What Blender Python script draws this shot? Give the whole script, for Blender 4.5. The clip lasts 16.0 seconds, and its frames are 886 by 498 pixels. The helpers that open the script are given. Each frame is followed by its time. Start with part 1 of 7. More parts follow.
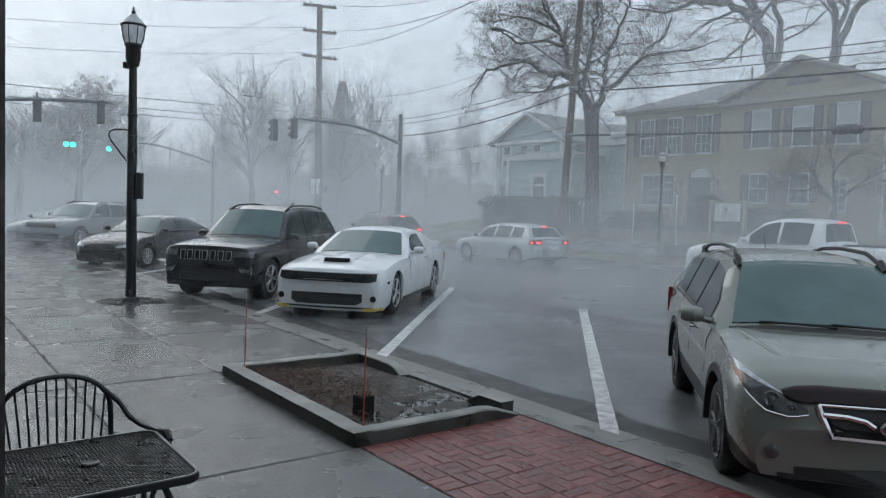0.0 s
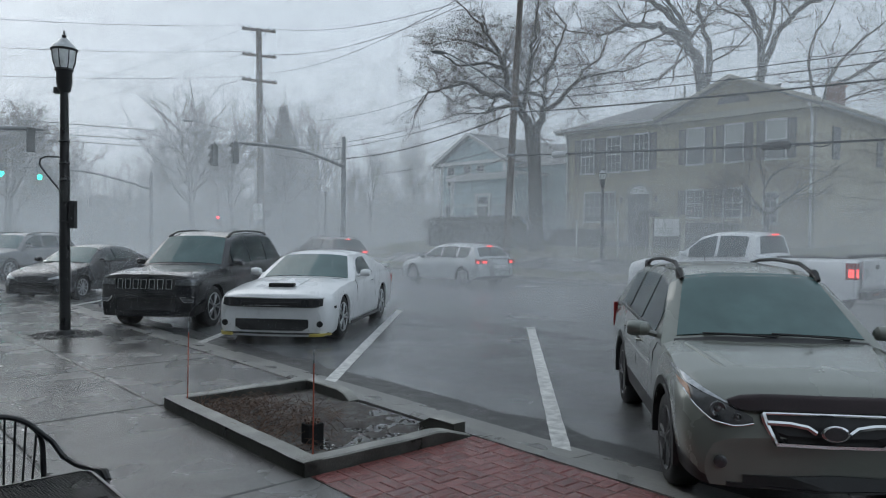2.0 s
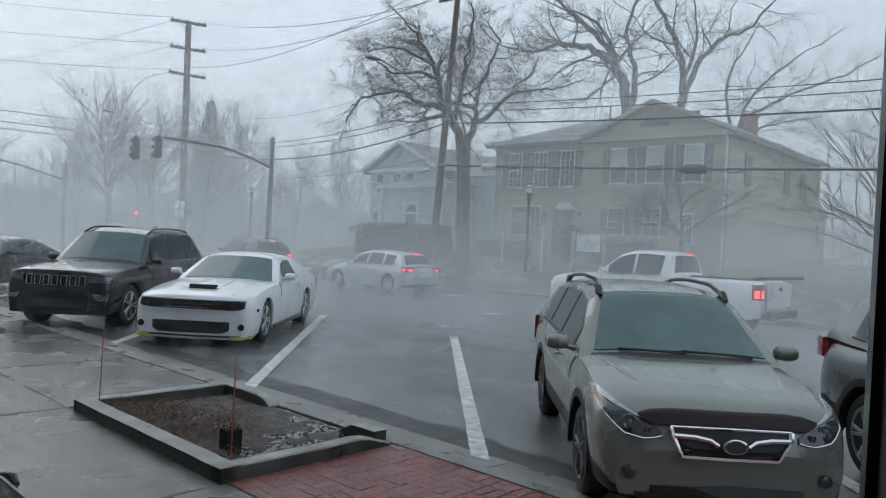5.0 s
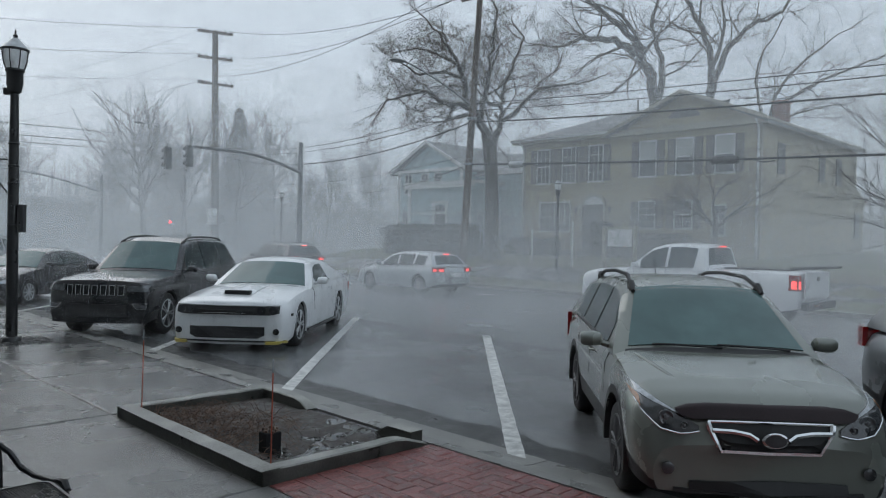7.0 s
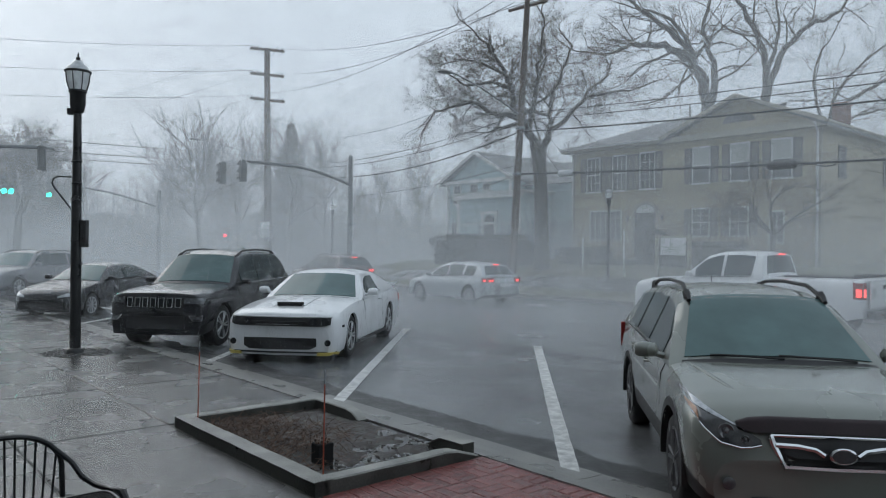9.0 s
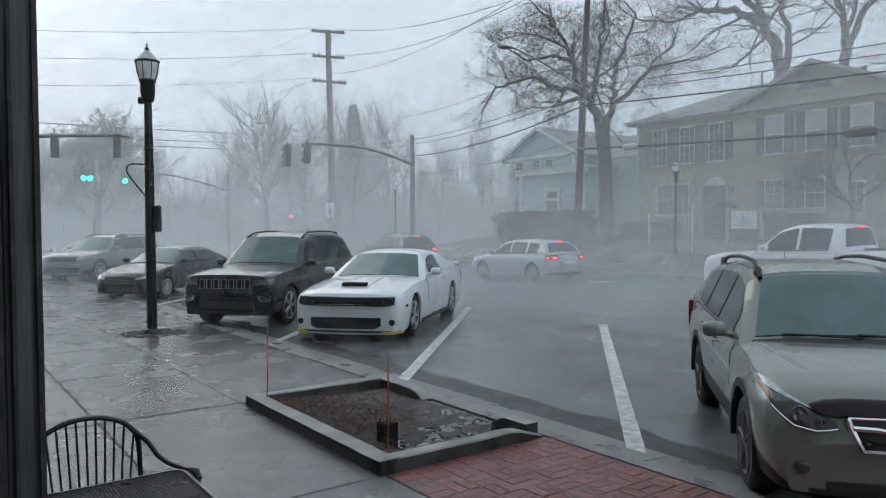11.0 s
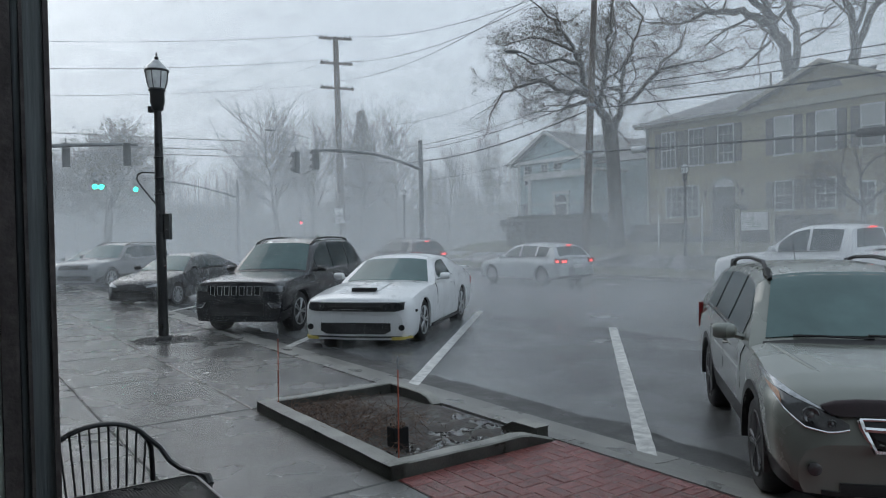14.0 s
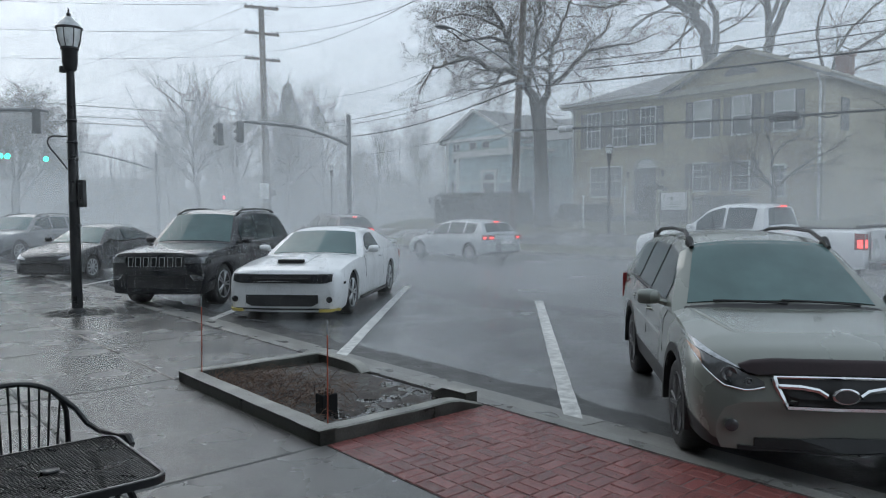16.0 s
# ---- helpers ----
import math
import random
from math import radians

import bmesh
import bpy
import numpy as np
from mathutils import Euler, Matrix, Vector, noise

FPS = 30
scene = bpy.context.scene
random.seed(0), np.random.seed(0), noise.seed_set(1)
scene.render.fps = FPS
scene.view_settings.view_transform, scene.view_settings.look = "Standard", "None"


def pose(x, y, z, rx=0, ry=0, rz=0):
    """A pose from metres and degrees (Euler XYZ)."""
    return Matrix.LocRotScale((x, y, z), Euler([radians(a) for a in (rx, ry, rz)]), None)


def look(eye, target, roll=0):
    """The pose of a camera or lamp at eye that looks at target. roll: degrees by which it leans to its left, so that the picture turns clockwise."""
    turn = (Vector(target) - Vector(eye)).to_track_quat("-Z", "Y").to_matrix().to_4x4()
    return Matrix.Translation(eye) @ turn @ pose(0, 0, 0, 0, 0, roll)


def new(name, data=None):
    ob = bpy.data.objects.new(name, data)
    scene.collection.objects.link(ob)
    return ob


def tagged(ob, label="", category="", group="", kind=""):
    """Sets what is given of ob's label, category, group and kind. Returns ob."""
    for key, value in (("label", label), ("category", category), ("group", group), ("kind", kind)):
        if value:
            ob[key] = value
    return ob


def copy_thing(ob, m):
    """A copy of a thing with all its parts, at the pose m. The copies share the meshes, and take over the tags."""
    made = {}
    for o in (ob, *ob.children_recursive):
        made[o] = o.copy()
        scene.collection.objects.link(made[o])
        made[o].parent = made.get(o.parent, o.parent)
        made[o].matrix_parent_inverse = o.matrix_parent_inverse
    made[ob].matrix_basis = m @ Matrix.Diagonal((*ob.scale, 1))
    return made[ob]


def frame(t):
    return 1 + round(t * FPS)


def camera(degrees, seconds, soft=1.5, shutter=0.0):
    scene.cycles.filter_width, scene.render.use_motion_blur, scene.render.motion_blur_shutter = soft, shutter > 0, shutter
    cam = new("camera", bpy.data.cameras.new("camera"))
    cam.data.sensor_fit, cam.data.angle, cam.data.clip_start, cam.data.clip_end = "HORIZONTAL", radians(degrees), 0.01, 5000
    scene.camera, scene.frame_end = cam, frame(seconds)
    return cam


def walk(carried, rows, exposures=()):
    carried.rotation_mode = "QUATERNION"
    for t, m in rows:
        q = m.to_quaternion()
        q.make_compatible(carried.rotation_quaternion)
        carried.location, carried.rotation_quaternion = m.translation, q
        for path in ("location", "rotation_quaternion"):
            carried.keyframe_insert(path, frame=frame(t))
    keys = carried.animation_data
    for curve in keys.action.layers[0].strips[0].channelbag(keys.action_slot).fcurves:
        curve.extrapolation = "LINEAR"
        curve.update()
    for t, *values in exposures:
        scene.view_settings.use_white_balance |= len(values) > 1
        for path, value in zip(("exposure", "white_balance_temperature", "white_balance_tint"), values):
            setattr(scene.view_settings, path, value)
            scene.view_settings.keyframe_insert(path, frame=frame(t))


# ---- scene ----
cam = camera(62.9, 16.0, soft=1.1)

PATH = [
    (0, (0.052, -0.059, 1.784), (0.03, 1.938, 1.677), 1.9),
    (0.5, (0.045, -0.054, 1.787), (0.035, 1.944, 1.694), 1.0),
    (1, (0.038, -0.05, 1.781), (0.049, 1.949, 1.711), 0.6),
    (1.5, (0.045, -0.037, 1.775), (0.112, 1.961, 1.72), 0.5),
    (2, (0.047, -0.024, 1.78), (0.172, 1.972, 1.735), 0.5),
    (2.5, (0.051, -0.033, 1.777), (0.208, 1.96, 1.729), 0.6),
    (3, (0.022, -0.058, 1.777), (0.2, 1.934, 1.732), 1.0),
    (3.5, (0.042, -0.046, 1.775), (0.384, 1.925, 1.752), 3.3),
    (4, (0.043, -0.021, 1.774), (0.461, 1.934, 1.763), 3.5),
    (4.5, (0.026, -0.066, 1.793), (0.391, 1.901, 1.779), 3.6),
    (7, (0.011, -0.127, 1.816), (0.256, 1.858, 1.792), 1.2),
    (7.5, (0.003, -0.12, 1.811), (0.223, 1.868, 1.795), 1.0),
    (8, (0.004, -0.118, 1.806), (0.202, 1.872, 1.798), 0.9),
    (8.5, (0.009, -0.108, 1.812), (0.188, 1.884, 1.813), 0.8),
    (9, (0.011, -0.096, 1.815), (0.12, 1.901, 1.818), 0.6),
    (9.5, (0.034, -0.082, 1.823), (0.056, 1.918, 1.816), 0.4),
    (10, (0.033, -0.075, 1.839), (0.01, 1.925, 1.813), 0.1),
    (12.5, (0.037, -0.083, 1.846), (-0.062, 1.913, 1.765), -0.6),
    (13, (0.035, -0.08, 1.85), (-0.078, 1.915, 1.776), -0.7),
    (13.5, (0.044, -0.074, 1.846), (-0.078, 1.922, 1.793), -1.1),
    (14, (0.043, -0.096, 1.841), (-0.048, 1.902, 1.795), -1.0),
    (14.5, (0.046, -0.077, 1.838), (0.022, 1.922, 1.794), -0.9),
    (15, (0.045, -0.062, 1.793), (0.075, 1.937, 1.741), -0.6),
    (15.5, (0.032, -0.053, 1.736), (0.094, 1.944, 1.661), -0.3),
    (16, (0.006, -0.049, 1.723), (0.115, 1.946, 1.617), -0.2),
]
EXPOSURE = [(0, 0.08), (1.5, 0), (2.2, -0.05), (3.4, 0), (4, 0.1), (4.5, 0.13), (7.5, -0.09), (10, 0.04), (12.5, 0.14), (14.5, -0.07), (15.2, 0.07), (16, 0.2)]
walk(cam, [(t, look(eye, target, roll)) for t, eye, target, roll in PATH], EXPOSURE)

# ---- world and light ----
scene.cycles.transparent_max_bounces = 40
world = bpy.data.worlds.new("overcast")
world.use_nodes = True
scene.world = world
wn, wl = world.node_tree.nodes, world.node_tree.links
wn.clear()
sky = wn.new("ShaderNodeTexSky")
sky.sky_type, sky.sun_disc = "NISHITA", False
sky.sun_elevation, sky.sun_rotation = radians(30), radians(-44)
sky.air_density, sky.dust_density = 1.0, 4.0
grey_sky = wn.new("ShaderNodeHueSaturation")
grey_sky.inputs["Saturation"].default_value = 0.12
sky_level = wn.new("ShaderNodeMixRGB")
sky_level.inputs[0].default_value = 0.86
sky_level.inputs[2].default_value = (4.85, 5.75, 6.65, 1)
wbg, wout = wn.new("ShaderNodeBackground"), wn.new("ShaderNodeOutputWorld")
wbg.inputs["Strength"].default_value = 0.140
wl.new(sky.outputs[0], grey_sky.inputs["Color"])
wl.new(grey_sky.outputs[0], sky_level.inputs[1])
wl.new(sky_level.outputs[0], wbg.inputs["Color"])
wl.new(wbg.outputs[0], wout.inputs["Surface"])
sun_data = bpy.data.lights.new("sun", "SUN")
sun_data.energy, sun_data.angle, sun_data.color = 0.6, radians(60), (1.0, 0.99, 0.97)
sun = new("sun", sun_data)
sun.matrix_world = look((-40, 62, 34), (0, 20, 0))


# ---- materials ----
def material(name, color, rough=0.5, metal=0.0, vary=0.25, scale=3.0, fine=60.0, bump=0.0, bump_scale=80.0,
             coat=0.0, rough_vary=0.0, second=None, stretch=(1, 1, 1), per_object=0.0, spec=0.5):
    """A surface with a broad and a fine variation of its colour, an uneven gloss and a fine relief."""
    m = bpy.data.materials.new(name)
    m.use_nodes = True
    nt = m.node_tree
    nodes, links = nt.nodes, nt.links
    b = nodes["Principled BSDF"]
    b.inputs["Roughness"].default_value, b.inputs["Metallic"].default_value = rough, metal
    b.inputs["Coat Weight"].default_value, b.inputs["Coat Roughness"].default_value = coat, 0.06
    b.inputs["Specular IOR Level"].default_value = spec
    co = nodes.new("ShaderNodeTexCoord")
    mp = nodes.new("ShaderNodeMapping")
    mp.inputs["Scale"].default_value = stretch
    links.new(co.outputs["Object"], mp.inputs["Vector"])
    n1, n2 = nodes.new("ShaderNodeTexNoise"), nodes.new("ShaderNodeTexNoise")
    n1.inputs["Scale"].default_value, n1.inputs["Detail"].default_value = scale, 6
    n2.inputs["Scale"].default_value, n2.inputs["Detail"].default_value = fine, 4
    links.new(mp.outputs[0], n1.inputs["Vector"])
    links.new(mp.outputs[0], n2.inputs["Vector"])
    ramp = nodes.new("ShaderNodeValToRGB")
    ramp.color_ramp.elements[0].position, ramp.color_ramp.elements[1].position = 0.33, 0.67
    low = second or tuple(c * (1 - vary) for c in color)
    ramp.color_ramp.elements[0].color = (*low, 1)
    ramp.color_ramp.elements[1].color = (*[min(1, c * (1 + 0.35 * vary)) for c in color], 1)
    links.new(n1.outputs["Fac"], ramp.inputs["Fac"])
    mix = nodes.new("ShaderNodeMixRGB")
    mix.blend_type = "OVERLAY"
    mix.inputs[0].default_value = min(1.0, vary * 1.2)
    links.new(ramp.outputs[0], mix.inputs[1])
    links.new(n2.outputs["Fac"], mix.inputs[2])
    last = mix.outputs[0]
    if per_object:
        info, hsv, mm = nodes.new("ShaderNodeObjectInfo"), nodes.new("ShaderNodeHueSaturation"), nodes.new("ShaderNodeMapRange")
        mm.inputs["To Min"].default_value, mm.inputs["To Max"].default_value = 1 - per_object, 1 + per_object
        links.new(info.outputs["Random"], mm.inputs["Value"])
        links.new(mm.outputs[0], hsv.inputs["Value"])
        links.new(last, hsv.inputs["Color"])
        last = hsv.outputs[0]
    links.new(last, b.inputs["Base Color"])
    if rough_vary:
        mr = nodes.new("ShaderNodeMapRange")
        mr.inputs["From Min"].default_value, mr.inputs["From Max"].default_value = 0.25, 0.75
        mr.inputs["To Min"].default_value, mr.inputs["To Max"].default_value = max(0.02, rough - rough_vary), min(1, rough + rough_vary)
        links.new(n1.outputs["Fac"], mr.inputs["Value"])
        links.new(mr.outputs[0], b.inputs["Roughness"])
    if bump:
        n3, bp = nodes.new("ShaderNodeTexNoise"), nodes.new("ShaderNodeBump")
        n3.inputs["Scale"].default_value, n3.inputs["Detail"].default_value = bump_scale, 5
        bp.inputs["Strength"].default_value, bp.inputs["Distance"].default_value = bump, 0.01
        links.new(mp.outputs[0], n3.inputs["Vector"])
        links.new(n3.outputs["Fac"], bp.inputs["Height"])
        links.new(bp.outputs[0], b.inputs["Normal"])
    return m


def glow(name, color, strength):
    m = bpy.data.materials.new(name)
    m.use_nodes = True
    b = m.node_tree.nodes["Principled BSDF"]
    b.inputs["Base Color"].default_value = (*color, 1)
    b.inputs["Emission Color"].default_value = (*color, 1)
    b.inputs["Emission Strength"].default_value = strength
    return m


CONCRETE = material("wet_concrete", (0.116, 0.114, 0.110), 0.24, vary=0.30, scale=1.1, fine=45, bump=0.25, bump_scale=120, rough_vary=0.18, per_object=0.07)
KERB = material("kerb_concrete", (0.23, 0.225, 0.21), 0.36, vary=0.35, scale=2.4, fine=60, bump=0.4, bump_scale=90, rough_vary=0.15, per_object=0.08)
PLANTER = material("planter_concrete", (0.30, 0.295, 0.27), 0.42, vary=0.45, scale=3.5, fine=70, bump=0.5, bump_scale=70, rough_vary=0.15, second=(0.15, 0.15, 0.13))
JOINT = material("joint_dirt", (0.095, 0.09, 0.082), 0.5, vary=0.4, scale=4, rough_vary=0.2, bump=0.3)
ASPHALT = material("wet_asphalt", (0.165, 0.169, 0.173), 0.19, vary=0.36, scale=0.6, fine=70, bump=0.22, bump_scale=120, rough_vary=0.11)
ASPHALT_ROUGH = material("broken_asphalt", (0.045, 0.046, 0.047), 0.45, vary=0.5, scale=5, fine=60, bump=1.0, bump_scale=70, rough_vary=0.2)
PAINT_LINE = material("road_paint", (0.66, 0.66, 0.64), 0.4, vary=0.35, scale=9, fine=50, bump=0.3, second=(0.36, 0.36, 0.35), rough_vary=0.1)
BRICK = material("paver_brick", (0.245, 0.080, 0.074), 0.26, vary=0.35, scale=4, fine=70, bump=0.35, bump_scale=110, rough_vary=0.16, per_object=0.22)
SAND_JOINT = material("sand_joint", (0.085, 0.055, 0.05), 0.5, vary=0.3, scale=5, rough_vary=0.2)
SIDE_CONCRETE = material("darker_side_concrete", (0.075, 0.075, 0.066), 0.4, vary=0.45, scale=5, bump=0.5, rough_vary=0.2)
RAIN_PANE = material("rain_beaded_glass", (0.80, 0.90, 0.88), 0.16, vary=0.1, scale=1.2)
RAIN_PANE.node_tree.nodes["Principled BSDF"].inputs["Transmission Weight"].default_value = 0.55
SHOP_GLASS = material("shop_glass", (0.93, 0.96, 0.95), 0.02, vary=0.05, scale=1.2)
SHOP_GLASS.node_tree.nodes["Principled BSDF"].inputs["Transmission Weight"].default_value = 1.0
SOIL = material("wet_mulch", (0.038, 0.03, 0.025), 0.55, vary=0.6, scale=9, fine=90, bump=1.0, bump_scale=60, rough_vary=0.25)
PUDDLE = material("puddle", (0.035, 0.034, 0.032), 0.09, vary=0.5, scale=8, fine=40, bump=0.30, bump_scale=30)
STRAW = material("dry_stalks", (0.20, 0.125, 0.09), 0.7, vary=0.5, scale=14, second=(0.06, 0.042, 0.034))
GRASS = material("winter_lawn", (0.115, 0.13, 0.07), 0.8, vary=0.5, scale=0.7, fine=25, bump=0.8, bump_scale=30, second=(0.10, 0.085, 0.05))
BLADE = material("grass_blades", (0.10, 0.115, 0.055), 0.75, vary=0.45, scale=1.2, second=(0.13, 0.11, 0.065))
BLACK_METAL = material("black_powder_coat", (0.012, 0.013, 0.015), 0.32, vary=0.3, scale=8, bump=0.15, rough_vary=0.1)
DARK_POST = material("black_lamp_paint", (0.014, 0.015, 0.016), 0.34, vary=0.3, scale=5, bump=0.1, rough_vary=0.12)
STEEL = material("galvanised_steel", (0.17, 0.18, 0.19), 0.5, metal=0.4, vary=0.3, scale=4, rough_vary=0.1)
WOOD_POLE = material("weathered_pole", (0.10, 0.075, 0.06), 0.75, vary=0.45, scale=2, fine=40, bump=0.7, bump_scale=30, stretch=(1, 1, 0.08))
BARK = material("wet_bark", (0.055, 0.048, 0.042), 0.7, vary=0.5, scale=4, fine=35, bump=0.9, bump_scale=25, stretch=(1, 1, 0.3))
TWIG = material("twigs", (0.06, 0.05, 0.043), 0.75, vary=0.4, scale=3)
LEAF = material("withered_leaves", (0.085, 0.066, 0.05), 0.75, vary=0.5, scale=2, second=(0.05, 0.045, 0.03))
NEEDLE = material("conifer_needles", (0.03, 0.045, 0.032), 0.8, vary=0.5, scale=2)
HEDGE = material("hedge_leaves", (0.03, 0.036, 0.022), 0.7, vary=0.5, scale=4)
SIDING_TAN = material("tan_clapboard", (0.37, 0.325, 0.225), 0.6, vary=0.2, scale=0.8, fine=20, bump=0.4, bump_scale=14, stretch=(0.1, 0.1, 3))
SIDING_BLUE = material("blue_grey_clapboard", (0.39, 0.49, 0.52), 0.6, vary=0.2, scale=0.8, fine=20, bump=0.4, bump_scale=14, stretch=(0.1, 0.1, 3))
TRIM_WHITE = material("white_trim", (0.62, 0.63, 0.62), 0.5, vary=0.15, scale=4)
TRIM_TAN = material("tan_trim", (0.36, 0.34, 0.28), 0.55, vary=0.15, scale=4)
SHUTTER = material("grey_shutter", (0.13, 0.135, 0.13), 0.6, vary=0.2, scale=5, bump=0.4, bump_scale=40, stretch=(0.2, 0.2, 4))
SHINGLE = material("wet_shingles", (0.19, 0.19, 0.19), 0.5, vary=0.35, scale=1.5, fine=14, bump=0.6, bump_scale=12, rough_vary=0.15)
BRICK_RED = material("chimney_brick", (0.20, 0.10, 0.08), 0.7, vary=0.4, scale=5, bump=0.6, bump_scale=20)
DOOR_DARK = material("dark_green_door", (0.03, 0.04, 0.038), 0.4, vary=0.25, scale=4)
WINDOW_GLASS = material("house_glass", (0.10, 0.115, 0.12), 0.08, vary=0.3, scale=0.7, spec=0.6)
BLIND = material("window_blind", (0.42, 0.43, 0.42), 0.7, vary=0.12, scale=3)
CAR_GLASS = material("tinted_car_glass", (0.018, 0.036, 0.038), 0.06, vary=0.2, scale=2, spec=0.42)
SHIELD_GLASS = material("windscreen_glass", (0.085, 0.150, 0.150), 0.06, vary=0.22, scale=1.1, fine=4, coat=0.1, spec=0.42, rough_vary=0.03)
RUBBER = material("tyre_rubber", (0.013, 0.013, 0.014), 0.6, vary=0.3, scale=9, bump=0.5, bump_scale=60)
PLASTIC = material("black_plastic", (0.014, 0.014, 0.015), 0.5, vary=0.25, scale=8, bump=0.2)
MATT_DARK = material("underbody", (0.008, 0.008, 0.009), 0.85, vary=0.2, scale=6)
ALLOY = material("alloy_rim", (0.45, 0.46, 0.47), 0.3, metal=0.85, vary=0.15, scale=6)
DARK_ALLOY = material("dark_alloy_rim", (0.09, 0.09, 0.095), 0.35, metal=0.7, vary=0.2, scale=6)
CHROME = material("chrome", (0.72, 0.73, 0.74), 0.12, metal=1.0, vary=0.08, scale=5)
LAMP_LENS = material("headlamp_lens", (0.42, 0.44, 0.46), 0.08, metal=0.3, vary=0.4, scale=18, coat=0.8)
LAMP_MID = material("clear_headlamp", (0.16, 0.17, 0.18), 0.1, metal=0.3, vary=0.5, scale=16, coat=0.8)
SIDE_AMBER = material("amber_marker", (0.36, 0.17, 0.09), 0.2, vary=0.3, scale=14, coat=0.6)
LAMP_DARK = material("smoked_headlamp", (0.042, 0.044, 0.048), 0.08, vary=0.4, scale=14, coat=0.9)
TAIL_RED = material("tail_lens", (0.30, 0.012, 0.014), 0.12, vary=0.3, scale=10, coat=0.7)
TAIL_LIT = glow("lit_tail_lamp", (1.0, 0.07, 0.06), 2.2)
AMBER = material("amber_marker", (0.55, 0.2, 0.03), 0.2, vary=0.2, scale=9)
YELLOW = material("yellow_guard", (0.55, 0.43, 0.10), 0.45, vary=0.2, scale=9)
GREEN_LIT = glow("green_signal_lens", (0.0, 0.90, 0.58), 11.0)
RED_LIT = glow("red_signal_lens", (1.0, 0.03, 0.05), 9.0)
SIGNAL_BODY = material("signal_housing", (0.06, 0.065, 0.065), 0.5, vary=0.25, scale=6)
SIGN_WHITE = material("white_sign_board", (0.70, 0.71, 0.70), 0.5, vary=0.1, scale=4)
SIGN_MARK = material("faded_sign_print", (0.30, 0.31, 0.31), 0.6, vary=0.15, scale=6)
LAMP_GLASS = material("frosted_lantern_glass", (0.80, 0.82, 0.82), 0.25, vary=0.25, scale=8, coat=0.4)
LANTERN_CAP = material("lantern_roof", (0.50, 0.52, 0.53), 0.3, metal=0.2, vary=0.25, scale=9)
STAKE = material("orange_marker_rod", (0.48, 0.10, 0.055), 0.5, vary=0.3, scale=6)
FRAME_ALU = material("weathered_frame", (0.26, 0.29, 0.30), 0.4, metal=0.2, vary=0.6, scale=9, fine=30, bump=0.3, bump_scale=40, rough_vary=0.15, stretch=(2, 2, 0.12))
FRAME_BROWN = material("dark_brown_seal", (0.15, 0.13, 0.125), 0.6, vary=0.4, scale=9, bump=0.3)
WALL_INSIDE = material("shop_plaster", (0.62, 0.61, 0.59), 0.8, vary=0.15, scale=2)
FLOOR_INSIDE = material("shop_floor", (0.26, 0.24, 0.22), 0.5, vary=0.25, scale=3)
CABLE = material("black_cable", (0.02, 0.02, 0.022), 0.6, vary=0.2, scale=5)


def paint(name, color, rough=0.28, metal=0.25, coat=0.8):
    return material(name, color, rough, metal, vary=0.12, scale=1.5, fine=300, coat=coat, rough_vary=0.05)


WHITE_PAINT = paint("white_car_paint", (0.74, 0.75, 0.76), 0.3, 0.0)
KHAKI_PAINT = paint("khaki_car_paint", (0.205, 0.218, 0.195), 0.26, 0.3, 0.6)
BLACK_PAINT = paint("black_car_paint", (0.010, 0.011, 0.015), 0.2, 0.0, 0.55)
CHARCOAL_PAINT = paint("charcoal_car_paint", (0.018, 0.020, 0.025), 0.25, 0.0, 0.5)
GREY_PAINT = paint("grey_car_paint", (0.17, 0.18, 0.19), 0.3, 0.3)
SILVER_PAINT = paint("silver_car_paint", (0.46, 0.48, 0.50), 0.3, 0.35)
STEEL_PAINT = paint("steel_grey_car_paint", (0.115, 0.125, 0.14), 0.3, 0.35)
RED_DARK_PAINT = paint("dark_maroon_car_paint", (0.07, 0.05, 0.05), 0.3, 0.2)


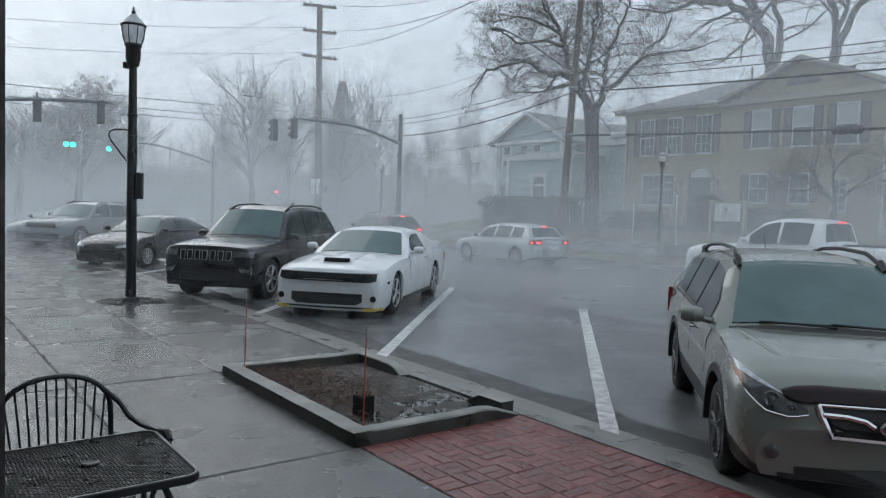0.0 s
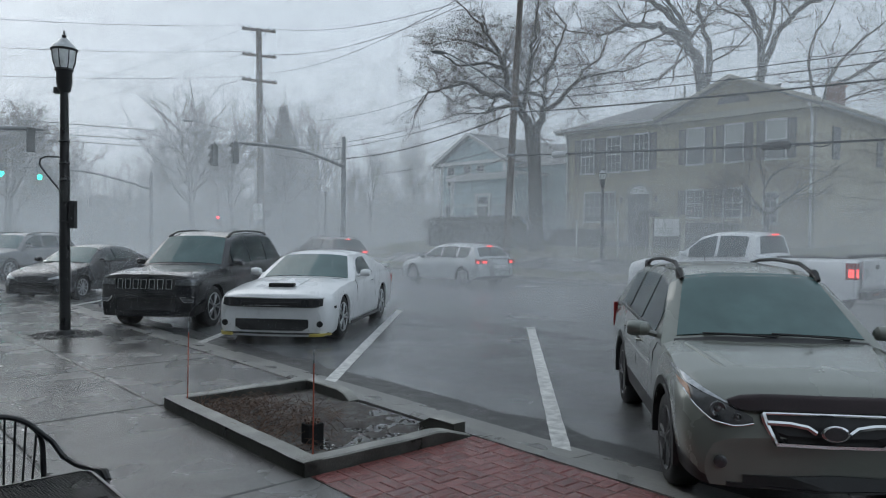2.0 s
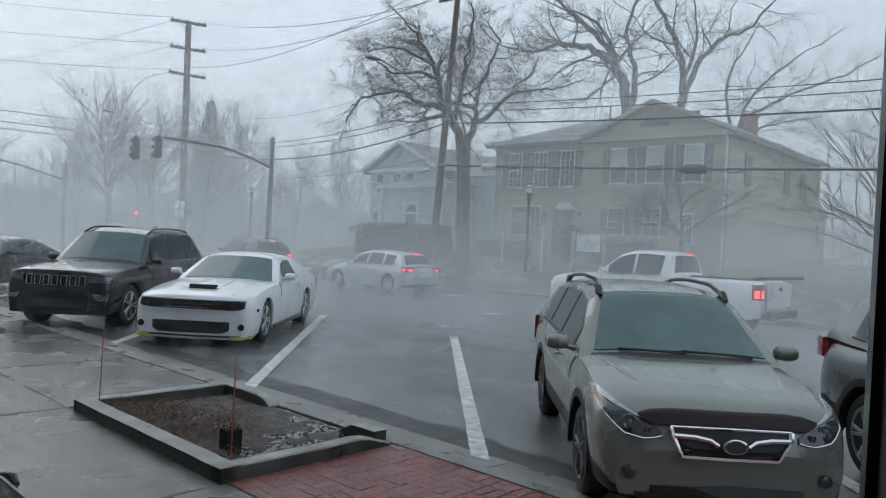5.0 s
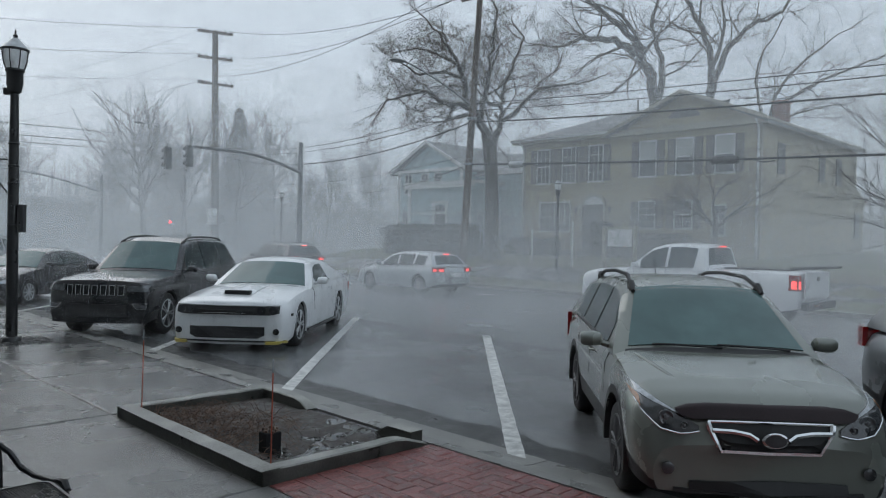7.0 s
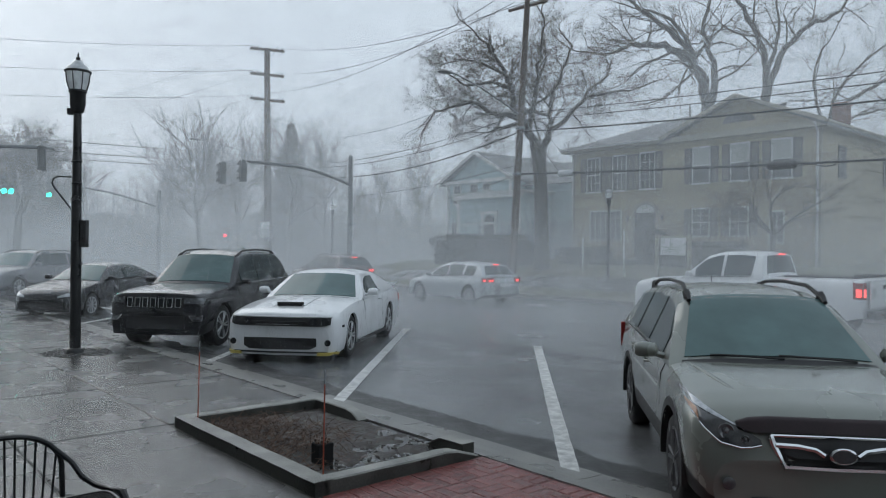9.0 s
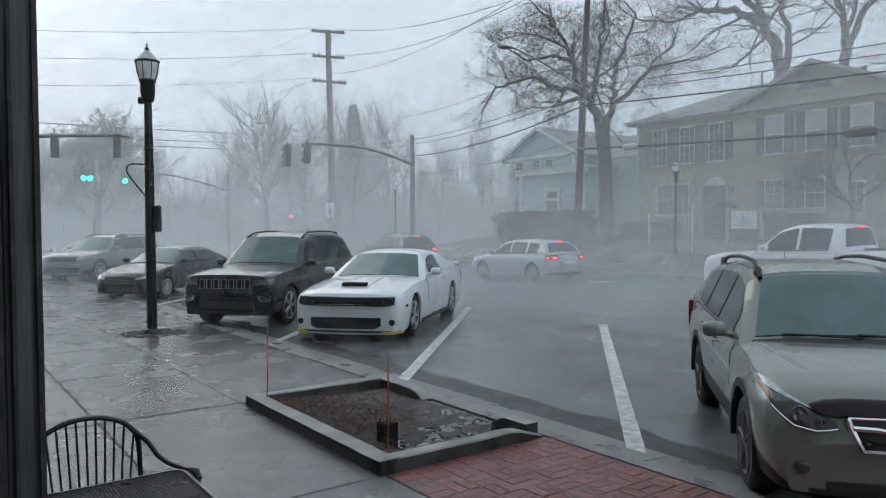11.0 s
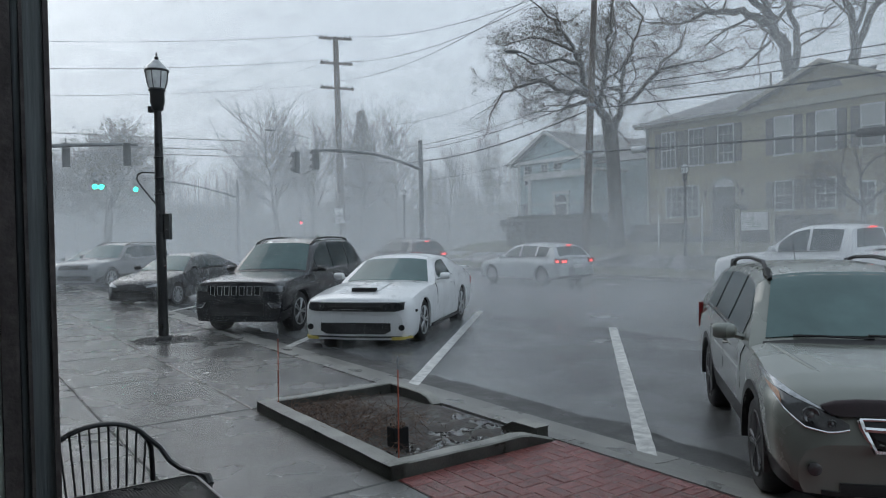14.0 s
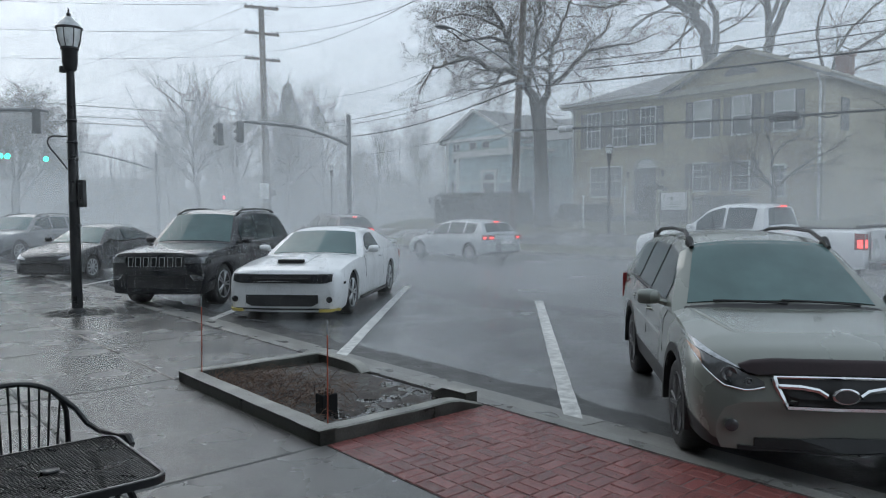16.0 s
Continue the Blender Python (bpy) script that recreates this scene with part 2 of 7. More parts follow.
# ---- mesh helpers ----
class Shape:
    """Collects points and faces of one mesh; a face may carry a material slot."""

    def __init__(self):
        self.v, self.f, self.s = [], [], []

    def add(self, verts, faces, slot=0):
        o = len(self.v)
        self.v += [tuple(p) for p in verts]
        self.f += [tuple(i + o for i in f) for f in faces]
        self.s += [slot] * len(faces)
        return self

    def box(self, x0, y0, z0, x1, y1, z1, slot=0):
        v = [(x, y, z) for z in (z0, z1) for y in (y0, y1) for x in (x0, x1)]
        return self.add(v, [(0, 2, 3, 1), (4, 5, 7, 6), (0, 1, 5, 4), (2, 6, 7, 3), (0, 4, 6, 2), (1, 3, 7, 5)], slot)

    def tube(self, path, radii, sides=8, slot=0, cap=True):
        path = [Vector(p) for p in path]
        if not hasattr(radii, "__len__"):
            radii = [radii] * len(path)
        ref, verts, faces = None, [], []
        for i, p in enumerate(path):
            d = (path[min(i + 1, len(path) - 1)] - path[max(i - 1, 0)])
            d = d.normalized() if d.length > 1e-9 else Vector((0, 0, 1))
            if ref is None:
                ref = d.orthogonal().normalized()
            ref = (ref - d * ref.dot(d))
            ref = ref.normalized() if ref.length > 1e-6 else d.orthogonal().normalized()
            side = d.cross(ref)
            for k in range(sides):
                a = 2 * math.pi * k / sides
                verts.append(p + (ref * math.cos(a) + side * math.sin(a)) * radii[i])
        for i in range(len(path) - 1):
            for k in range(sides):
                a, b = i * sides + k, i * sides + (k + 1) % sides
                faces.append((a, b, b + sides, a + sides))
        if cap:
            faces.append(tuple(range(sides - 1, -1, -1)))
            faces.append(tuple(range((len(path) - 1) * sides, len(path) * sides)))
        return self.add(verts, faces, slot)

    def lathe(self, profile, sides=20, centre=(0, 0, 0), slot=0, turn=None):
        """profile: rows of radius, height."""
        verts, faces = [], []
        for r, z in profile:
            for k in range(sides):
                a = 2 * math.pi * k / sides
                p = Vector((r * math.cos(a), r * math.sin(a), z))
                if turn is not None:
                    p = turn @ p
                verts.append(p + Vector(centre))
        for i in range(len(profile) - 1):
            for k in range(sides):
                a, b = i * sides + k, i * sides + (k + 1) % sides
                faces.append((a, b, b + sides, a + sides))
        faces.append(tuple(range(sides - 1, -1, -1)))
        faces.append(tuple(range((len(profile) - 1) * sides, len(profile) * sides)))
        return self.add(verts, faces, slot)

    def prism(self, outline, axis, a, b, slot=0):
        """An outline in a plane, drawn out along an axis from a to b."""
        n = len(outline)

        def at(p, w):
            return {"x": (w, p[0], p[1]), "y": (p[0], w, p[1]), "z": (p[0], p[1], w)}[axis]

        verts = [at(p, a) for p in outline] + [at(p, b) for p in outline]
        faces = [tuple(range(n)), tuple(range(2 * n - 1, n - 1, -1))]
        faces += [(i, (i + 1) % n, n + (i + 1) % n, n + i) for i in range(n)]
        return self.add(verts, faces, slot)

    def grid(self, rows, slot=0, closed=False):
        """Rows of points of equal length, skinned."""
        m = len(rows[0])
        faces = []
        for i in range(len(rows) - 1):
            for k in range(m if closed else m - 1):
                a, b = i * m + k, i * m + (k + 1) % m
                faces.append((a, b, b + m, a + m))
        return self.add([p for r in rows for p in r], faces, slot)

    def slab(self, rows, thick, slot=0):
        """A skinned sheet with thickness: thick is the vector to its back."""
        t = Vector(thick)
        n, m = len(rows), len(rows[0])
        top = [Vector(p) for r in rows for p in r]
        verts = top + [p + t for p in top]
        o, faces = n * m, []
        for i in range(n - 1):
            for k in range(m - 1):
                a, b, c, d = i * m + k, i * m + k + 1, (i + 1) * m + k + 1, (i + 1) * m + k
                faces += [(a, b, c, d), (o + d, o + c, o + b, o + a)]
        rim = [k for k in range(m)] + [i * m + m - 1 for i in range(1, n)] + [(n - 1) * m + k for k in range(m - 2, -1, -1)] + [i * m for i in range(n - 2, 0, -1)]
        for a, b in zip(rim, rim[1:] + rim[:1]):
            faces.append((b, a, o + a, o + b))
        return self.add(verts, faces, slot)

    def data(self, name, mats, smooth=False):
        me = bpy.data.meshes.new(name)
        me.from_pydata(self.v, [], self.f)
        for m in (mats if isinstance(mats, (list, tuple)) else [mats]):
            me.materials.append(m)
        if any(self.s):
            me.polygons.foreach_set("material_index", self.s)
        bm = bmesh.new()
        bm.from_mesh(me)
        bmesh.ops.recalc_face_normals(bm, faces=bm.faces)
        bm.to_mesh(me)
        bm.free()
        if smooth:
            me.polygons.foreach_set("use_smooth", [True] * len(me.polygons))
            me.set_sharp_from_angle(angle=radians(smooth if smooth is not True else 40))
        return me


def part(name, shape, mats, parent=None, label="", smooth=False, bevel=0.0, at=None):
    """One mesh object, under a thing or a part, or by itself."""
    ob = new(name, shape.data(name, mats, smooth))
    if parent is not None:
        ob.parent = parent
    if at is not None:
        ob.matrix_basis = at
    if bevel:
        mod = ob.modifiers.new("bevel", "BEVEL")
        mod.width, mod.segments, mod.limit_method, mod.angle_limit = bevel, 2, "ANGLE", radians(35)
    if label:
        tagged(ob, label)
    return ob


def thing(name, m, label, category, group="", kind=""):
    ob = new(name)
    ob.empty_display_size = 0.2
    ob.matrix_basis = m
    return tagged(ob, label, category, group, kind)


def interp(x, rows):
    return float(np.interp(x, [r[0] for r in rows], [r[1] for r in rows]))


# The street's frame: x across the road, away from the shops, and y along it.
TURN = 37.9
STREET = pose(0, 0, 0, 0, 0, TURN)


def street(n, u, z=0.0, turn=0.0):
    return STREET @ pose(n, u, z, 0, 0, turn)

# ---- ground, road and pavement ----
ROAD_Z = -0.10
KERB_BACK, KERB_FACE, GUTTER_END = 4.42, 4.58, 5.10
FAR_KERB = 22.3


def lawn_height(n):
    return interp(n, [(22.4, 0.0), (23.6, 0.12), (25.5, 0.72), (28, 1.08), (31, 1.28), (45, 1.6), (400, 2.5)])


s = Shape()
rows = []
for u in np.linspace(-60, 36, 60):
    rows.append([(n, u, lawn_height(n) + (0.03 * math.sin(n * 0.9 + u * 0.7) if n > 24 else 0)) for n in (22.45, 23, 23.6, 24.5, 25.5, 26.7, 28, 29.5, 31, 36, 45, 70, 130, 300)])
s.grid(rows)
lawn = part("lawn", s, GRASS, at=STREET, smooth=True)
tagged(lawn, "sodden yellow-green winter lawn rising to the houses", "lawn", kind="structure")

s = Shape()
s.grid([[(x, y, -0.13 if abs(x) + abs(y) < 600 else -0.2) for x in np.linspace(-1500, 1500, 7)] for y in np.linspace(-1500, 1500, 7)])
tagged(part("ground", s, GRASS), "wide dull ground fading into the mist", "ground", kind="structure")

s = Shape()
rows = []
for u in [*np.linspace(-60, 60, 100), 90, 140, 220]:
    rows.append([(n, u, ROAD_Z + 0.10 * max(0, 1 - ((n - 13.5) / 9.0) ** 2) - 0.08 * max(0, 1 - ((n - 13.5) / 9.0) ** 2)) for n in np.linspace(GUTTER_END - 0.05, FAR_KERB, 18)])
s.grid(rows)
s.grid([[(n, u, ROAD_Z - 0.006) for n in (-80, -20, 5.0, 15, 22.0, 60, 160)] for u in np.linspace(36.5, 49.5, 6)])
road = part("road", s, ASPHALT, at=STREET, smooth=True)
tagged(road, "wet dark asphalt road shining under heavy rain", "road", kind="structure")

s = Shape()
rng = random.Random(3)
prev = None
for i in range(120):
    u = -14 + i * 0.4
    w0, w1 = 0.02 + 0.05 * rng.random(), 0.30 + 0.20 * rng.random()
    row = [(GUTTER_END - 0.02, u, ROAD_Z + 0.004), (GUTTER_END + w0 + 0.05, u, ROAD_Z + 0.009), (GUTTER_END + w1, u, ROAD_Z + 0.006)]
    if prev:
        s.grid([prev, row])
    prev = row
tagged(part("road_edge", s, ASPHALT_ROUGH, at=STREET), "broken darker asphalt patch strip beside the gutter", "road edge", kind="structure")


def stripe(n0, u0, n1, u1, w=0.14):
    """A worn painted bay line with ragged edges."""
    s, rng = Shape(), random.Random(int(n0 * 100 + u0 * 10))
    a, b = Vector((n0, u0, 0)), Vector((n1, u1, 0))
    d = (b - a).normalized()
    q = Vector((-d.y, d.x, 0))
    rows = []
    for i in range(41):
        p = a.lerp(b, i / 40)
        z = ROAD_Z + 0.02 * max(0, 1 - ((p.x - 13.5) / 9.0) ** 2) + 0.007
        j0, j1 = rng.uniform(-0.004, 0.004), rng.uniform(-0.004, 0.004)
        rows.append([p + q * (-w / 2 + j0) + Vector((0, 0, z)), p + q * (w / 2 + j1) + Vector((0, 0, z))])
    s.grid(rows)
    ob = part("bay_line", s, PAINT_LINE, at=STREET)
    return tagged(ob, "worn white painted parking bay line", "road marking", group="parking bay lines", kind="structure")


def to_street(x, y):
    p = STREET.inverted() @ Vector((x, y, 0))
    return p.x, p.y


for x0, y0, x1, y1 in ((-0.81, 8.86, 0.11, 17.3), (1.46, 5.98, 2.69, 14.17), (-3.26, 12.0, -2.3, 20.6), (-7.93, 18.2, -7.1, 26.0), (4.0, 1.6, 5.3, 10.2)):
    stripe(*to_street(x0, y0), *to_street(x1, y1), w=0.16)

# kerb stones and gutter, near and far
kerb = part("kerb", Shape().box(KERB_BACK + 0.01, -40, -0.3, KERB_FACE - 0.01, 34.5, -0.06), KERB, at=STREET)
tagged(kerb, "low wet concrete kerb with open joints", "kerb", kind="structure")
sk = Shape()
sk.prism([(KERB_BACK + 0.004, -0.25), (KERB_FACE, -0.25), (KERB_FACE, -0.02), (KERB_FACE - 0.02, 0.003), (KERB_BACK + 0.004, 0.006)], "y", 0.006, 2.394)
kerb_mesh = sk.data("kerb_stone", KERB)
for i in range(20):
    ob = new("kerb_stone", kerb_mesh)
    ob.parent, ob.matrix_basis = kerb, pose(0, -10 + i * 2.4, 0)
gutter = part("gutter", Shape().box(KERB_FACE + 0.005, -40, -0.3, GUTTER_END, 34.5, -0.125), KERB, at=STREET)
tagged(gutter, "pale concrete gutter pan along the kerb", "gutter", kind="structure")
sg = Shape()
sg.prism([(KERB_FACE + 0.002, -0.25), (GUTTER_END, -0.25), (GUTTER_END, -0.096), (KERB_FACE + 0.3, -0.088), (KERB_FACE + 0.002, -0.055)], "y", 0.005, 2.395)
gutter_mesh = sg.data("gutter_slab", KERB)
for i in range(20):
    ob = new("gutter_slab", gutter_mesh)
    ob.parent, ob.matrix_basis = gutter, pose(0, -10.7 + i * 2.4, 0)
s = Shape()
s.prism([(FAR_KERB - 0.02, -0.3), (FAR_KERB + 0.17, -0.3), (FAR_KERB + 0.17, 0.02), (FAR_KERB + 0.02, 0.02)], "y", -60, 36)
tagged(part("far_kerb", s, KERB, at=STREET), "pale concrete kerb along the lawn", "kerb", kind="structure")
s = Shape()
s.grid([[(n, u, lawn_height(n) + 0.02) for n in (23.9, 24.6, 25.4)] for u in np.linspace(-60, 36, 40)])
tagged(part("far_footpath", s, CONCRETE, at=STREET), "narrow wet concrete footpath across the lawn", "footpath", kind="structure")

# pavement: bedding with single slabs on it
BED_U = [-14.4, -12.1, -9.8, -7.5, -5.2, -2.9, -0.6, 1.7, 4.5, 7.35, 9.75, 12.05, 14.3, 16.6, 18.9, 21.2, 23.5, 25.8, 28.1, 30.4, 32.7, 35.0]
BED_N = [0.0, 1.33, 2.72, KERB_BACK]
pavement = part("pavement", Shape().box(-0.02, -40, -0.4, KERB_BACK, 35.2, -0.012), JOINT, at=STREET)
tagged(pavement, "rain-wet grey concrete pavement of large slabs", "pavement", kind="structure")
slabs = {}
BRICKS = (2.78, KERB_BACK, -7.5, 4.5)
PLANT = (2.74, KERB_BACK, 4.52, 7.25)
for j in range(len(BED_N) - 1):
    for i in range(len(BED_U) - 1):
        n0, n1, u0, u1 = BED_N[j], BED_N[j + 1], BED_U[i], BED_U[i + 1]
        if j == 2 and -7.6 < u0 < 7.3:
            continue
        if j == 1 and -7.6 < u0 < 4.5:
            n1 = BRICKS[0] - 0.004
        key = (round(n1 - n0, 3), round(u1 - u0, 3))
        if key not in slabs:
            a, b, g, e = key[0], key[1], 0.008, 0.012
            s = Shape()
            top = [(g + e, g + e, 0), (a - g - e, g + e, 0), (a - g - e, b - g - e, 0), (g + e, b - g - e, 0)]
            mid = [(g, g, -0.008), (a - g, g, -0.008), (a - g, b - g, -0.008), (g, b - g, -0.008)]
            low = [(p[0], p[1], -0.06) for p in mid]
            s.add(top, [(0, 1, 2, 3)])
            s.grid([top, mid, low], closed=True)
            slabs[key] = s.data("paving_slab", CONCRETE)
        ob = new("paving_slab", slabs[key])
        ob.parent, ob.matrix_basis = pavement, pose(n0, u0, rng.uniform(-0.002, 0.002))

# basket-weave brick strip: pairs of bricks turned a quarter, course by course
brick_bed = part("brick_paving", Shape().box(BRICKS[0], -20, -0.05, BRICKS[1], BRICKS[3], -0.006), SAND_JOINT, at=STREET)
tagged(brick_bed, "strip of wet red paving bricks in basket weave", "brick paving", kind="structure")
s = Shape()
BL, BW = 0.205, 0.1025
e = 0.005
top = [(e, e, 0), (BL - 0.008 - e, e, 0), (BL - 0.008 - e, BW - 0.008 - e, 0), (e, BW - 0.008 - e, 0)]
mid = [(0, 0, -0.005), (BL - 0.008, 0, -0.005), (BL - 0.008, BW - 0.008, -0.005), (0, BW - 0.008, -0.005)]
s.add(top, [(0, 1, 2, 3)])
s.grid([top, mid, [(p[0], p[1], -0.035) for p in mid]], closed=True)
brick_mesh = s.data("brick", BRICK)
rest = Shape()
singles = 0
for a in range(8):
    for b in range(54):
        n0, u0 = BRICKS[0] + a * BL, BRICKS[3] - (b + 1) * BL
        flat = (a + b) % 2 == 0
        for k in range(2):
            z = rng.uniform(-0.0035, 0.0025)
            m = pose(n0 + 0.004, u0 + 0.004 + k * BW, z) if flat else pose(n0 + BL - 0.004 - k * BW, u0 + 0.004, z, 0, 0, 90)
            if b < 17:
                ob = new("brick", brick_mesh)
                ob.parent, ob.matrix_basis = brick_bed, m @ pose(0, 0, 0, rng.uniform(-0.6, 0.6), rng.uniform(-0.5, 0.5), rng.uniform(-0.5, 0.5))
            else:
                rest.add([m @ Vector(p) for p in top + mid], [(0, 1, 2, 3)] + [(i, (i + 1) % 4, 4 + (i + 1) % 4, 4 + i) for i in range(4)])
ob = part("brick_rest", rest, BRICK, brick_bed)
ob["kind"] = "stuff"

# planter: kerb-like frame, open towards the gutter, with soil, puddle and stalks
planter = thing("planter", STREET, "low concrete planting bed with a gap and muddy soil", "planter")
P0, P1, Q0, Q1 = PLANT
TOP = 0.10


def planter_side(n0, u0, n1, u1, w, slope_end=False):
    s = Shape()
    d = Vector((n1 - n0, u1 - u0, 0))
    length = d.length
    d.normalize()
    q = Vector((-d.y, d.x, 0))
    rows, k = [], max(3, int(length / 0.12))
    for i in range(k + 1):
        t = i / k
        top = TOP + 0.006 * noise.noise(Vector((n0 + d.x * t * 5, u0 + d.y * t * 5, 1)))
        if slope_end and t > 0.82:
            top -= (t - 0.82) / 0.18 * 0.09
        p = Vector((n0, u0, 0)) + d * length * t
        c = 0.012
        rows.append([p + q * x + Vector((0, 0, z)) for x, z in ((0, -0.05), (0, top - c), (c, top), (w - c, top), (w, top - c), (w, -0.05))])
    # upright faces and ends take the darker concrete, the top the paler one
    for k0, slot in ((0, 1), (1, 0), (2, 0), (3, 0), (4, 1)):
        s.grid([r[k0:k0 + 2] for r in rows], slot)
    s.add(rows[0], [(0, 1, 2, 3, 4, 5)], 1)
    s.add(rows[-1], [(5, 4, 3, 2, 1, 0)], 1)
    return part("border", s, [PLANTER, SIDE_CONCRETE], planter, smooth=35)


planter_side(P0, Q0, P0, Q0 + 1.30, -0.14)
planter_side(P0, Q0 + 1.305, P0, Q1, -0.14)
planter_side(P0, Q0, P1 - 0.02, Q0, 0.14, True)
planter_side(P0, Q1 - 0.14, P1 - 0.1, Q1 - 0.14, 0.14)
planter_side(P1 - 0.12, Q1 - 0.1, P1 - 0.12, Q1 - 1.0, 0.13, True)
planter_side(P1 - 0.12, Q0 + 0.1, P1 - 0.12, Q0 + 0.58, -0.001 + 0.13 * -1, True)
s = Shape()
rows = []
for i in range(40):
    row = []
    for j in range(28):
        n, u = P0 + 0.10 + (P1 - P0 - 0.16) * j / 27, Q0 + 0.1 + (Q1 - Q0 - 0.2) * i / 39
        hump = 0.055 * math.exp(-((n - P0 - 0.6) ** 2 + (u - Q0 - 1.75) ** 2) / 0.5)
        row.append((n, u, -0.012 + hump + 0.028 * noise.noise(Vector((n * 5, u * 5, 0))) + 0.014 * noise.noise(Vector((n * 17, u * 17, 3)))))
    rows.append(row)
s.grid(rows)
part("soil", s, SOIL, planter, "dark sodden soil and mulch", smooth=60)
s = Shape()
s.grid([[(n, u, -0.009) for n in np.linspace(P0 + 0.3, P1 + 0.08, 5)] for u in np.linspace(Q0 + 0.14, Q0 + 1.75, 7)])
part("puddle", s, PUDDLE, planter, "shallow puddle of rainwater")
s = Shape()
srng = random.Random(11)
for i in range(1500):
    n, u = P0 + 0.16 + abs(srng.gauss(0.35, 0.30)), Q0 + srng.gauss(1.75, 0.5)
    if not (P0 + 0.12 < n < P1 - 0.15 and Q0 + 0.2 < u < Q1 - 0.16):
        continue
    a, l, h = srng.uniform(0, 6.28), srng.uniform(0.05, 0.22), abs(srng.gauss(0, 0.05))
    base = Vector((n, u, 0.012))
    tip = base + Vector((math.cos(a) * l, math.sin(a) * l, h + 0.02))
    mid = base.lerp(tip, 0.5) + Vector((0, 0, 0.015))
    s.tube([base, mid, tip], [0.0028, 0.0022, 0.001], 3, cap=False)
ob = part("straw", s, STRAW, planter, "matted dry brown plant stalks")
ob["kind"] = "stuff"
s = Shape()
for i in range(620):
    n, u = srng.uniform(P0 + 0.25, P1 - 0.05), srng.uniform(Q0 + 0.15, Q0 + 1.5)
    r = srng.uniform(0.005, 0.019)
    s.lathe([(r * 0.5, 0), (r, r * 0.35), (r * 0.5, r * 0.7)], 5, (n, u, -0.010))
ob = part("loose_soil", s, SOIL, planter)
ob["kind"] = "stuff"

# cut stump tube standing in the bed, and two marker rods
stump = thing("bollard_stub", street(P0 + 0.50, Q0 + 0.72, 0.0), "short dark square stub standing in the planting bed", "stub")
s = Shape()
s.prism([(-0.075, -0.06), (0.075, -0.065), (0.07, 0.07), (-0.07, 0.065)], "z", -0.02, 0.165)
part("post", s, MATT_DARK, stump, bevel=0.008)
s = Shape()
for i in range(12):
    a = i * 0.52
    s.tube([(0.05 * math.cos(a), 0.05 * math.sin(a), 0.15), (0.06 * math.cos(a), 0.055 * math.sin(a), 0.18 + 0.01 * (i % 3))], 0.012, 5)
part("splintered_top", s, STRAW, stump)


def marker_rod(n, u, z, h, lean):
    rod = thing("marker_rod", street(n, u, z) @ pose(0, 0, 0, lean, lean * 0.6, 0), "thin orange plastic marker rod stuck in the planting bed", "marker rod", group="marker rods")
    part("shaft", Shape().tube([(0, 0, 0), (0, 0, h)], 0.0055, 7), STAKE, rod)
    part("tip", Shape().tube([(0, 0, h - 0.10), (0, 0, h), (0, 0, h + 0.008)], [0.0062, 0.0062, 0.003], 7), LAMP_LENS, rod)


marker_rod(P0 + 0.17, Q0 + 0.17, 0.0, 0.88, 0.4)
marker_rod(P0 + 0.17, Q1 - 0.17, 0.0, 0.86, 0.8)

# ---- vehicles ----
from mathutils.bvhtree import BVHTree

CROWN = [(0, 0), (0.5, 0.008), (0.8, 0.03), (0.93, 0.07), (0.985, 0.15)]


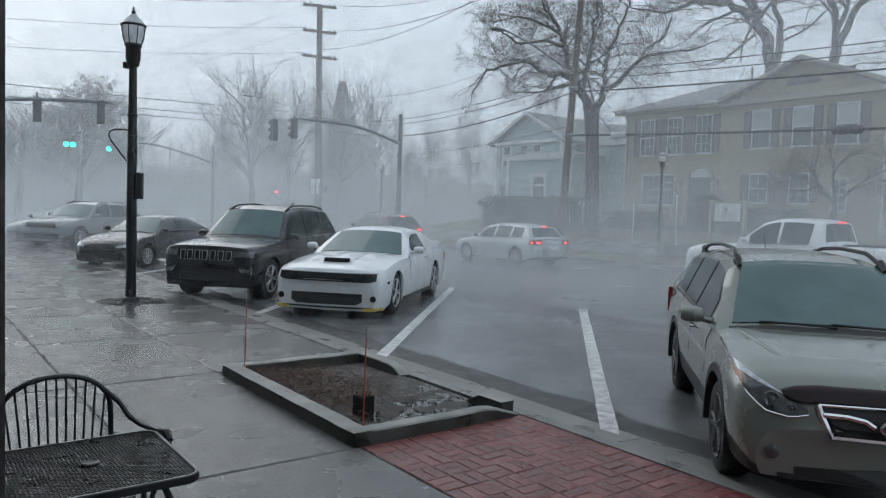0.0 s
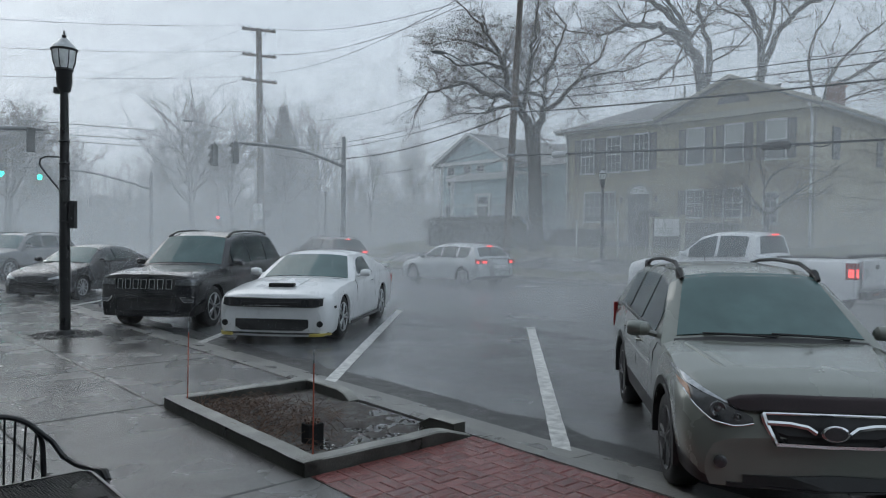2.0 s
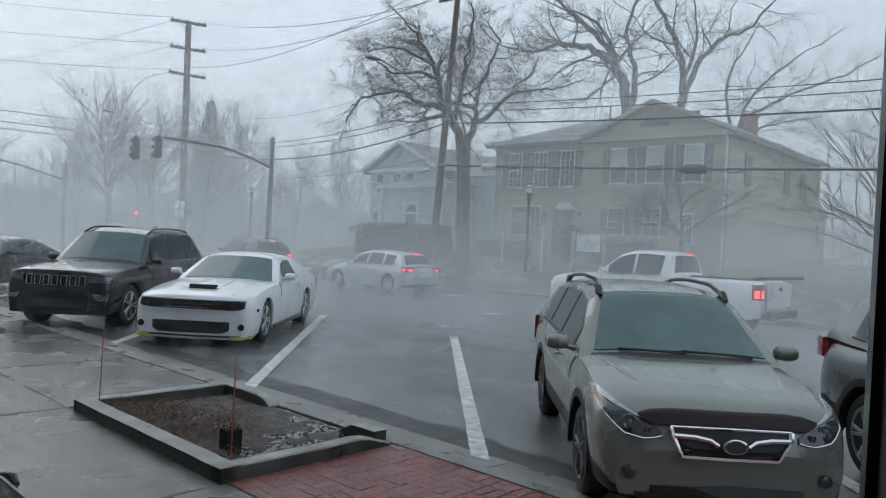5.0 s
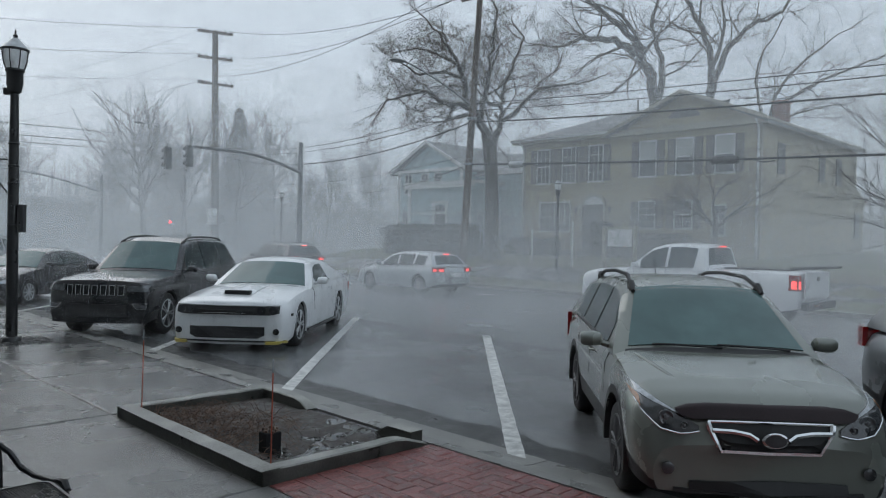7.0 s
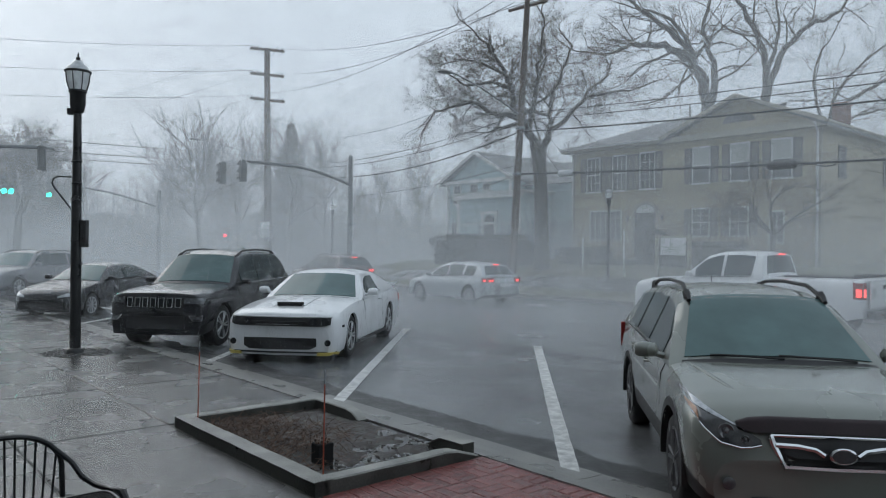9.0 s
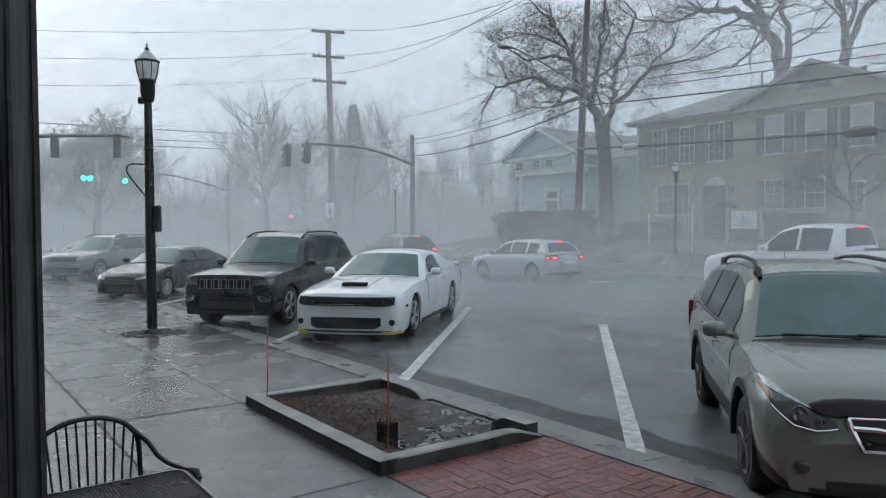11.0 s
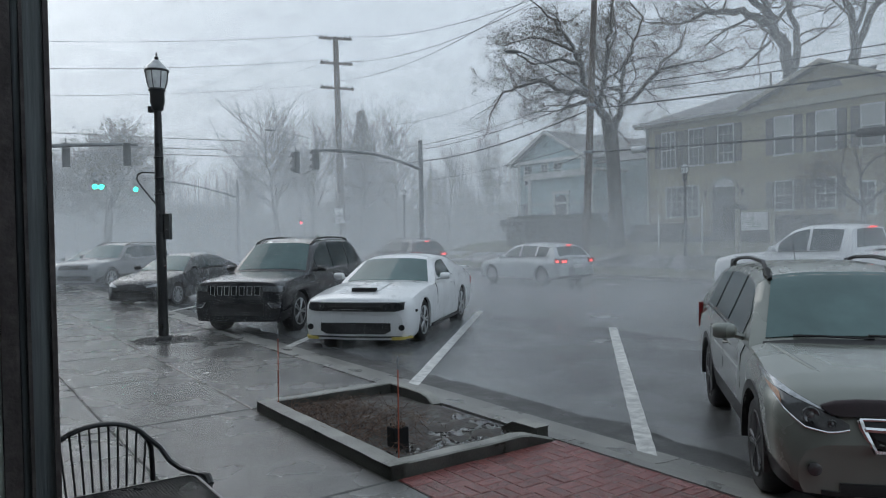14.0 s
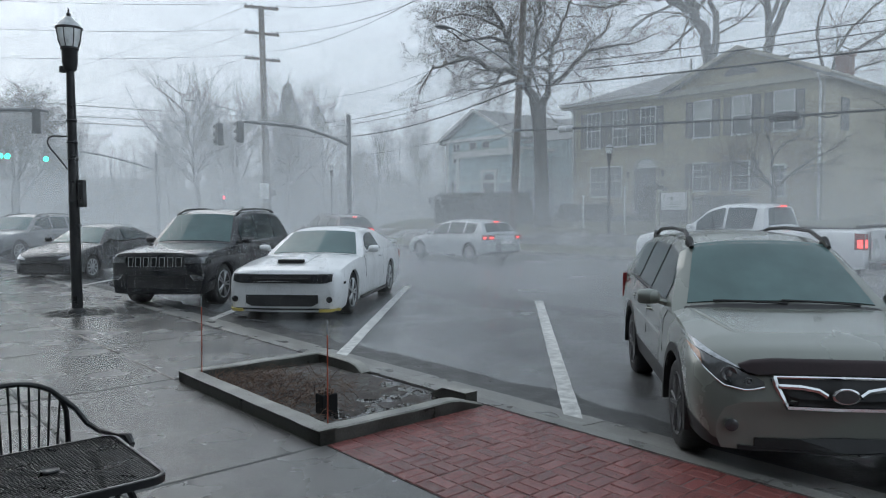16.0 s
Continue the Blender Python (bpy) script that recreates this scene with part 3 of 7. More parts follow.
class CarShape:
    """A car body: x runs back from the front axle, y to the side, z up."""

    def __init__(self, **k):
        self.length, self.width, self.fo, self.base, self.wheel_r = k["length"], k["width"], k["fo"], k["base"], k["wheel_r"]
        self.arch_r, self.arch_h, self.clear, self.clear_front, self.tail_lift = k["arch_r"], k["arch_h"], k["clear"], k["clear_front"], k["tail_lift"]
        self.nose_round, self.nose_width, self.tail_round, self.tail_width, self.bulge = k["nose_round"], k["nose_width"], k["tail_round"], k["tail_width"], k["bulge"]
        self.profile, self.cabin, self.cabin_bulge, self.belt_a, self.belt_b = k["profile"], k["cabin"], k["cabin_bulge"], k["belt_a"], k["belt_b"]
        self.screen, self.windows, self.doors, self.handles, self.mirror = k["screen"], k["windows"], k["doors"], k["handles"], k["mirror"]
        self.rail, self.rail_lift, self.tail, self.chrome_trim, self.black_mirror, self.roof_width = k["rail"], k["rail_lift"], k["tail"], k["chrome_trim"], k["black_mirror"], k["roof_width"]
        self.tyre_w = k["tyre_w"]
        self.front, self.rear = -self.fo, self.length - self.fo
        self.half = self.width / 2

    def wide(self, x):
        a, b = x - self.front, self.rear - x
        w = 1.0
        if a < self.nose_round:
            w = min(w, self.nose_width + (1 - self.nose_width) * math.sqrt(max(0, 1 - (1 - a / self.nose_round) ** 2)))
        if b < self.tail_round:
            w = min(w, self.tail_width + (1 - self.tail_width) * math.sqrt(max(0, 1 - (1 - b / self.tail_round) ** 2)))
        return self.half * w

    def bow(self, x, y):
        f = self.bulge * (y / self.half) ** 2
        a, b = (x - self.front) / 0.9, (self.rear - x) / 0.9
        return f * max(0, 1 - a) ** 2 - 0.8 * f * max(0, 1 - b) ** 2

    def top(self, x):
        return interp(x - self.front, self.profile)

    def arch(self, x):
        z = 0.0
        for wx in (0.0, self.base):
            d = abs(x - wx)
            if d < self.arch_r:
                z = max(z, self.wheel_r + math.sqrt(self.arch_r ** 2 - d ** 2) * self.arch_h)
        return z

    def sill(self, x):
        a, b = x - self.front, self.rear - x
        z = self.clear
        if a < 0.55:
            z = self.clear_front + (self.clear - self.clear_front) * a / 0.55
        if b < 0.5:
            z = self.clear + (0.5 - b) / 0.5 * self.tail_lift
        return z

    def section(self, x):
        w, zt, low, arch = self.wide(x), self.top(x), self.sill(x), self.arch(x)
        zl = max(low, arch)
        pts = []
        for f, d in CROWN:
            pts.append((w * f, zt - min(d, 0.6 * (zt - low))))
        shoulder = pts[-1][1]
        for f, g in ((1.0, 0.74), (1.0, 0.5), (0.99, 0.3), (0.975, 0.12), (0.955, 0.0)):
            pts.append((w * f, max(zl + 0.0005 * g, low + (shoulder - low) * g)))
        pts.append((w * 0.80, zl + (0.03 if arch > low else 0)))
        pts.append((0, zl + (0.03 if arch > low else 0)))
        return pts

    def nose_x(self, y, z):
        """The front's x at a height and side."""
        hit = self.skin.ray_cast(Vector((-6, y, z)), Vector((1, 0, 0)))
        return hit[0].x if hit[0] else self.front + 0.3

    def tail_x(self, y):
        corner = 0.0
        for k in range(40):
            if self.wide(self.rear - k * 0.015) >= abs(y):
                corner = k * 0.015
                break
        return self.rear - corner + self.bow(self.rear, y)

    # the cabin
    def roof(self, x):
        return interp(x, self.cabin)

    def belt(self, x):
        return self.belt_a + (self.belt_b - self.belt_a) * (x - self.cabin[0][0]) / (self.cabin[-1][0] - self.cabin[0][0])

    def side_y(self, x, z):
        rt = max(r[1] for r in self.cabin)
        zb = self.belt(x)
        return self.half * (0.945 - (0.945 - self.roof_width) * max(0, (z - zb)) / (rt - zb))

    def cabin_bow(self, x, y):
        c0, c1 = self.cabin[0][0], self.cabin[-1][0]
        f = (y / self.half) ** 2
        mid = (c0 + c1) / 2
        return self.cabin_bulge * f * max(0, 1 - (x - c0) / (mid - c0)) - 0.7 * self.cabin_bulge * f * max(0, 1 - (c1 - x) / (c1 - mid))

    def cabin_point(self, x, g, lift=0.0):
        """g: 0 at the roof's middle, 1 at its edge."""
        zr = self.roof(x)
        y = g * self.side_y(x, zr) * 0.985
        return (x + self.cabin_bow(x, y), y, zr - 0.05 * abs(g) ** 3 + lift)


def slab_rows(fn, us, vs):
    return [[fn(u, v) for v in vs] for u in us]


def build_car(m, P, label, body_mat, rim_mat=None, wheel_spokes=5, dark_lower=None,
              rails=False, lit_tail=False, name="car", headlamp=None, clad=False, tail_mat=None):
    c = CarShape(**P)
    root = thing(name, m, label, "car" if name != "pickup_truck" else "truck", group="cars in the street")
    # body shell
    s = Shape()
    xs = sorted(set([round(x, 3) for x in np.arange(c.front, c.rear, 0.06)] + [c.front + d for d in (0.0, 0.01, 0.03)] + [c.rear - 0.03, c.rear - 0.01, c.rear]
                    + [w + d * c.arch_r for w in (0, c.base) for d in (-1, -0.97, -0.9, 0.9, 0.97, 1)]))
    rows = []
    for x in xs:
        half = c.section(x)
        ring = [(x + c.bow(x, y), y, z) for y, z in half] + [(x + c.bow(x, y), -y, z) for y, z in half[-2:0:-1]]
        rows.append(ring)
    k = len(rows[0])
    faces, slots = [], []
    hl = len(c.section(0))
    for i in range(len(rows) - 1):
        for j in range(k):
            a, b = i * k + j, i * k + (j + 1) % k
            faces.append((a, b, b + k, a + k))
            jj = j if j < hl - 1 else k - 1 - j
            slots.append(1 if jj >= hl - 3 else (2 if dark_lower and jj >= hl - 5 else 0))
    s.v += [p for r in rows for p in r]
    s.f += faces
    s.s += slots
    s.add(rows[0], [tuple(range(k))])
    s.add(rows[-1], [tuple(range(k - 1, -1, -1))])
    c.skin = BVHTree.FromPolygons(s.v, s.f)
    body = part("body", s, [body_mat, MATT_DARK, dark_lower or body_mat], root, smooth=38)
    # cabin shell
    s = Shape()
    c0, c1 = c.cabin[0][0], c.cabin[-1][0]
    rows = []
    for x in sorted(set([round(v, 3) for v in np.linspace(c0, c1, 40)] + [r[0] for r in c.cabin])):
        zr, zb = c.roof(x), c.belt(x) - 0.06
        half = [c.cabin_point(x, g) for g in (0, 0.35, 0.65, 0.88, 0.97)]
        ye, ze = half[-1][1], half[-1][2]
        for f in (0.08, 0.35, 0.7, 1.0):
            z = ze + (zb - ze) * f
            y = max(ye, c.side_y(x, z)) if f > 0.1 else c.side_y(x, z)
            half.append((x + c.cabin_bow(x, y), y, z))
        rows.append(half + [(p[0], -p[1], p[2]) for p in half[:0:-1]])
    s.grid(rows, closed=True)
    s.add(rows[0], [tuple(range(len(rows[0])))])
    s.add(rows[-1], [tuple(range(len(rows[0])))])
    part("roof", s, body_mat, root, smooth=42)
    # windscreen and rear window
    w0, w1, r1, r0 = c.screen
    part("windscreen", Shape().slab(slab_rows(lambda x, g: c.cabin_point(x, g, 0.010), np.linspace(w0, w1, 8), np.linspace(-0.90, 0.90, 11)), (0.012, 0, -0.01)), SHIELD_GLASS, root, smooth=60)
    if r0 > r1:
        part("rear_window", Shape().slab(slab_rows(lambda x, g: c.cabin_point(x, g, 0.010), np.linspace(r1, r0, 7), np.linspace(-0.85, 0.85, 9)), (-0.012, 0, -0.01)), CAR_GLASS, root, smooth=60)
    for side in (1, -1):
        for xa, xb in c.windows:
            def at(x, f):
                lo = c.belt(x) + 0.035
                hi = max(lo + 0.01, c.roof(x) - 0.115)
                z = lo + (hi - lo) * f
                y = c.side_y(x, z) + 0.008
                return (x + c.cabin_bow(x, y), side * y, z)
            part("side_window", Shape().slab(slab_rows(at, np.linspace(xa, xb, 9), np.linspace(0, 1, 5)), (0, -side * 0.012, 0)), CAR_GLASS, root, smooth=60)
        # waist trim
        s = Shape()
        s.tube([(x + c.cabin_bow(x, c.side_y(x, c.belt(x))), side * (c.side_y(x, c.belt(x)) + 0.012), c.belt(x) + 0.018) for x in np.linspace(c.windows[0][0], c.windows[-1][1], 14)], 0.011, 5)
        part("waist_trim", s, CHROME if c.chrome_trim else PLASTIC, root, smooth=True)
        # door gaps and handles
        for xd in c.doors:
            s = Shape()
            s.tube([(xd, side * (c.half * f + 0.0005), z) for f, z in ((0.955, c.clear + 0.05), (0.985, c.clear + 0.2), (1.0, (c.clear + c.belt_a) / 2), (0.99, c.belt_a - 0.1), (0.95, c.belt_a - 0.02))], 0.004, 4)
            part("door_gap", s, MATT_DARK, root)
        for xh in c.handles:
            s = Shape()
            zz = c.belt(xh) - 0.13
            s.tube([(xh - 0.1, side * (c.half * 0.985), zz), (xh - 0.07, side * (c.half + 0.022), zz), (xh + 0.07, side * (c.half + 0.022), zz), (xh + 0.1, side * (c.half * 0.985), zz)], 0.013, 6)
            part("door_handle", s, body_mat, root, smooth=True)
        # mirror
        xm, zm = c.mirror
        ym = c.side_y(xm, zm)
        s = Shape()
        rows = []
        for f, r in ((0.0, 0.4), (0.12, 0.85), (0.5, 1.0), (0.85, 0.95), (1.0, 0.7)):
            rows.append([(xm + 0.075 * r * math.cos(a) - 0.02, side * (ym + 0.05 + 0.19 * f), zm + 0.07 + 0.07 * r * math.sin(a)) for a in np.linspace(0, 2 * math.pi, 11)[:-1]])
        s.grid(rows, closed=True)
        s.add(rows[0], [tuple(range(10))])
        s.add(rows[-1], [tuple(range(10))])
        s.tube([(xm, side * (ym - 0.02), zm + 0.01), (xm - 0.01, side * (ym + 0.1), zm + 0.04)], [0.03, 0.022], 6)
        part("mirror", s, PLASTIC if c.black_mirror else body_mat, root, smooth=True)
        if rails:
            x0, x1 = c.rail
            s = Shape()
            pts = []
            for t in np.linspace(0, 1, 17):
                x = x0 + (x1 - x0) * t
                h = c.rail_lift * min(1, 6 * t, 6 * (1 - t))
                pts.append((x, side * c.side_y(x, c.roof(x)) * 0.93, c.roof(x) - 0.03 + h))
            s.tube(pts, 0.019, 7)
            for t in (0.04, 0.96):
                x = x0 + (x1 - x0) * t
                y = side * c.side_y(x, c.roof(x)) * 0.93
                s.tube([(x - 0.1, y, c.roof(x) - 0.06), (x, y, c.roof(x) - 0.05 + c.rail_lift), (x + 0.1, y, c.roof(x) - 0.06)], [0.02, 0.012 + 0.4 * c.rail_lift, 0.02], 6)
            part("roof_rail", s, PLASTIC, root, smooth=True)
        # tail lamp
        s = Shape()
        zt0, zt1, ty0, ty1 = c.tail
        us = np.linspace(ty0, ty1, 6)
        s.slab([[(c.tail_x(y) + 0.012, side * y, z) for y in us] for z in np.linspace(zt0, zt1, 4)], (-0.05, 0, 0))
        s.slab([[(x, side * (c.wide(x) + 0.006), z) for x in np.linspace(c.rear - 0.26, c.rear - 0.06, 6)] for z in np.linspace(zt0, zt1, 4)], (0, -side * 0.05, 0))
        lens = part("tail_lamp", s, tail_mat or TAIL_RED, root, smooth=60)
        if lit_tail:
            s = Shape()
            zl0, zl1 = zt0 + 0.12 * (zt1 - zt0), zt0 + 0.62 * (zt1 - zt0)
            ya, yb = ty0 + 0.15 * (ty1 - ty0), ty0 + 0.9 * (ty1 - ty0)
            s.slab([[(c.tail_x(y) + 0.018, side * y, z) for y in np.linspace(ya, yb, 5)] for z in (zl0, zl1)], (-0.02, 0, 0))
            s.slab([[(x, side * (c.wide(x) + 0.011), z) for x in np.linspace(c.rear - 0.20, c.rear - 0.09, 5)] for z in (zl0, zl1)], (0, -side * 0.03, 0))
            part("lit_bulb", s, TAIL_LIT, lens, "lit red brake lamp")
    if lit_tail:
        s = Shape()
        rx = c.cabin[-2][0]
        s.box(rx + 0.02, -0.11, c.roof(rx) - 0.02, rx + 0.08, 0.11, c.roof(rx) + 0.012)
        part("brake_lamp", s, TAIL_LIT, root, "lit red high brake lamp")
    # wheels
    r, tw = c.wheel_r, c.tyre_w
    tyre = Shape()
    tyre.lathe([(r * 0.66, -tw / 2 + 0.01), (r * 0.9, -tw / 2), (r * 0.98, -tw / 2 + 0.025), (r, -tw / 4), (r, tw / 4), (r * 0.98, tw / 2 - 0.025), (r * 0.9, tw / 2), (r * 0.66, tw / 2 - 0.01)], 36)
    tyre_mesh = tyre.data("tyre", RUBBER, 50)
    rim = Shape()
    rim.lathe([(r * 0.60, -tw / 2 + 0.03), (r * 0.70, tw / 2 - 0.012), (r * 0.68, tw / 2 + 0.002), (r * 0.62, tw / 2 - 0.01), (r * 0.58, -0.02)], 36)
    rim.lathe([(r * 0.15, tw / 2 - 0.04), (r * 0.15, tw / 2 - 0.012), (r * 0.10, tw / 2 - 0.003)], 16)
    for i in range(wheel_spokes):
        a = 2 * math.pi * i / wheel_spokes
        for off in (-0.10, 0.10) if wheel_spokes < 8 else (0.0,):
            p0 = Vector((r * 0.10 * math.cos(a + off), r * 0.10 * math.sin(a + off), tw / 2 - 0.025))
            p1 = Vector((r * 0.64 * math.cos(a + off * 1.5), r * 0.64 * math.sin(a + off * 1.5), tw / 2 - 0.018))
            rim.tube([p0, p0.lerp(p1, 0.5) + Vector((0, 0, 0.006)), p1], [0.028, 0.021, 0.024], 5)
    rim.lathe([(r * 0.58, -0.03), (r * 0.1, -0.03)], 24, slot=1)
    rim_mesh = rim.data("rim", [rim_mat or ALLOY, MATT_DARK], 45)
    for wx in (0.0, c.base):
        for side in (1, -1):
            w = new("wheel")
            w.parent = root
            w.matrix_basis = pose(wx, side * (c.half - tw / 2 - 0.025), r, -90 * side, 0, 0)
            for nm, me in (("tyre", tyre_mesh), ("rim", rim_mesh)):
                ob = new(nm, me)
                ob.parent = w
    if clad:
        for wx in (0.0, c.base):
            for side in (1, -1):
                s = Shape()
                pts = [(wx + math.cos(a) * (c.arch_r + 0.012), side * (c.wide(wx + math.cos(a) * c.arch_r) * 0.99 + 0.006), r + math.sin(a) * (c.arch_r * c.arch_h + 0.012)) for a in np.linspace(-0.15, math.pi + 0.15, 25)]
                rows = [[(p[0] + dx * (p[0] - wx), p[1] + dy * side, r + (p[2] - r) * (1 + dx)) for dx, dy in ((-0.03, -0.05), (-0.03, 0.008), (0.13, 0.006), (0.14, -0.03))] for p in pts]
                s.grid(rows)
                part("arch_trim", s, PLASTIC, root, smooth=50)
    return root, c


def nose_panel(c, y0, y1, top, bottom, off=0.012, thick=0.05, cols=13, rows=4):
    """A panel laid on the car's front between two sides; top and bottom are functions of y."""
    s = Shape()
    grid = []
    for f in np.linspace(0, 1, rows):
        row = []
        for y in np.linspace(y0, y1, cols):
            z = bottom(y) + (top(y) - bottom(y)) * f
            row.append((c.nose_x(y, z) - off, y, z))
        grid.append(row)
    return s.slab(grid, (thick, 0, 0))


def nose_line(c, pts, r, off=0.012):
    s = Shape()
    return s.tube([(c.nose_x(y, z) - off, y, z) for y, z in pts], r, 6)


def lerp_rows(rows):
    return lambda y: interp(abs(y), rows)


BASIC = dict(rail_lift=0.055, nose_round=0.42, nose_width=0.80, tail_round=0.30, tail_width=0.86, bulge=0.14, arch_h=1.0, tail_lift=0.14, clear=0.24, clear_front=0.22,
             cabin_bulge=0.16, chrome_trim=False, black_mirror=False, roof_width=0.66, tyre_w=0.225)


def car_pose(x, y, back_x, back_y, k=1.0):
    """Front axle's middle on the road, and the way to the car's back."""
    return pose(x, y, ROAD_Z + 0.0, 0, 0, math.degrees(math.atan2(back_y, back_x))) @ Matrix.Scale(k, 4)


# khaki crossover parked nearest
XV = dict(BASIC, length=4.45, width=1.78, fo=0.86, base=2.635, wheel_r=0.345, arch_r=0.40, clear=0.33, clear_front=0.26,
          profile=[(0, 0.60), (0.03, 0.70), (0.08, 0.80), (0.2, 0.90), (0.45, 0.965), (0.9, 1.035), (1.22, 1.07), (3.9, 1.10), (4.25, 1.08), (4.38, 0.98), (4.45, 0.75)],
          cabin=[(0.20, 1.03), (0.96, 1.535), (1.35, 1.60), (2.0, 1.615), (2.75, 1.58), (3.05, 1.53), (3.50, 1.06)], belt_a=1.01, belt_b=1.10,
          screen=(0.30, 1.0, 3.1, 3.4), windows=((0.62, 1.42), (1.50, 2.28), (2.38, 2.92)), doors=(0.52, 1.46, 2.34), handles=(1.28, 2.16),
          mirror=(0.66, 1.02), rail=(0.98, 2.95), tail=(0.78, 1.06, 0.52, 0.80), nose_width=0.84, black_mirror=False)
crossover, C = build_car(car_pose(2.935, 5.17, 0.185, 0.983), XV, "khaki grey-green crossover parked nose to the kerb", KHAKI_PAINT, DARK_ALLOY, 5, rails=True, clad=True, dark_lower=PLASTIC)
part("grille", nose_panel(C, -0.39, 0.39, lerp_rows([(0, 0.74), (0.39, 0.735)]), lerp_rows([(0, 0.55), (0.31, 0.555), (0.39, 0.70)]), 0.02, 0.06), PLASTIC, crossover, "black mesh grille")
s = nose_line(C, [(-0.405, 0.74), (-0.395, 0.695), (-0.32, 0.55), (0, 0.543), (0.32, 0.55), (0.395, 0.695), (0.405, 0.74)], 0.020, 0.028)
s2 = nose_line(C, [(-0.405, 0.742), (0, 0.75), (0.405, 0.742)], 0.010, 0.028)
s.add(s2.v, s2.f)
part("grille_frame", s, CHROME, crossover, "chrome grille surround", smooth=True)
for sd in (-1, 1):
    part("grille_wing", nose_line(C, [(sd * 0.385, 0.69), (sd * 0.25, 0.688), (sd * 0.15, 0.672), (sd * 0.10, 0.640)], 0.017, 0.034), CHROME, crossover, smooth=True)
s = Shape()
s.lathe([(0.085, 0), (0.085, 0.014), (0.075, 0.02), (0.02, 0.02)], 28, (C.nose_x(0, 0.65) - 0.05, 0, 0.65), turn=pose(0, 0, 0, 0, -90, 0).to_3x3() @ Matrix.Diagonal((0.62, 1, 1)))
part("badge", s, CHROME, crossover, "oval chrome badge", smooth=True)
s = Shape()
s.lathe([(0.07, 0.016), (0.07, 0.0225), (0.02, 0.0235)], 28, (C.nose_x(0, 0.65) - 0.05, 0, 0.65), turn=pose(0, 0, 0, 0, -90, 0).to_3x3() @ Matrix.Diagonal((0.60, 1, 1)))
part("badge_field", s, DARK_ALLOY, crossover, smooth=True)
# bonnet deflector
part("bonnet_guard", nose_panel(C, -0.60, 0.60, lerp_rows([(0, 0.850), (0.40, 0.846), (0.52, 0.832), (0.60, 0.806)]), lerp_rows([(0, 0.768), (0.40, 0.762), (0.50, 0.752), (0.57, 0.768), (0.60, 0.792)]), 0.045, 0.035, 31, 6), material("smoked_guard", (0.022, 0.011, 0.013), 0.45, vary=0.3, scale=3, spec=0.25), crossover, "dark smoked bonnet deflector", smooth=60)
for sd in (1, -1):
    y0, y1 = sorted((sd * 0.46, sd * 0.85))
    lamp_top, lamp_low = lerp_rows([(0.45, 0.700), (0.60, 0.790), (0.75, 0.872), (0.85, 0.940)]), lerp_rows([(0.45, 0.680), (0.56, 0.650), (0.70, 0.675), (0.79, 0.745), (0.85, 0.850)])
    part("headlamp", nose_panel(C, y0, y1, lamp_top, lamp_low, 0.012, 0.05, 19, 9), LAMP_DARK, crossover, "smoked headlamp with bright reflector", smooth=60)
    part("headlamp_rim", nose_line(C, [(sd * y, lamp_low(y) - 0.004) for y in (0.46, 0.52, 0.58, 0.64, 0.70, 0.75, 0.80, 0.84)], 0.006, 0.012), CHROME, crossover, "thin bright lamp edge", smooth=True)
    s = Shape()
    for yy, zz, rr in ((0.555, 0.705, 0.026), (0.665, 0.745, 0.052)):
        s.lathe([(rr, 0), (rr, 0.014), (rr * 0.88, 0.016), (rr * 0.6, 0.004), (rr * 0.42, 0.004), (rr * 0.36, 0.014), (rr * 0.1, 0.018)], 20, (C.nose_x(sd * yy, zz) - 0.010, sd * yy, zz), turn=pose(0, 0, 0, 0, -90, 0).to_3x3())
    part("reflector", s, LAMP_MID, crossover, smooth=True)
    y2, y3 = sorted((sd * 0.535, sd * 0.845))
    s = nose_panel(C, y2, y3, lambda y: lamp_top(y) - 0.002, lambda y: lamp_top(y) - interp(abs(y), [(0.53, 0.004), (0.66, 0.018), (0.78, 0.040), (0.845, 0.055)]), 0.021, 0.03, 15, 4)
    part("headlamp_strip", s, LAMP_LENS, crossover, smooth=True)
    s = Shape()
    s.lathe([(0.042, 0), (0.042, 0.012), (0.03, 0.016)], 18, (C.nose_x(sd * 0.66, 0.42) - 0.015, sd * 0.66, 0.42), turn=pose(0, 0, 0, 0, -90, 0).to_3x3())
    part("fog_lamp", s, LAMP_DARK, crossover, smooth=True)
    y2, y3 = sorted((sd * 0.815, sd * 0.849))
    part("side_marker", nose_panel(C, y2, y3, lerp_rows([(0.81, 0.855), (0.85, 0.885)]), lerp_rows([(0.81, 0.785), (0.85, 0.855)]), 0.020, 0.03, 5, 5), SIDE_AMBER, crossover, "amber side marker")
part("lower_grille", nose_panel(C, -0.52, 0.52, lerp_rows([(0, 0.36), (0.52, 0.34)]), lerp_rows([(0, 0.275), (0.52, 0.285)]), 0.014, 0.05), PLASTIC, crossover)
part("lower_skirt", nose_panel(C, -0.62, 0.62, lerp_rows([(0, 0.268), (0.62, 0.29)]), lerp_rows([(0, 0.235), (0.62, 0.25)]), 0.02, 0.06), PLASTIC, crossover)
part("aerial", Shape().tube([(2.6, 0, 1.58), (2.72, 0, 1.77)], [0.006, 0.003], 6), PLASTIC, crossover)
for g0, g1 in ((-0.72, 0.02), (-0.02, 0.66)):
    s = Shape()
    s.tube([C.cabin_point(0.262 + 0.03 * t, g0 + (g1 - g0) * t, 0.020) for t in np.linspace(0, 1, 9)], 0.0095, 5)
    part("wiper", s, PLASTIC, crossover)
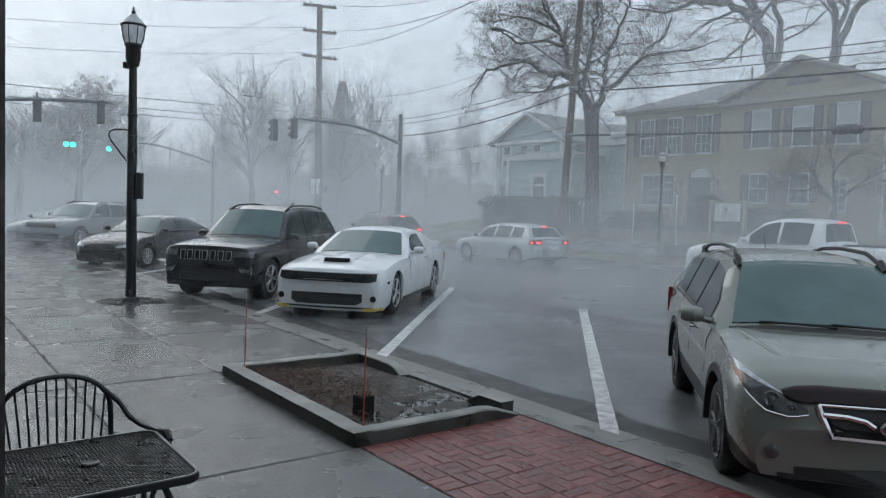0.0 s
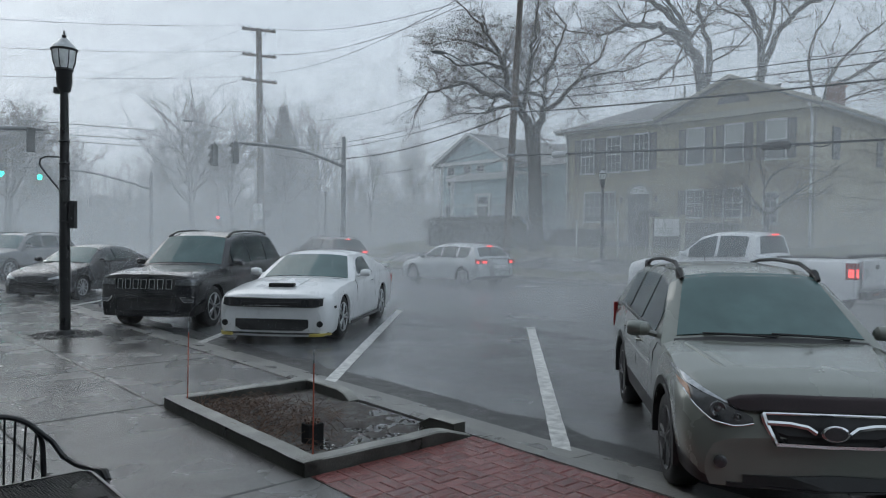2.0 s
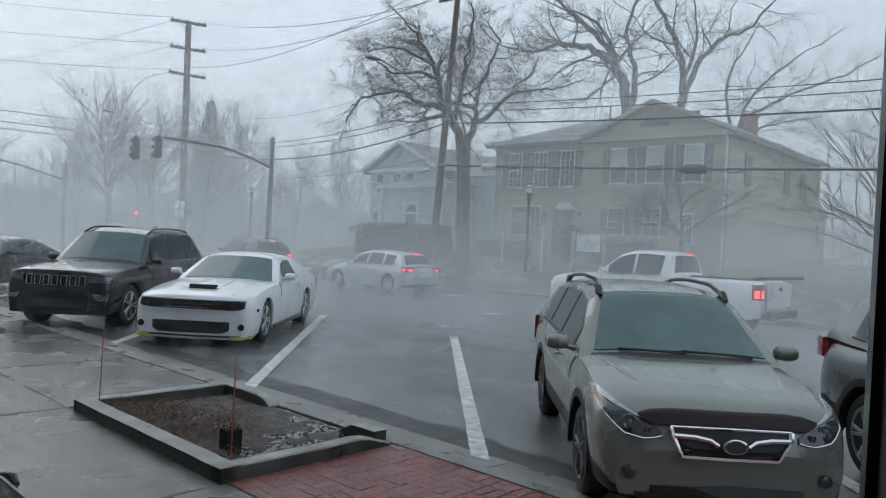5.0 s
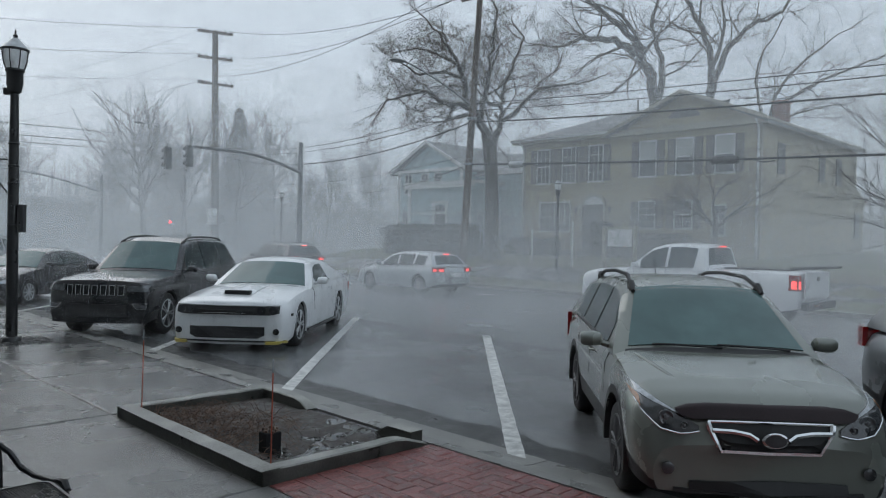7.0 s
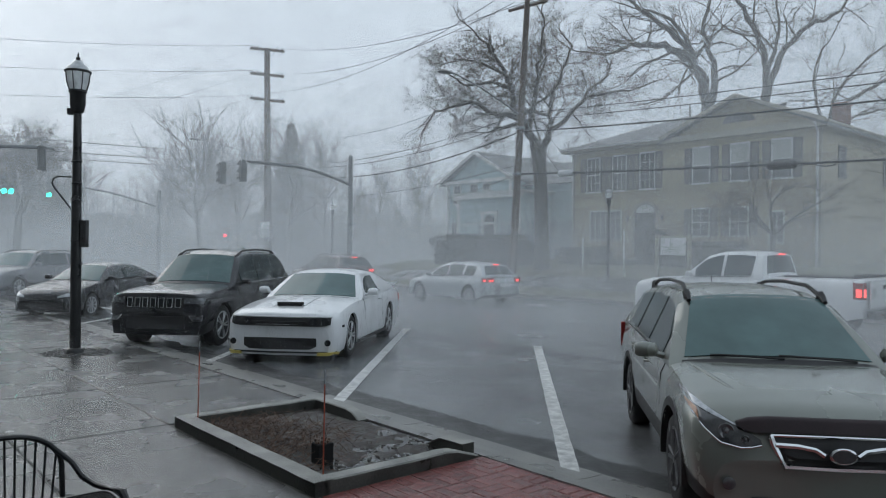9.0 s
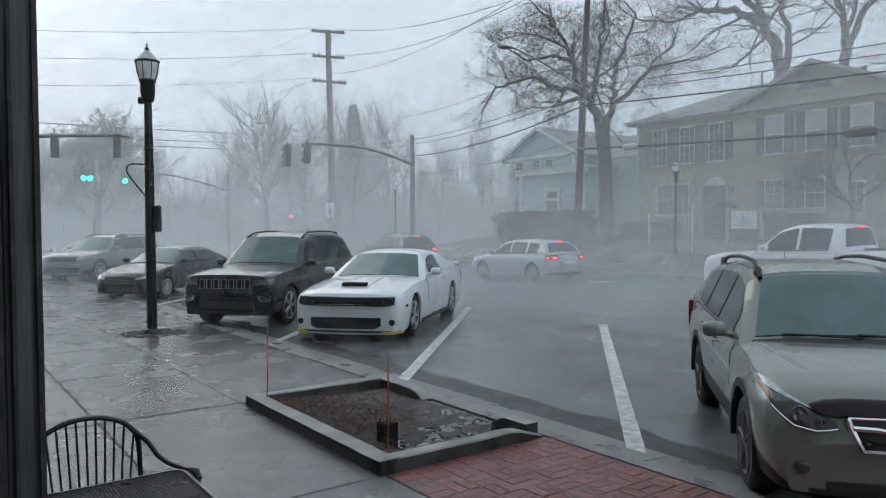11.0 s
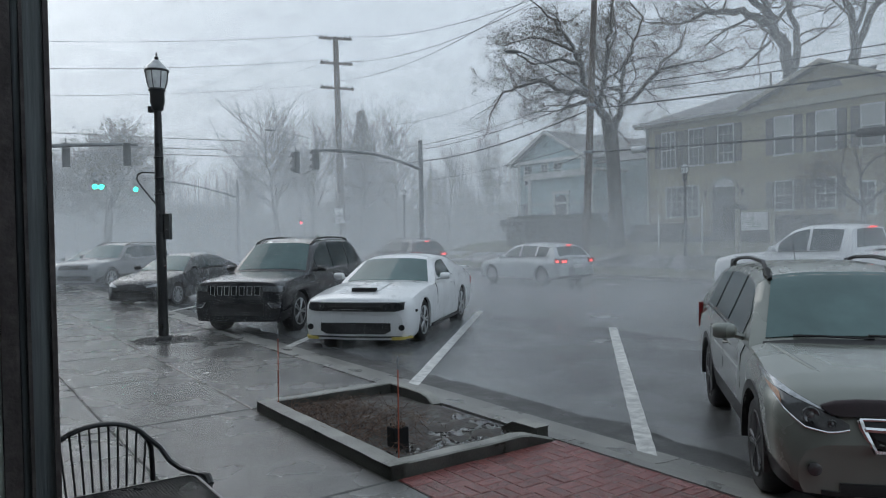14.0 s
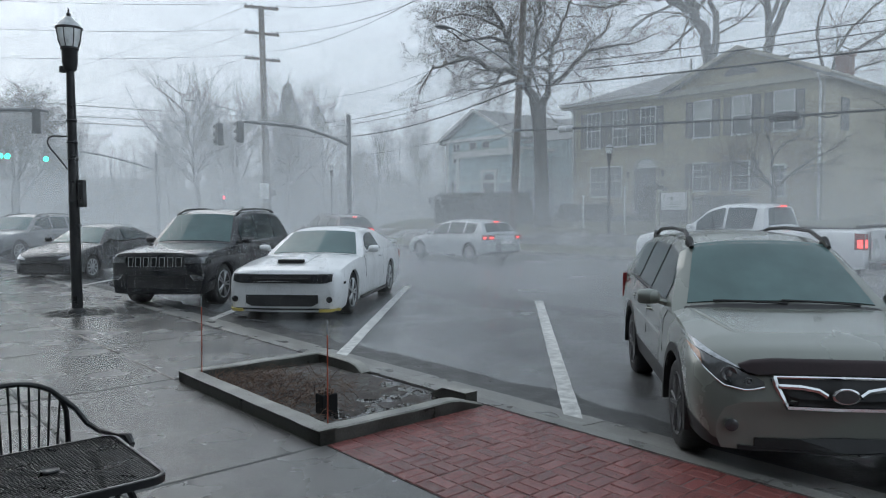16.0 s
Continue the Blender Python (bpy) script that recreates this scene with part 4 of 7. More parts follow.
part("cowl", Shape().slab([[C.cabin_point(x, g, 0.012) for g in np.linspace(-0.92, 0.92, 11)] for x in (0.215, 0.24, 0.262)], (0, 0, -0.02)), PLASTIC, crossover, "black plastic cowl")
for sd in (1, -1):
    part("bonnet_crease", Shape().tube([(x, sd * y, C.top(x) - 0.031 - 0.10 * max(0, y - 0.60)) for x, y in ((-0.50, 0.47), (-0.30, 0.55), (-0.05, 0.62), (0.18, 0.67), (0.34, 0.70))], [0.012, 0.022, 0.024, 0.022, 0.010], 8), KHAKI_PAINT, crossover, smooth=True)

# white coupe
CP = dict(BASIC, length=5.02, width=1.92, fo=0.95, base=2.946, wheel_r=0.36, arch_r=0.39, clear=0.19, clear_front=0.13, roof_width=0.66, nose_width=0.84, nose_round=0.36, bulge=0.12,
          profile=[(0, 0.62), (0.02, 0.76), (0.06, 0.80), (0.3, 0.85), (1.0, 0.945), (1.45, 0.98), (2.6, 1.0), (3.4, 1.06), (4.3, 1.06), (4.85, 1.03), (4.97, 0.9), (5.02, 0.6)],
          cabin=[(0.62, 0.95), (1.42, 1.375), (1.75, 1.43), (2.2, 1.44), (2.6, 1.41), (3.60, 1.05)], belt_a=0.955, belt_b=1.06,
          screen=(0.70, 1.40, 2.75, 3.5), windows=((1.10, 2.12),), doors=(0.85, 2.25), handles=(2.02,), mirror=(1.08, 0.98), rail=(0, 1), tail=(0.72, 0.88, 0.2, 0.8), tyre_w=0.26, tail_lift=0.2)
coupe, C = build_car(car_pose(-1.86, 13.1, 0.196, 0.98, 1.045), CP, "white muscle coupe parked nose to the kerb", WHITE_PAINT, ALLOY, 5)
part("grille", nose_panel(C, -0.83, 0.83, lerp_rows([(0, 0.735), (0.83, 0.735)]), lerp_rows([(0, 0.59), (0.7, 0.59), (0.83, 0.62)]), 0.012, 0.06), PLASTIC, coupe, "full-width recessed black grille with round lamps")
for sd in (1, -1):
    for yy in (0.56, 0.74):
        s = Shape()
        s.lathe([(0.068, 0), (0.068, 0.012), (0.055, 0.016), (0.02, 0.010)], 20, (C.nose_x(sd * yy, 0.665) - 0.014, sd * yy, 0.665), turn=pose(0, 0, 0, 0, -90, 0).to_3x3())
        part("headlamp", s, LAMP_DARK, coupe, smooth=True)
    s = Shape()
    s.lathe([(0.05, 0), (0.05, 0.014), (0.03, 0.018)], 18, (C.nose_x(sd * 0.79, 0.33) - 0.01, sd * 0.79, 0.33), turn=pose(0, 0, 0, 0, -90, 0).to_3x3())
    part("fog_lamp", s, MATT_DARK, coupe, smooth=True)
    y0, y1 = sorted((sd * 0.64, sd * 0.91))
    part("splitter_guard", nose_panel(C, y0, y1, lambda y: 0.182, lambda y: 0.136, 0.065, 0.10), YELLOW, coupe, "yellow splitter guard")
    s = Shape().box(-0.62, sd * 0.955 - 0.01, 0.56, -0.52, sd * 0.955 + 0.01, 0.60)
    part("side_marker", s, MATT_DARK, coupe)
part("grille_bar", nose_line(C, [(-0.45, 0.665), (0, 0.66), (0.45, 0.665)], 0.012, 0.02), PLASTIC, coupe)
part("nose_lip", nose_line(C, [(y, 0.742) for y in (-0.84, -0.6, -0.3, 0, 0.3, 0.6, 0.84)], 0.014, 0.012), WHITE_PAINT, coupe, smooth=True)
for sd in (1, -1):
    part("side_skirt", Shape().box(0.42, sd * 0.955 - 0.02, 0.19, 2.52, sd * 0.955 + 0.012, 0.25), PLASTIC, coupe, bevel=0.01)
part("lower_grille", nose_panel(C, -0.60, 0.60, lerp_rows([(0, 0.40), (0.6, 0.40)]), lerp_rows([(0, 0.22), (0.5, 0.22), (0.6, 0.27)]), 0.012, 0.05), PLASTIC, coupe, "wide black lower air intake")
part("splitter", nose_panel(C, -0.9, 0.9, lambda y: 0.19, lambda y: 0.165, 0.03, 0.08), PLASTIC, coupe)
s = Shape()
s.slab([[(x, y, C.top(x) + 0.055 * (1 - (y / 0.26) ** 2) * max(0, 1 - ((x + 0.1) / 0.55) ** 2) + 0.004) for y in np.linspace(-0.25, 0.25, 9)] for x in np.linspace(-0.42, 0.45, 9)], (0, 0, -0.03))
part("bonnet_scoop", s, WHITE_PAINT, coupe, smooth=60)
s = Shape().box(-0.47, -0.215, C.top(-0.47) + 0.002, -0.36, 0.215, C.top(-0.4) + 0.056)
part("scoop_mouth", s, MATT_DARK, coupe, bevel=0.01)
s = Shape()
s.slab([[(x, y, 1.09 + 0.03 * math.cos(y * 1.3)) for y in np.linspace(-0.86, 0.86, 9)] for x in (3.82, 3.95, 4.04)], (0, 0, -0.05))
part("spoiler", s, WHITE_PAINT, coupe, smooth=60)

# black sport utility
JP = dict(BASIC, rail_lift=0.03, length=4.82, width=1.88, fo=0.93, base=2.915, wheel_r=0.385, arch_r=0.43, clear=0.34, clear_front=0.27, nose_width=0.90, nose_round=0.25, roof_width=0.70,
          profile=[(0, 0.70), (0.02, 0.98), (0.06, 1.03), (0.3, 1.07), (1.0, 1.13), (1.35, 1.16), (4.5, 1.18), (4.7, 1.1), (4.82, 0.8)],
          cabin=[(0.42, 1.12), (1.10, 1.71), (1.5, 1.80), (2.2, 1.825), (3.2, 1.80), (3.45, 1.73), (3.82, 1.15)], belt_a=1.11, belt_b=1.17,
          screen=(0.50, 1.10, 3.5, 3.75), windows=((0.85, 1.75), (1.83, 2.72), (2.82, 3.38)), doors=(0.7, 1.79, 2.78), handles=(1.6, 2.55), mirror=(0.85, 1.12), rail=(1.2, 3.3), tail=(0.95, 1.15, 0.5, 0.86), chrome_trim=True, tyre_w=0.26)
utility, C = build_car(car_pose(-4.46, 14.62, 0.19, 0.98, 1.03), JP, "black sport utility with a seven-slot grille, parked", BLACK_PAINT, ALLOY, 5, rails=True, dark_lower=PLASTIC)
for i in range(7):
    y = (i - 3) * 0.155
    part("grille_slot", nose_panel(C, y - 0.048, y + 0.048, lambda v: 0.935, lambda v: 0.775, 0.012, 0.05, 3), MATT_DARK, utility)
    part("slot_frame", nose_line(C, [(y - 0.052, 0.938), (y + 0.052, 0.938), (y + 0.046, 0.772), (y - 0.046, 0.772), (y - 0.052, 0.938)], 0.0055, 0.016), ALLOY, utility, "dim grey slot frame")
for sd in (1, -1):
    y0, y1 = sorted((sd * 0.57, sd * 0.90))
    part("headlamp", nose_panel(C, y0, y1, lerp_rows([(0.57, 0.935), (0.9, 0.945)]), lerp_rows([(0.57, 0.845), (0.9, 0.83)]), 0.014, 0.08), LAMP_MID, utility, smooth=60)
    part("headlamp_bezel", nose_line(C, [(sd * 0.57, 0.94), (sd * 0.90, 0.95), (sd * 0.91, 0.83), (sd * 0.57, 0.84), (sd * 0.57, 0.94)], 0.012, 0.02), PLASTIC, utility)
    y0, y1 = sorted((sd * 0.68, sd * 0.88))
    part("fog_lamp", nose_panel(C, y0, y1, lambda y: 0.60, lambda y: 0.55, 0.014, 0.05), LAMP_MID, utility)
    part("fog_bezel", nose_line(C, [(sd * 0.65, 0.62), (sd * 0.90, 0.62), (sd * 0.88, 0.53), (sd * 0.72, 0.53), (sd * 0.65, 0.62)], 0.010, 0.02), CHROME, utility)
part("lower_grille", nose_panel(C, -0.55, 0.55, lambda y: 0.60, lambda y: 0.38, 0.012, 0.05), PLASTIC, utility)
part("roof_fin", Shape().prism([(2.9, 1.80), (3.1, 1.80), (3.08, 1.88), (3.02, 1.88)], "y", -0.02, 0.02), BLACK_PAINT, utility)

# dark saloon
SD = dict(BASIC, length=4.63, width=1.78, fo=0.95, base=2.70, wheel_r=0.325, arch_r=0.365, clear=0.22, clear_front=0.18, roof_width=0.62,
          profile=[(0, 0.50), (0.05, 0.64), (0.2, 0.75), (0.6, 0.86), (1.2, 0.96), (1.5, 0.98), (3.9, 1.03), (4.4, 1.04), (4.55, 0.98), (4.63, 0.7)],
          cabin=[(0.32, 0.94), (1.15, 1.37), (1.6, 1.44), (2.1, 1.45), (2.6, 1.40), (3.45, 1.04)], belt_a=0.94, belt_b=1.03,
          screen=(0.40, 1.15, 2.75, 3.35), windows=((0.78, 1.55), (1.63, 2.55)), doors=(0.6, 1.59, 2.5), handles=(1.4, 2.3), mirror=(0.75, 0.97), rail=(0, 1), tail=(0.75, 0.92, 0.4, 0.8))
saloon, C = build_car(car_pose(-9.30, 20.30, 0.19, 0.98), SD, "dark charcoal saloon parked nose to the kerb", CHARCOAL_PAINT, ALLOY, 10)
part("grille", nose_panel(C, -0.62, 0.62, lerp_rows([(0, 0.46), (0.62, 0.42)]), lerp_rows([(0, 0.24), (0.62, 0.25)]), 0.012, 0.05), PLASTIC, saloon)
for sd in (1, -1):
    y0, y1 = sorted((sd * 0.48, sd * 0.82))
    part("headlamp", nose_panel(C, y0, y1, lerp_rows([(0.48, 0.60), (0.82, 0.72)]), lerp_rows([(0.48, 0.56), (0.82, 0.60)]), 0.014, 0.08), LAMP_LENS, saloon, smooth=60)

# grey family utility beyond, and the next car in the row
SO = dict(JP, width=1.90, length=4.81, fo=0.93, base=2.815, profile=[(0, 0.62), (0.03, 0.86), (0.1, 0.96), (0.4, 1.03), (1.0, 1.09), (1.35, 1.12), (4.5, 1.14), (4.7, 1.05), (4.81, 0.8)],
          cabin=[(0.36, 1.08), (1.05, 1.58), (1.5, 1.67), (2.2, 1.69), (3.2, 1.66), (3.5, 1.58), (3.80, 1.12)], belt_a=1.07, belt_b=1.13, screen=(0.44, 1.05, 3.52, 3.75))
family, C = build_car(car_pose(-14.85, 27.2, 0.19, 0.98, 1.04), SO, "grey family utility parked nose to the kerb", GREY_PAINT, ALLOY, 10, rails=True, dark_lower=PLASTIC)
part("grille", nose_panel(C, -0.62, 0.62, lambda y: 0.90, lambda y: 0.73, 0.012, 0.05), PLASTIC, family)
part("lower_grille", nose_panel(C, -0.7, 0.7, lambda y: 0.52, lambda y: 0.34, 0.012, 0.05), PLASTIC, family)
for sd in (1, -1):
    y0, y1 = sorted((sd * 0.62, sd * 0.88))
    part("headlamp", nose_panel(C, y0, y1, lambda y: 0.90, lambda y: 0.80, 0.014, 0.08), LAMP_LENS, family, smooth=60)
neighbour, C = build_car(car_pose(-17.6, 30.6, 0.19, 0.98), SD, "grey saloon half hidden at the end of the row", STEEL_PAINT, ALLOY, 10)
for sd in (1, -1):
    y0, y1 = sorted((sd * 0.48, sd * 0.82))
    part("headlamp", nose_panel(C, y0, y1, lerp_rows([(0.48, 0.60), (0.82, 0.72)]), lerp_rows([(0.48, 0.56), (0.82, 0.60)]), 0.014, 0.08), LAMP_LENS, neighbour, smooth=60)

# steel-grey utility on the other side of the crossover
RV = dict(XV, length=4.6, width=1.85, fo=0.92, base=2.66, wheel_r=0.36, arch_r=0.41,
          profile=[(0, 0.60), (0.03, 0.75), (0.1, 0.88), (0.4, 0.98), (0.9, 1.04), (1.25, 1.08), (3.9, 1.12), (4.35, 1.12), (4.52, 1.0), (4.6, 0.75)],
          cabin=[(0.30, 1.04), (1.02, 1.57), (1.4, 1.65), (2.1, 1.67), (2.9, 1.63), (3.25, 1.56), (3.60, 1.10)], belt_a=1.03, belt_b=1.16,
          screen=(0.38, 1.0, 3.28, 3.52), windows=((0.68, 1.48), (1.56, 2.38), (2.48, 3.05)), doors=(0.58, 1.52, 2.43), handles=(1.34, 2.25), rail=(1.1, 3.1), tail=(0.92, 1.10, 0.5, 0.86))
neighbour2, C = build_car(car_pose(5.26, 2.70, 0.19, 0.98, 1.05), RV, "silver-grey utility with red tail lamps beside the crossover", GREY_PAINT, ALLOY, 5, rails=True, clad=True, dark_lower=PLASTIC)

# cars waiting in the far lane, pointing away along the street
def lane_pose(n, u):
    return street(n, u, ROAD_Z + 0.0, -90.0)


HB = dict(XV, length=4.42, width=1.74, clear=0.22, clear_front=0.2, wheel_r=0.32, arch_r=0.365,
          profile=[(0, 0.50), (0.03, 0.60), (0.08, 0.68), (0.2, 0.77), (0.45, 0.84), (0.9, 0.92), (1.22, 0.96), (3.9, 1.0), (4.22, 0.98), (4.35, 0.88), (4.42, 0.65)],
          cabin=[(0.22, 0.92), (0.98, 1.36), (1.35, 1.44), (2.0, 1.46), (2.75, 1.42), (3.05, 1.37), (3.45, 0.96)], belt_a=0.90, belt_b=0.99, screen=(0.30, 1.0, 3.1, 3.38), mirror=(0.66, 0.92), tail=(0.78, 0.93, 0.50, 0.78))
hatch, C = build_car(lane_pose(18.3, 21.35) @ Matrix.Scale(1.04, 4), HB, "silver hatchback waiting with brake lamps lit", SILVER_PAINT, ALLOY, 10, lit_tail=True)
s = Shape().box(C.rear + 0.005, -0.26, 0.62, C.rear + 0.02, 0.26, 0.74)
part("number_plate", s, SIGN_WHITE, hatch)
queue, C = build_car(lane_pose(18.0, 29.9), dict(RV), "dark maroon utility queueing with brake lamps lit", RED_DARK_PAINT, ALLOY, 5, rails=True, lit_tail=True)

# white pickup
PU = dict(BASIC, length=5.85, width=2.03, fo=1.0, base=3.72, wheel_r=0.41, arch_r=0.47, clear=0.45, clear_front=0.38, nose_width=0.92, nose_round=0.25, tail_width=0.97, tail_round=0.12, roof_width=0.70, bulge=0.1, tail_lift=0.1,
          profile=[(0, 0.80), (0.03, 1.08), (0.1, 1.17), (0.5, 1.26), (1.2, 1.31), (1.5, 1.34), (3.6, 1.36), (3.7, 1.38), (5.75, 1.40), (5.82, 1.37), (5.85, 0.85)],
          cabin=[(0.30, 1.28), (1.10, 1.88), (1.45, 1.97), (1.9, 1.99), (2.35, 1.97), (2.58, 1.91), (2.72, 1.33)], belt_a=1.29, belt_b=1.36,
          screen=(0.40, 1.08, 2.59, 2.69), windows=((0.78, 1.56), (1.64, 2.40)), doors=(0.70, 1.60, 2.5), handles=(1.42, 2.3), mirror=(0.80, 1.33), rail=(0, 1), tail=(0.95, 1.30, 0.86, 1.0), tyre_w=0.27)
pickup, C = build_car(lane_pose(17.8, 10.45), PU, "white pickup truck waiting with tail lamps lit", WHITE_PAINT, ALLOY, 5, lit_tail=True, name="pickup_truck")
s = Shape().box(2.95, -0.62, 1.36, 4.60, 0.62, 1.404)
part("bed", s, MATT_DARK, pickup, "dark open load bed")
s = Shape().box(4.84, -0.95, 0.52, 4.99, 0.95, 0.70)
part("rear_bumper", s, DARK_ALLOY, pickup, bevel=0.02)
s = Shape().tube([(-0.9, 1.0, 0.72), (-0.85, 1.02, 0.78)], 0.03, 6)
part("side_marker", s, AMBER, pickup)
s = Shape().tube([(4.45, -0.5, 1.43), (5.55, -0.66, 1.51)], [0.04, 0.032], 7)
part("load_pole", s, PLASTIC, pickup, "dark pole sticking out over the tailgate")

part("tailgate", Shape().box(4.84, -0.80, 0.76, 4.875, 0.80, 1.36), WHITE_PAINT, pickup, bevel=0.012)
part("tailgate_handle", Shape().box(4.874, -0.10, 1.16, 4.892, 0.10, 1.25), PLASTIC, pickup, bevel=0.006)
part("plate_lamp_strip", Shape().box(4.985, -0.55, 0.60, 4.998, -0.25, 0.64), TAIL_RED, pickup)

# ---- houses across the street ----
def house_window(parent, u, z0, z1, w, n, cols=3, rows=4, shutters=True, blind=True, trim=None, muntins=True):
    """A sash window on a wall that faces the street; n is the wall's face."""
    trim = trim or TRIM_WHITE
    win = new("window")
    win.parent = parent
    h = z1 - z0
    win.matrix_basis = pose(n, u, z0)
    fr = Shape()
    t = 0.055
    fr.box(-0.07, -w / 2 - t, -t, 0.06, -w / 2, h + t)
    fr.box(-0.07, w / 2, -t, 0.06, w / 2 + t, h + t)
    fr.box(-0.07, -w / 2, h, 0.06, w / 2, h + t + 0.02)
    fr.box(-0.10, -w / 2 - t - 0.04, -t - 0.03, 0.06, w / 2 + t + 0.04, 0.0)
    fr.box(-0.055, -w / 2, h * 0.5 - 0.025, 0.04, w / 2, h * 0.5 + 0.025)
    if muntins:
        for i in range(1, cols):
            y = -w / 2 + w * i / cols
            fr.box(-0.048, y - 0.013, 0, 0.03, y + 0.013, h)
        for j in range(1, rows):
            if abs(j / rows - 0.5) > 0.01:
                fr.box(-0.047, -w / 2, h * j / rows - 0.013, 0.03, w / 2, h * j / rows + 0.013)
    part("frame", fr, trim, win)
    part("pane", Shape().box(-0.036, -w / 2, 0, -0.028, w / 2, h * 0.5 - 0.02), WINDOW_GLASS, win)
    part("pane", Shape().box(-0.036, -w / 2, h * 0.5 + 0.02, -0.028, w / 2, h), BLIND if blind else WINDOW_GLASS, win)
    if shutters:
        for sd in (-1, 1):
            s = Shape()
            y0 = sd * (w / 2 + t + 0.03)
            y1 = y0 + sd * 0.36
            a, b = min(y0, y1), max(y0, y1)
            s.box(-0.065, a, -0.02, 0.0, a + 0.05, h + 0.02)
            s.box(-0.065, b - 0.05, -0.02, 0.0, b, h + 0.02)
            for z in (-0.02, h * 0.48, h - 0.05):
                s.box(-0.065, a, z, 0.0, b, z + 0.08)
            for i in range(int(h / 0.09)):
                s.box(-0.05, a + 0.05, 0.04 + i * 0.09, -0.01, b - 0.05, 0.10 + i * 0.09)
            part("shutter", s, SHUTTER, win)
    return win


def clapboards(s, n, u0, u1, z0, z1, step=0.15):
    """Lapped boards on a wall facing the street."""
    z = z0
    while z < z1:
        e = min(z1, z + step)
        s.add([(n - 0.022, u0, z), (n - 0.022, u1, z), (n - 0.004, u1, e), (n - 0.004, u0, e), (n, u0, z), (n, u1, z)], [(0, 1, 2, 3), (0, 4, 5, 1)])
        z += step


def gable_roof(u0, u1, n0, n1, z, peak, over=0.4, thick=0.16):
    um = (u0 + u1) / 2
    s = Shape()
    for a, b in ((u0 - over, um), (u1 + over, um)):
        za = z - over * (peak - z) / (um - u0)
        s.slab([[(n0 - over, a, za), (n1 + over, a, za)], [(n0 - over, b, peak), (n1 + over, b, peak)]], (0, 0, -thick))
    return s


BASE = 1.1
tan_house = thing("house", STREET, "two-storey tan clapboard house with a front gable and grey shutters", "house", group="houses across the street")
N0 = 31.35
s = Shape()
s.box(N0, 12.3, BASE - 0.6, 44.7, 19.3, 7.35)
s.prism([(12.3, 7.35), (19.3, 7.35), (15.8, 8.75)], "x", N0, 44.6)
s.box(N0 + 0.05, 19.3, BASE - 0.6, 41.0, 25.2, 7.30)
part("wall", s, SIDING_TAN, tan_house)
s = Shape()
clapboards(s, N0, 12.42, 25.1, BASE, 7.1)
for k in range(9):
    z = 7.45 + k * 0.14
    f = 1 - (z - 7.35) / 1.4
    s.add([(N0 - 0.02, 15.8 - 3.4 * f, z), (N0 - 0.02, 15.8 + 3.4 * f, z), (N0 - 0.004, 15.8 + 3.2 * f, z + 0.14), (N0 - 0.004, 15.8 - 3.2 * f, z + 0.14)], [(0, 1, 2, 3)])
part("siding", s, SIDING_TAN, tan_house)["kind"] = "stuff"
part("lean_to", Shape().box(44.7, 12.6, BASE - 0.6, 47.3, 18.5, 4.4).prism([(44.7, 4.4), (47.6, 4.4), (44.7, 5.6)], "y", 12.5, 18.5), SIDING_TAN, tan_house, "low rear lean-to")
roof = part("roof", gable_roof(12.3, 19.3, N0, 44.7, 7.40, 8.95, 0.42), SHINGLE, tan_house)
s = Shape()
zr = 9.3
ed = [(N0 - 0.4, 19.0, 7.35), (N0 - 0.4, 25.7, 7.35), (41.4, 25.7, 7.35), (41.4, 19.0, 7.35)]
ri = [(36.2, 15.8, zr), (36.2, 21.6, zr)]
s.add(ed + ri + [(p[0], p[1], p[2] - 0.14) for p in ed], [(0, 1, 5, 4), (1, 2, 5), (2, 3, 4, 5), (0, 6, 7, 1), (1, 7, 8, 2), (2, 8, 9, 3), (6, 9, 8, 7), (0, 4, 3, 9, 6)])
part("hip_roof", s, SHINGLE, tan_house)
s = Shape()
s.box(N0 - 0.42, 19.6, 7.14, N0 + 0.02, 25.7, 7.30)
part("eave_board", s, TRIM_TAN, tan_house)
s = Shape().box(N0 - 0.36, 11.95, 7.08, N0 + 0.02, 19.62, 7.34)
part("pediment_cornice", s, TRIM_TAN, tan_house)
for sd in (-1, 1):
    s = Shape().prism([(15.8, 8.78), (15.8, 8.95), (15.8 + sd * 3.9, 7.37), (15.8 + sd * 3.9, 7.20)], "x", N0 - 0.46, N0 - 0.40)
    part("rake_board", s, TRIM_TAN, tan_house)
s = Shape()
s.prism([(15.8 + 0.75 * math.cos(a), 7.72 + 0.42 * math.sin(a)) for a in np.linspace(0, math.pi, 13)], "x", N0 - 0.06, N0 + 0.02)
part("gable_vent", s, SHUTTER, tan_house, "grey half-round gable vent")
s = Shape().box(N0 - 0.30, 11.85, 7.22, 44.7, 11.95, 7.32)
part("gutter", s, TRIM_TAN, tan_house)
part("gutter", Shape().box(N0 - 0.52, 19.6, 7.27, N0 - 0.40, 25.8, 7.38), TRIM_WHITE, tan_house)
for u in (12.36, 25.14):
    s = Shape().tube([(N0 - 0.45, u, 7.25), (N0 - 0.10, u, 6.9), (N0 - 0.09, u, BASE + 0.1)], 0.05, 6)
    part("downpipe", s, TRIM_WHITE, tan_house, "white downpipe")
    part("corner_board", Shape().box(N0 - 0.035, u - 0.12, BASE, N0 + 0.1, u + 0.1, 7.1), TRIM_TAN, tan_house)
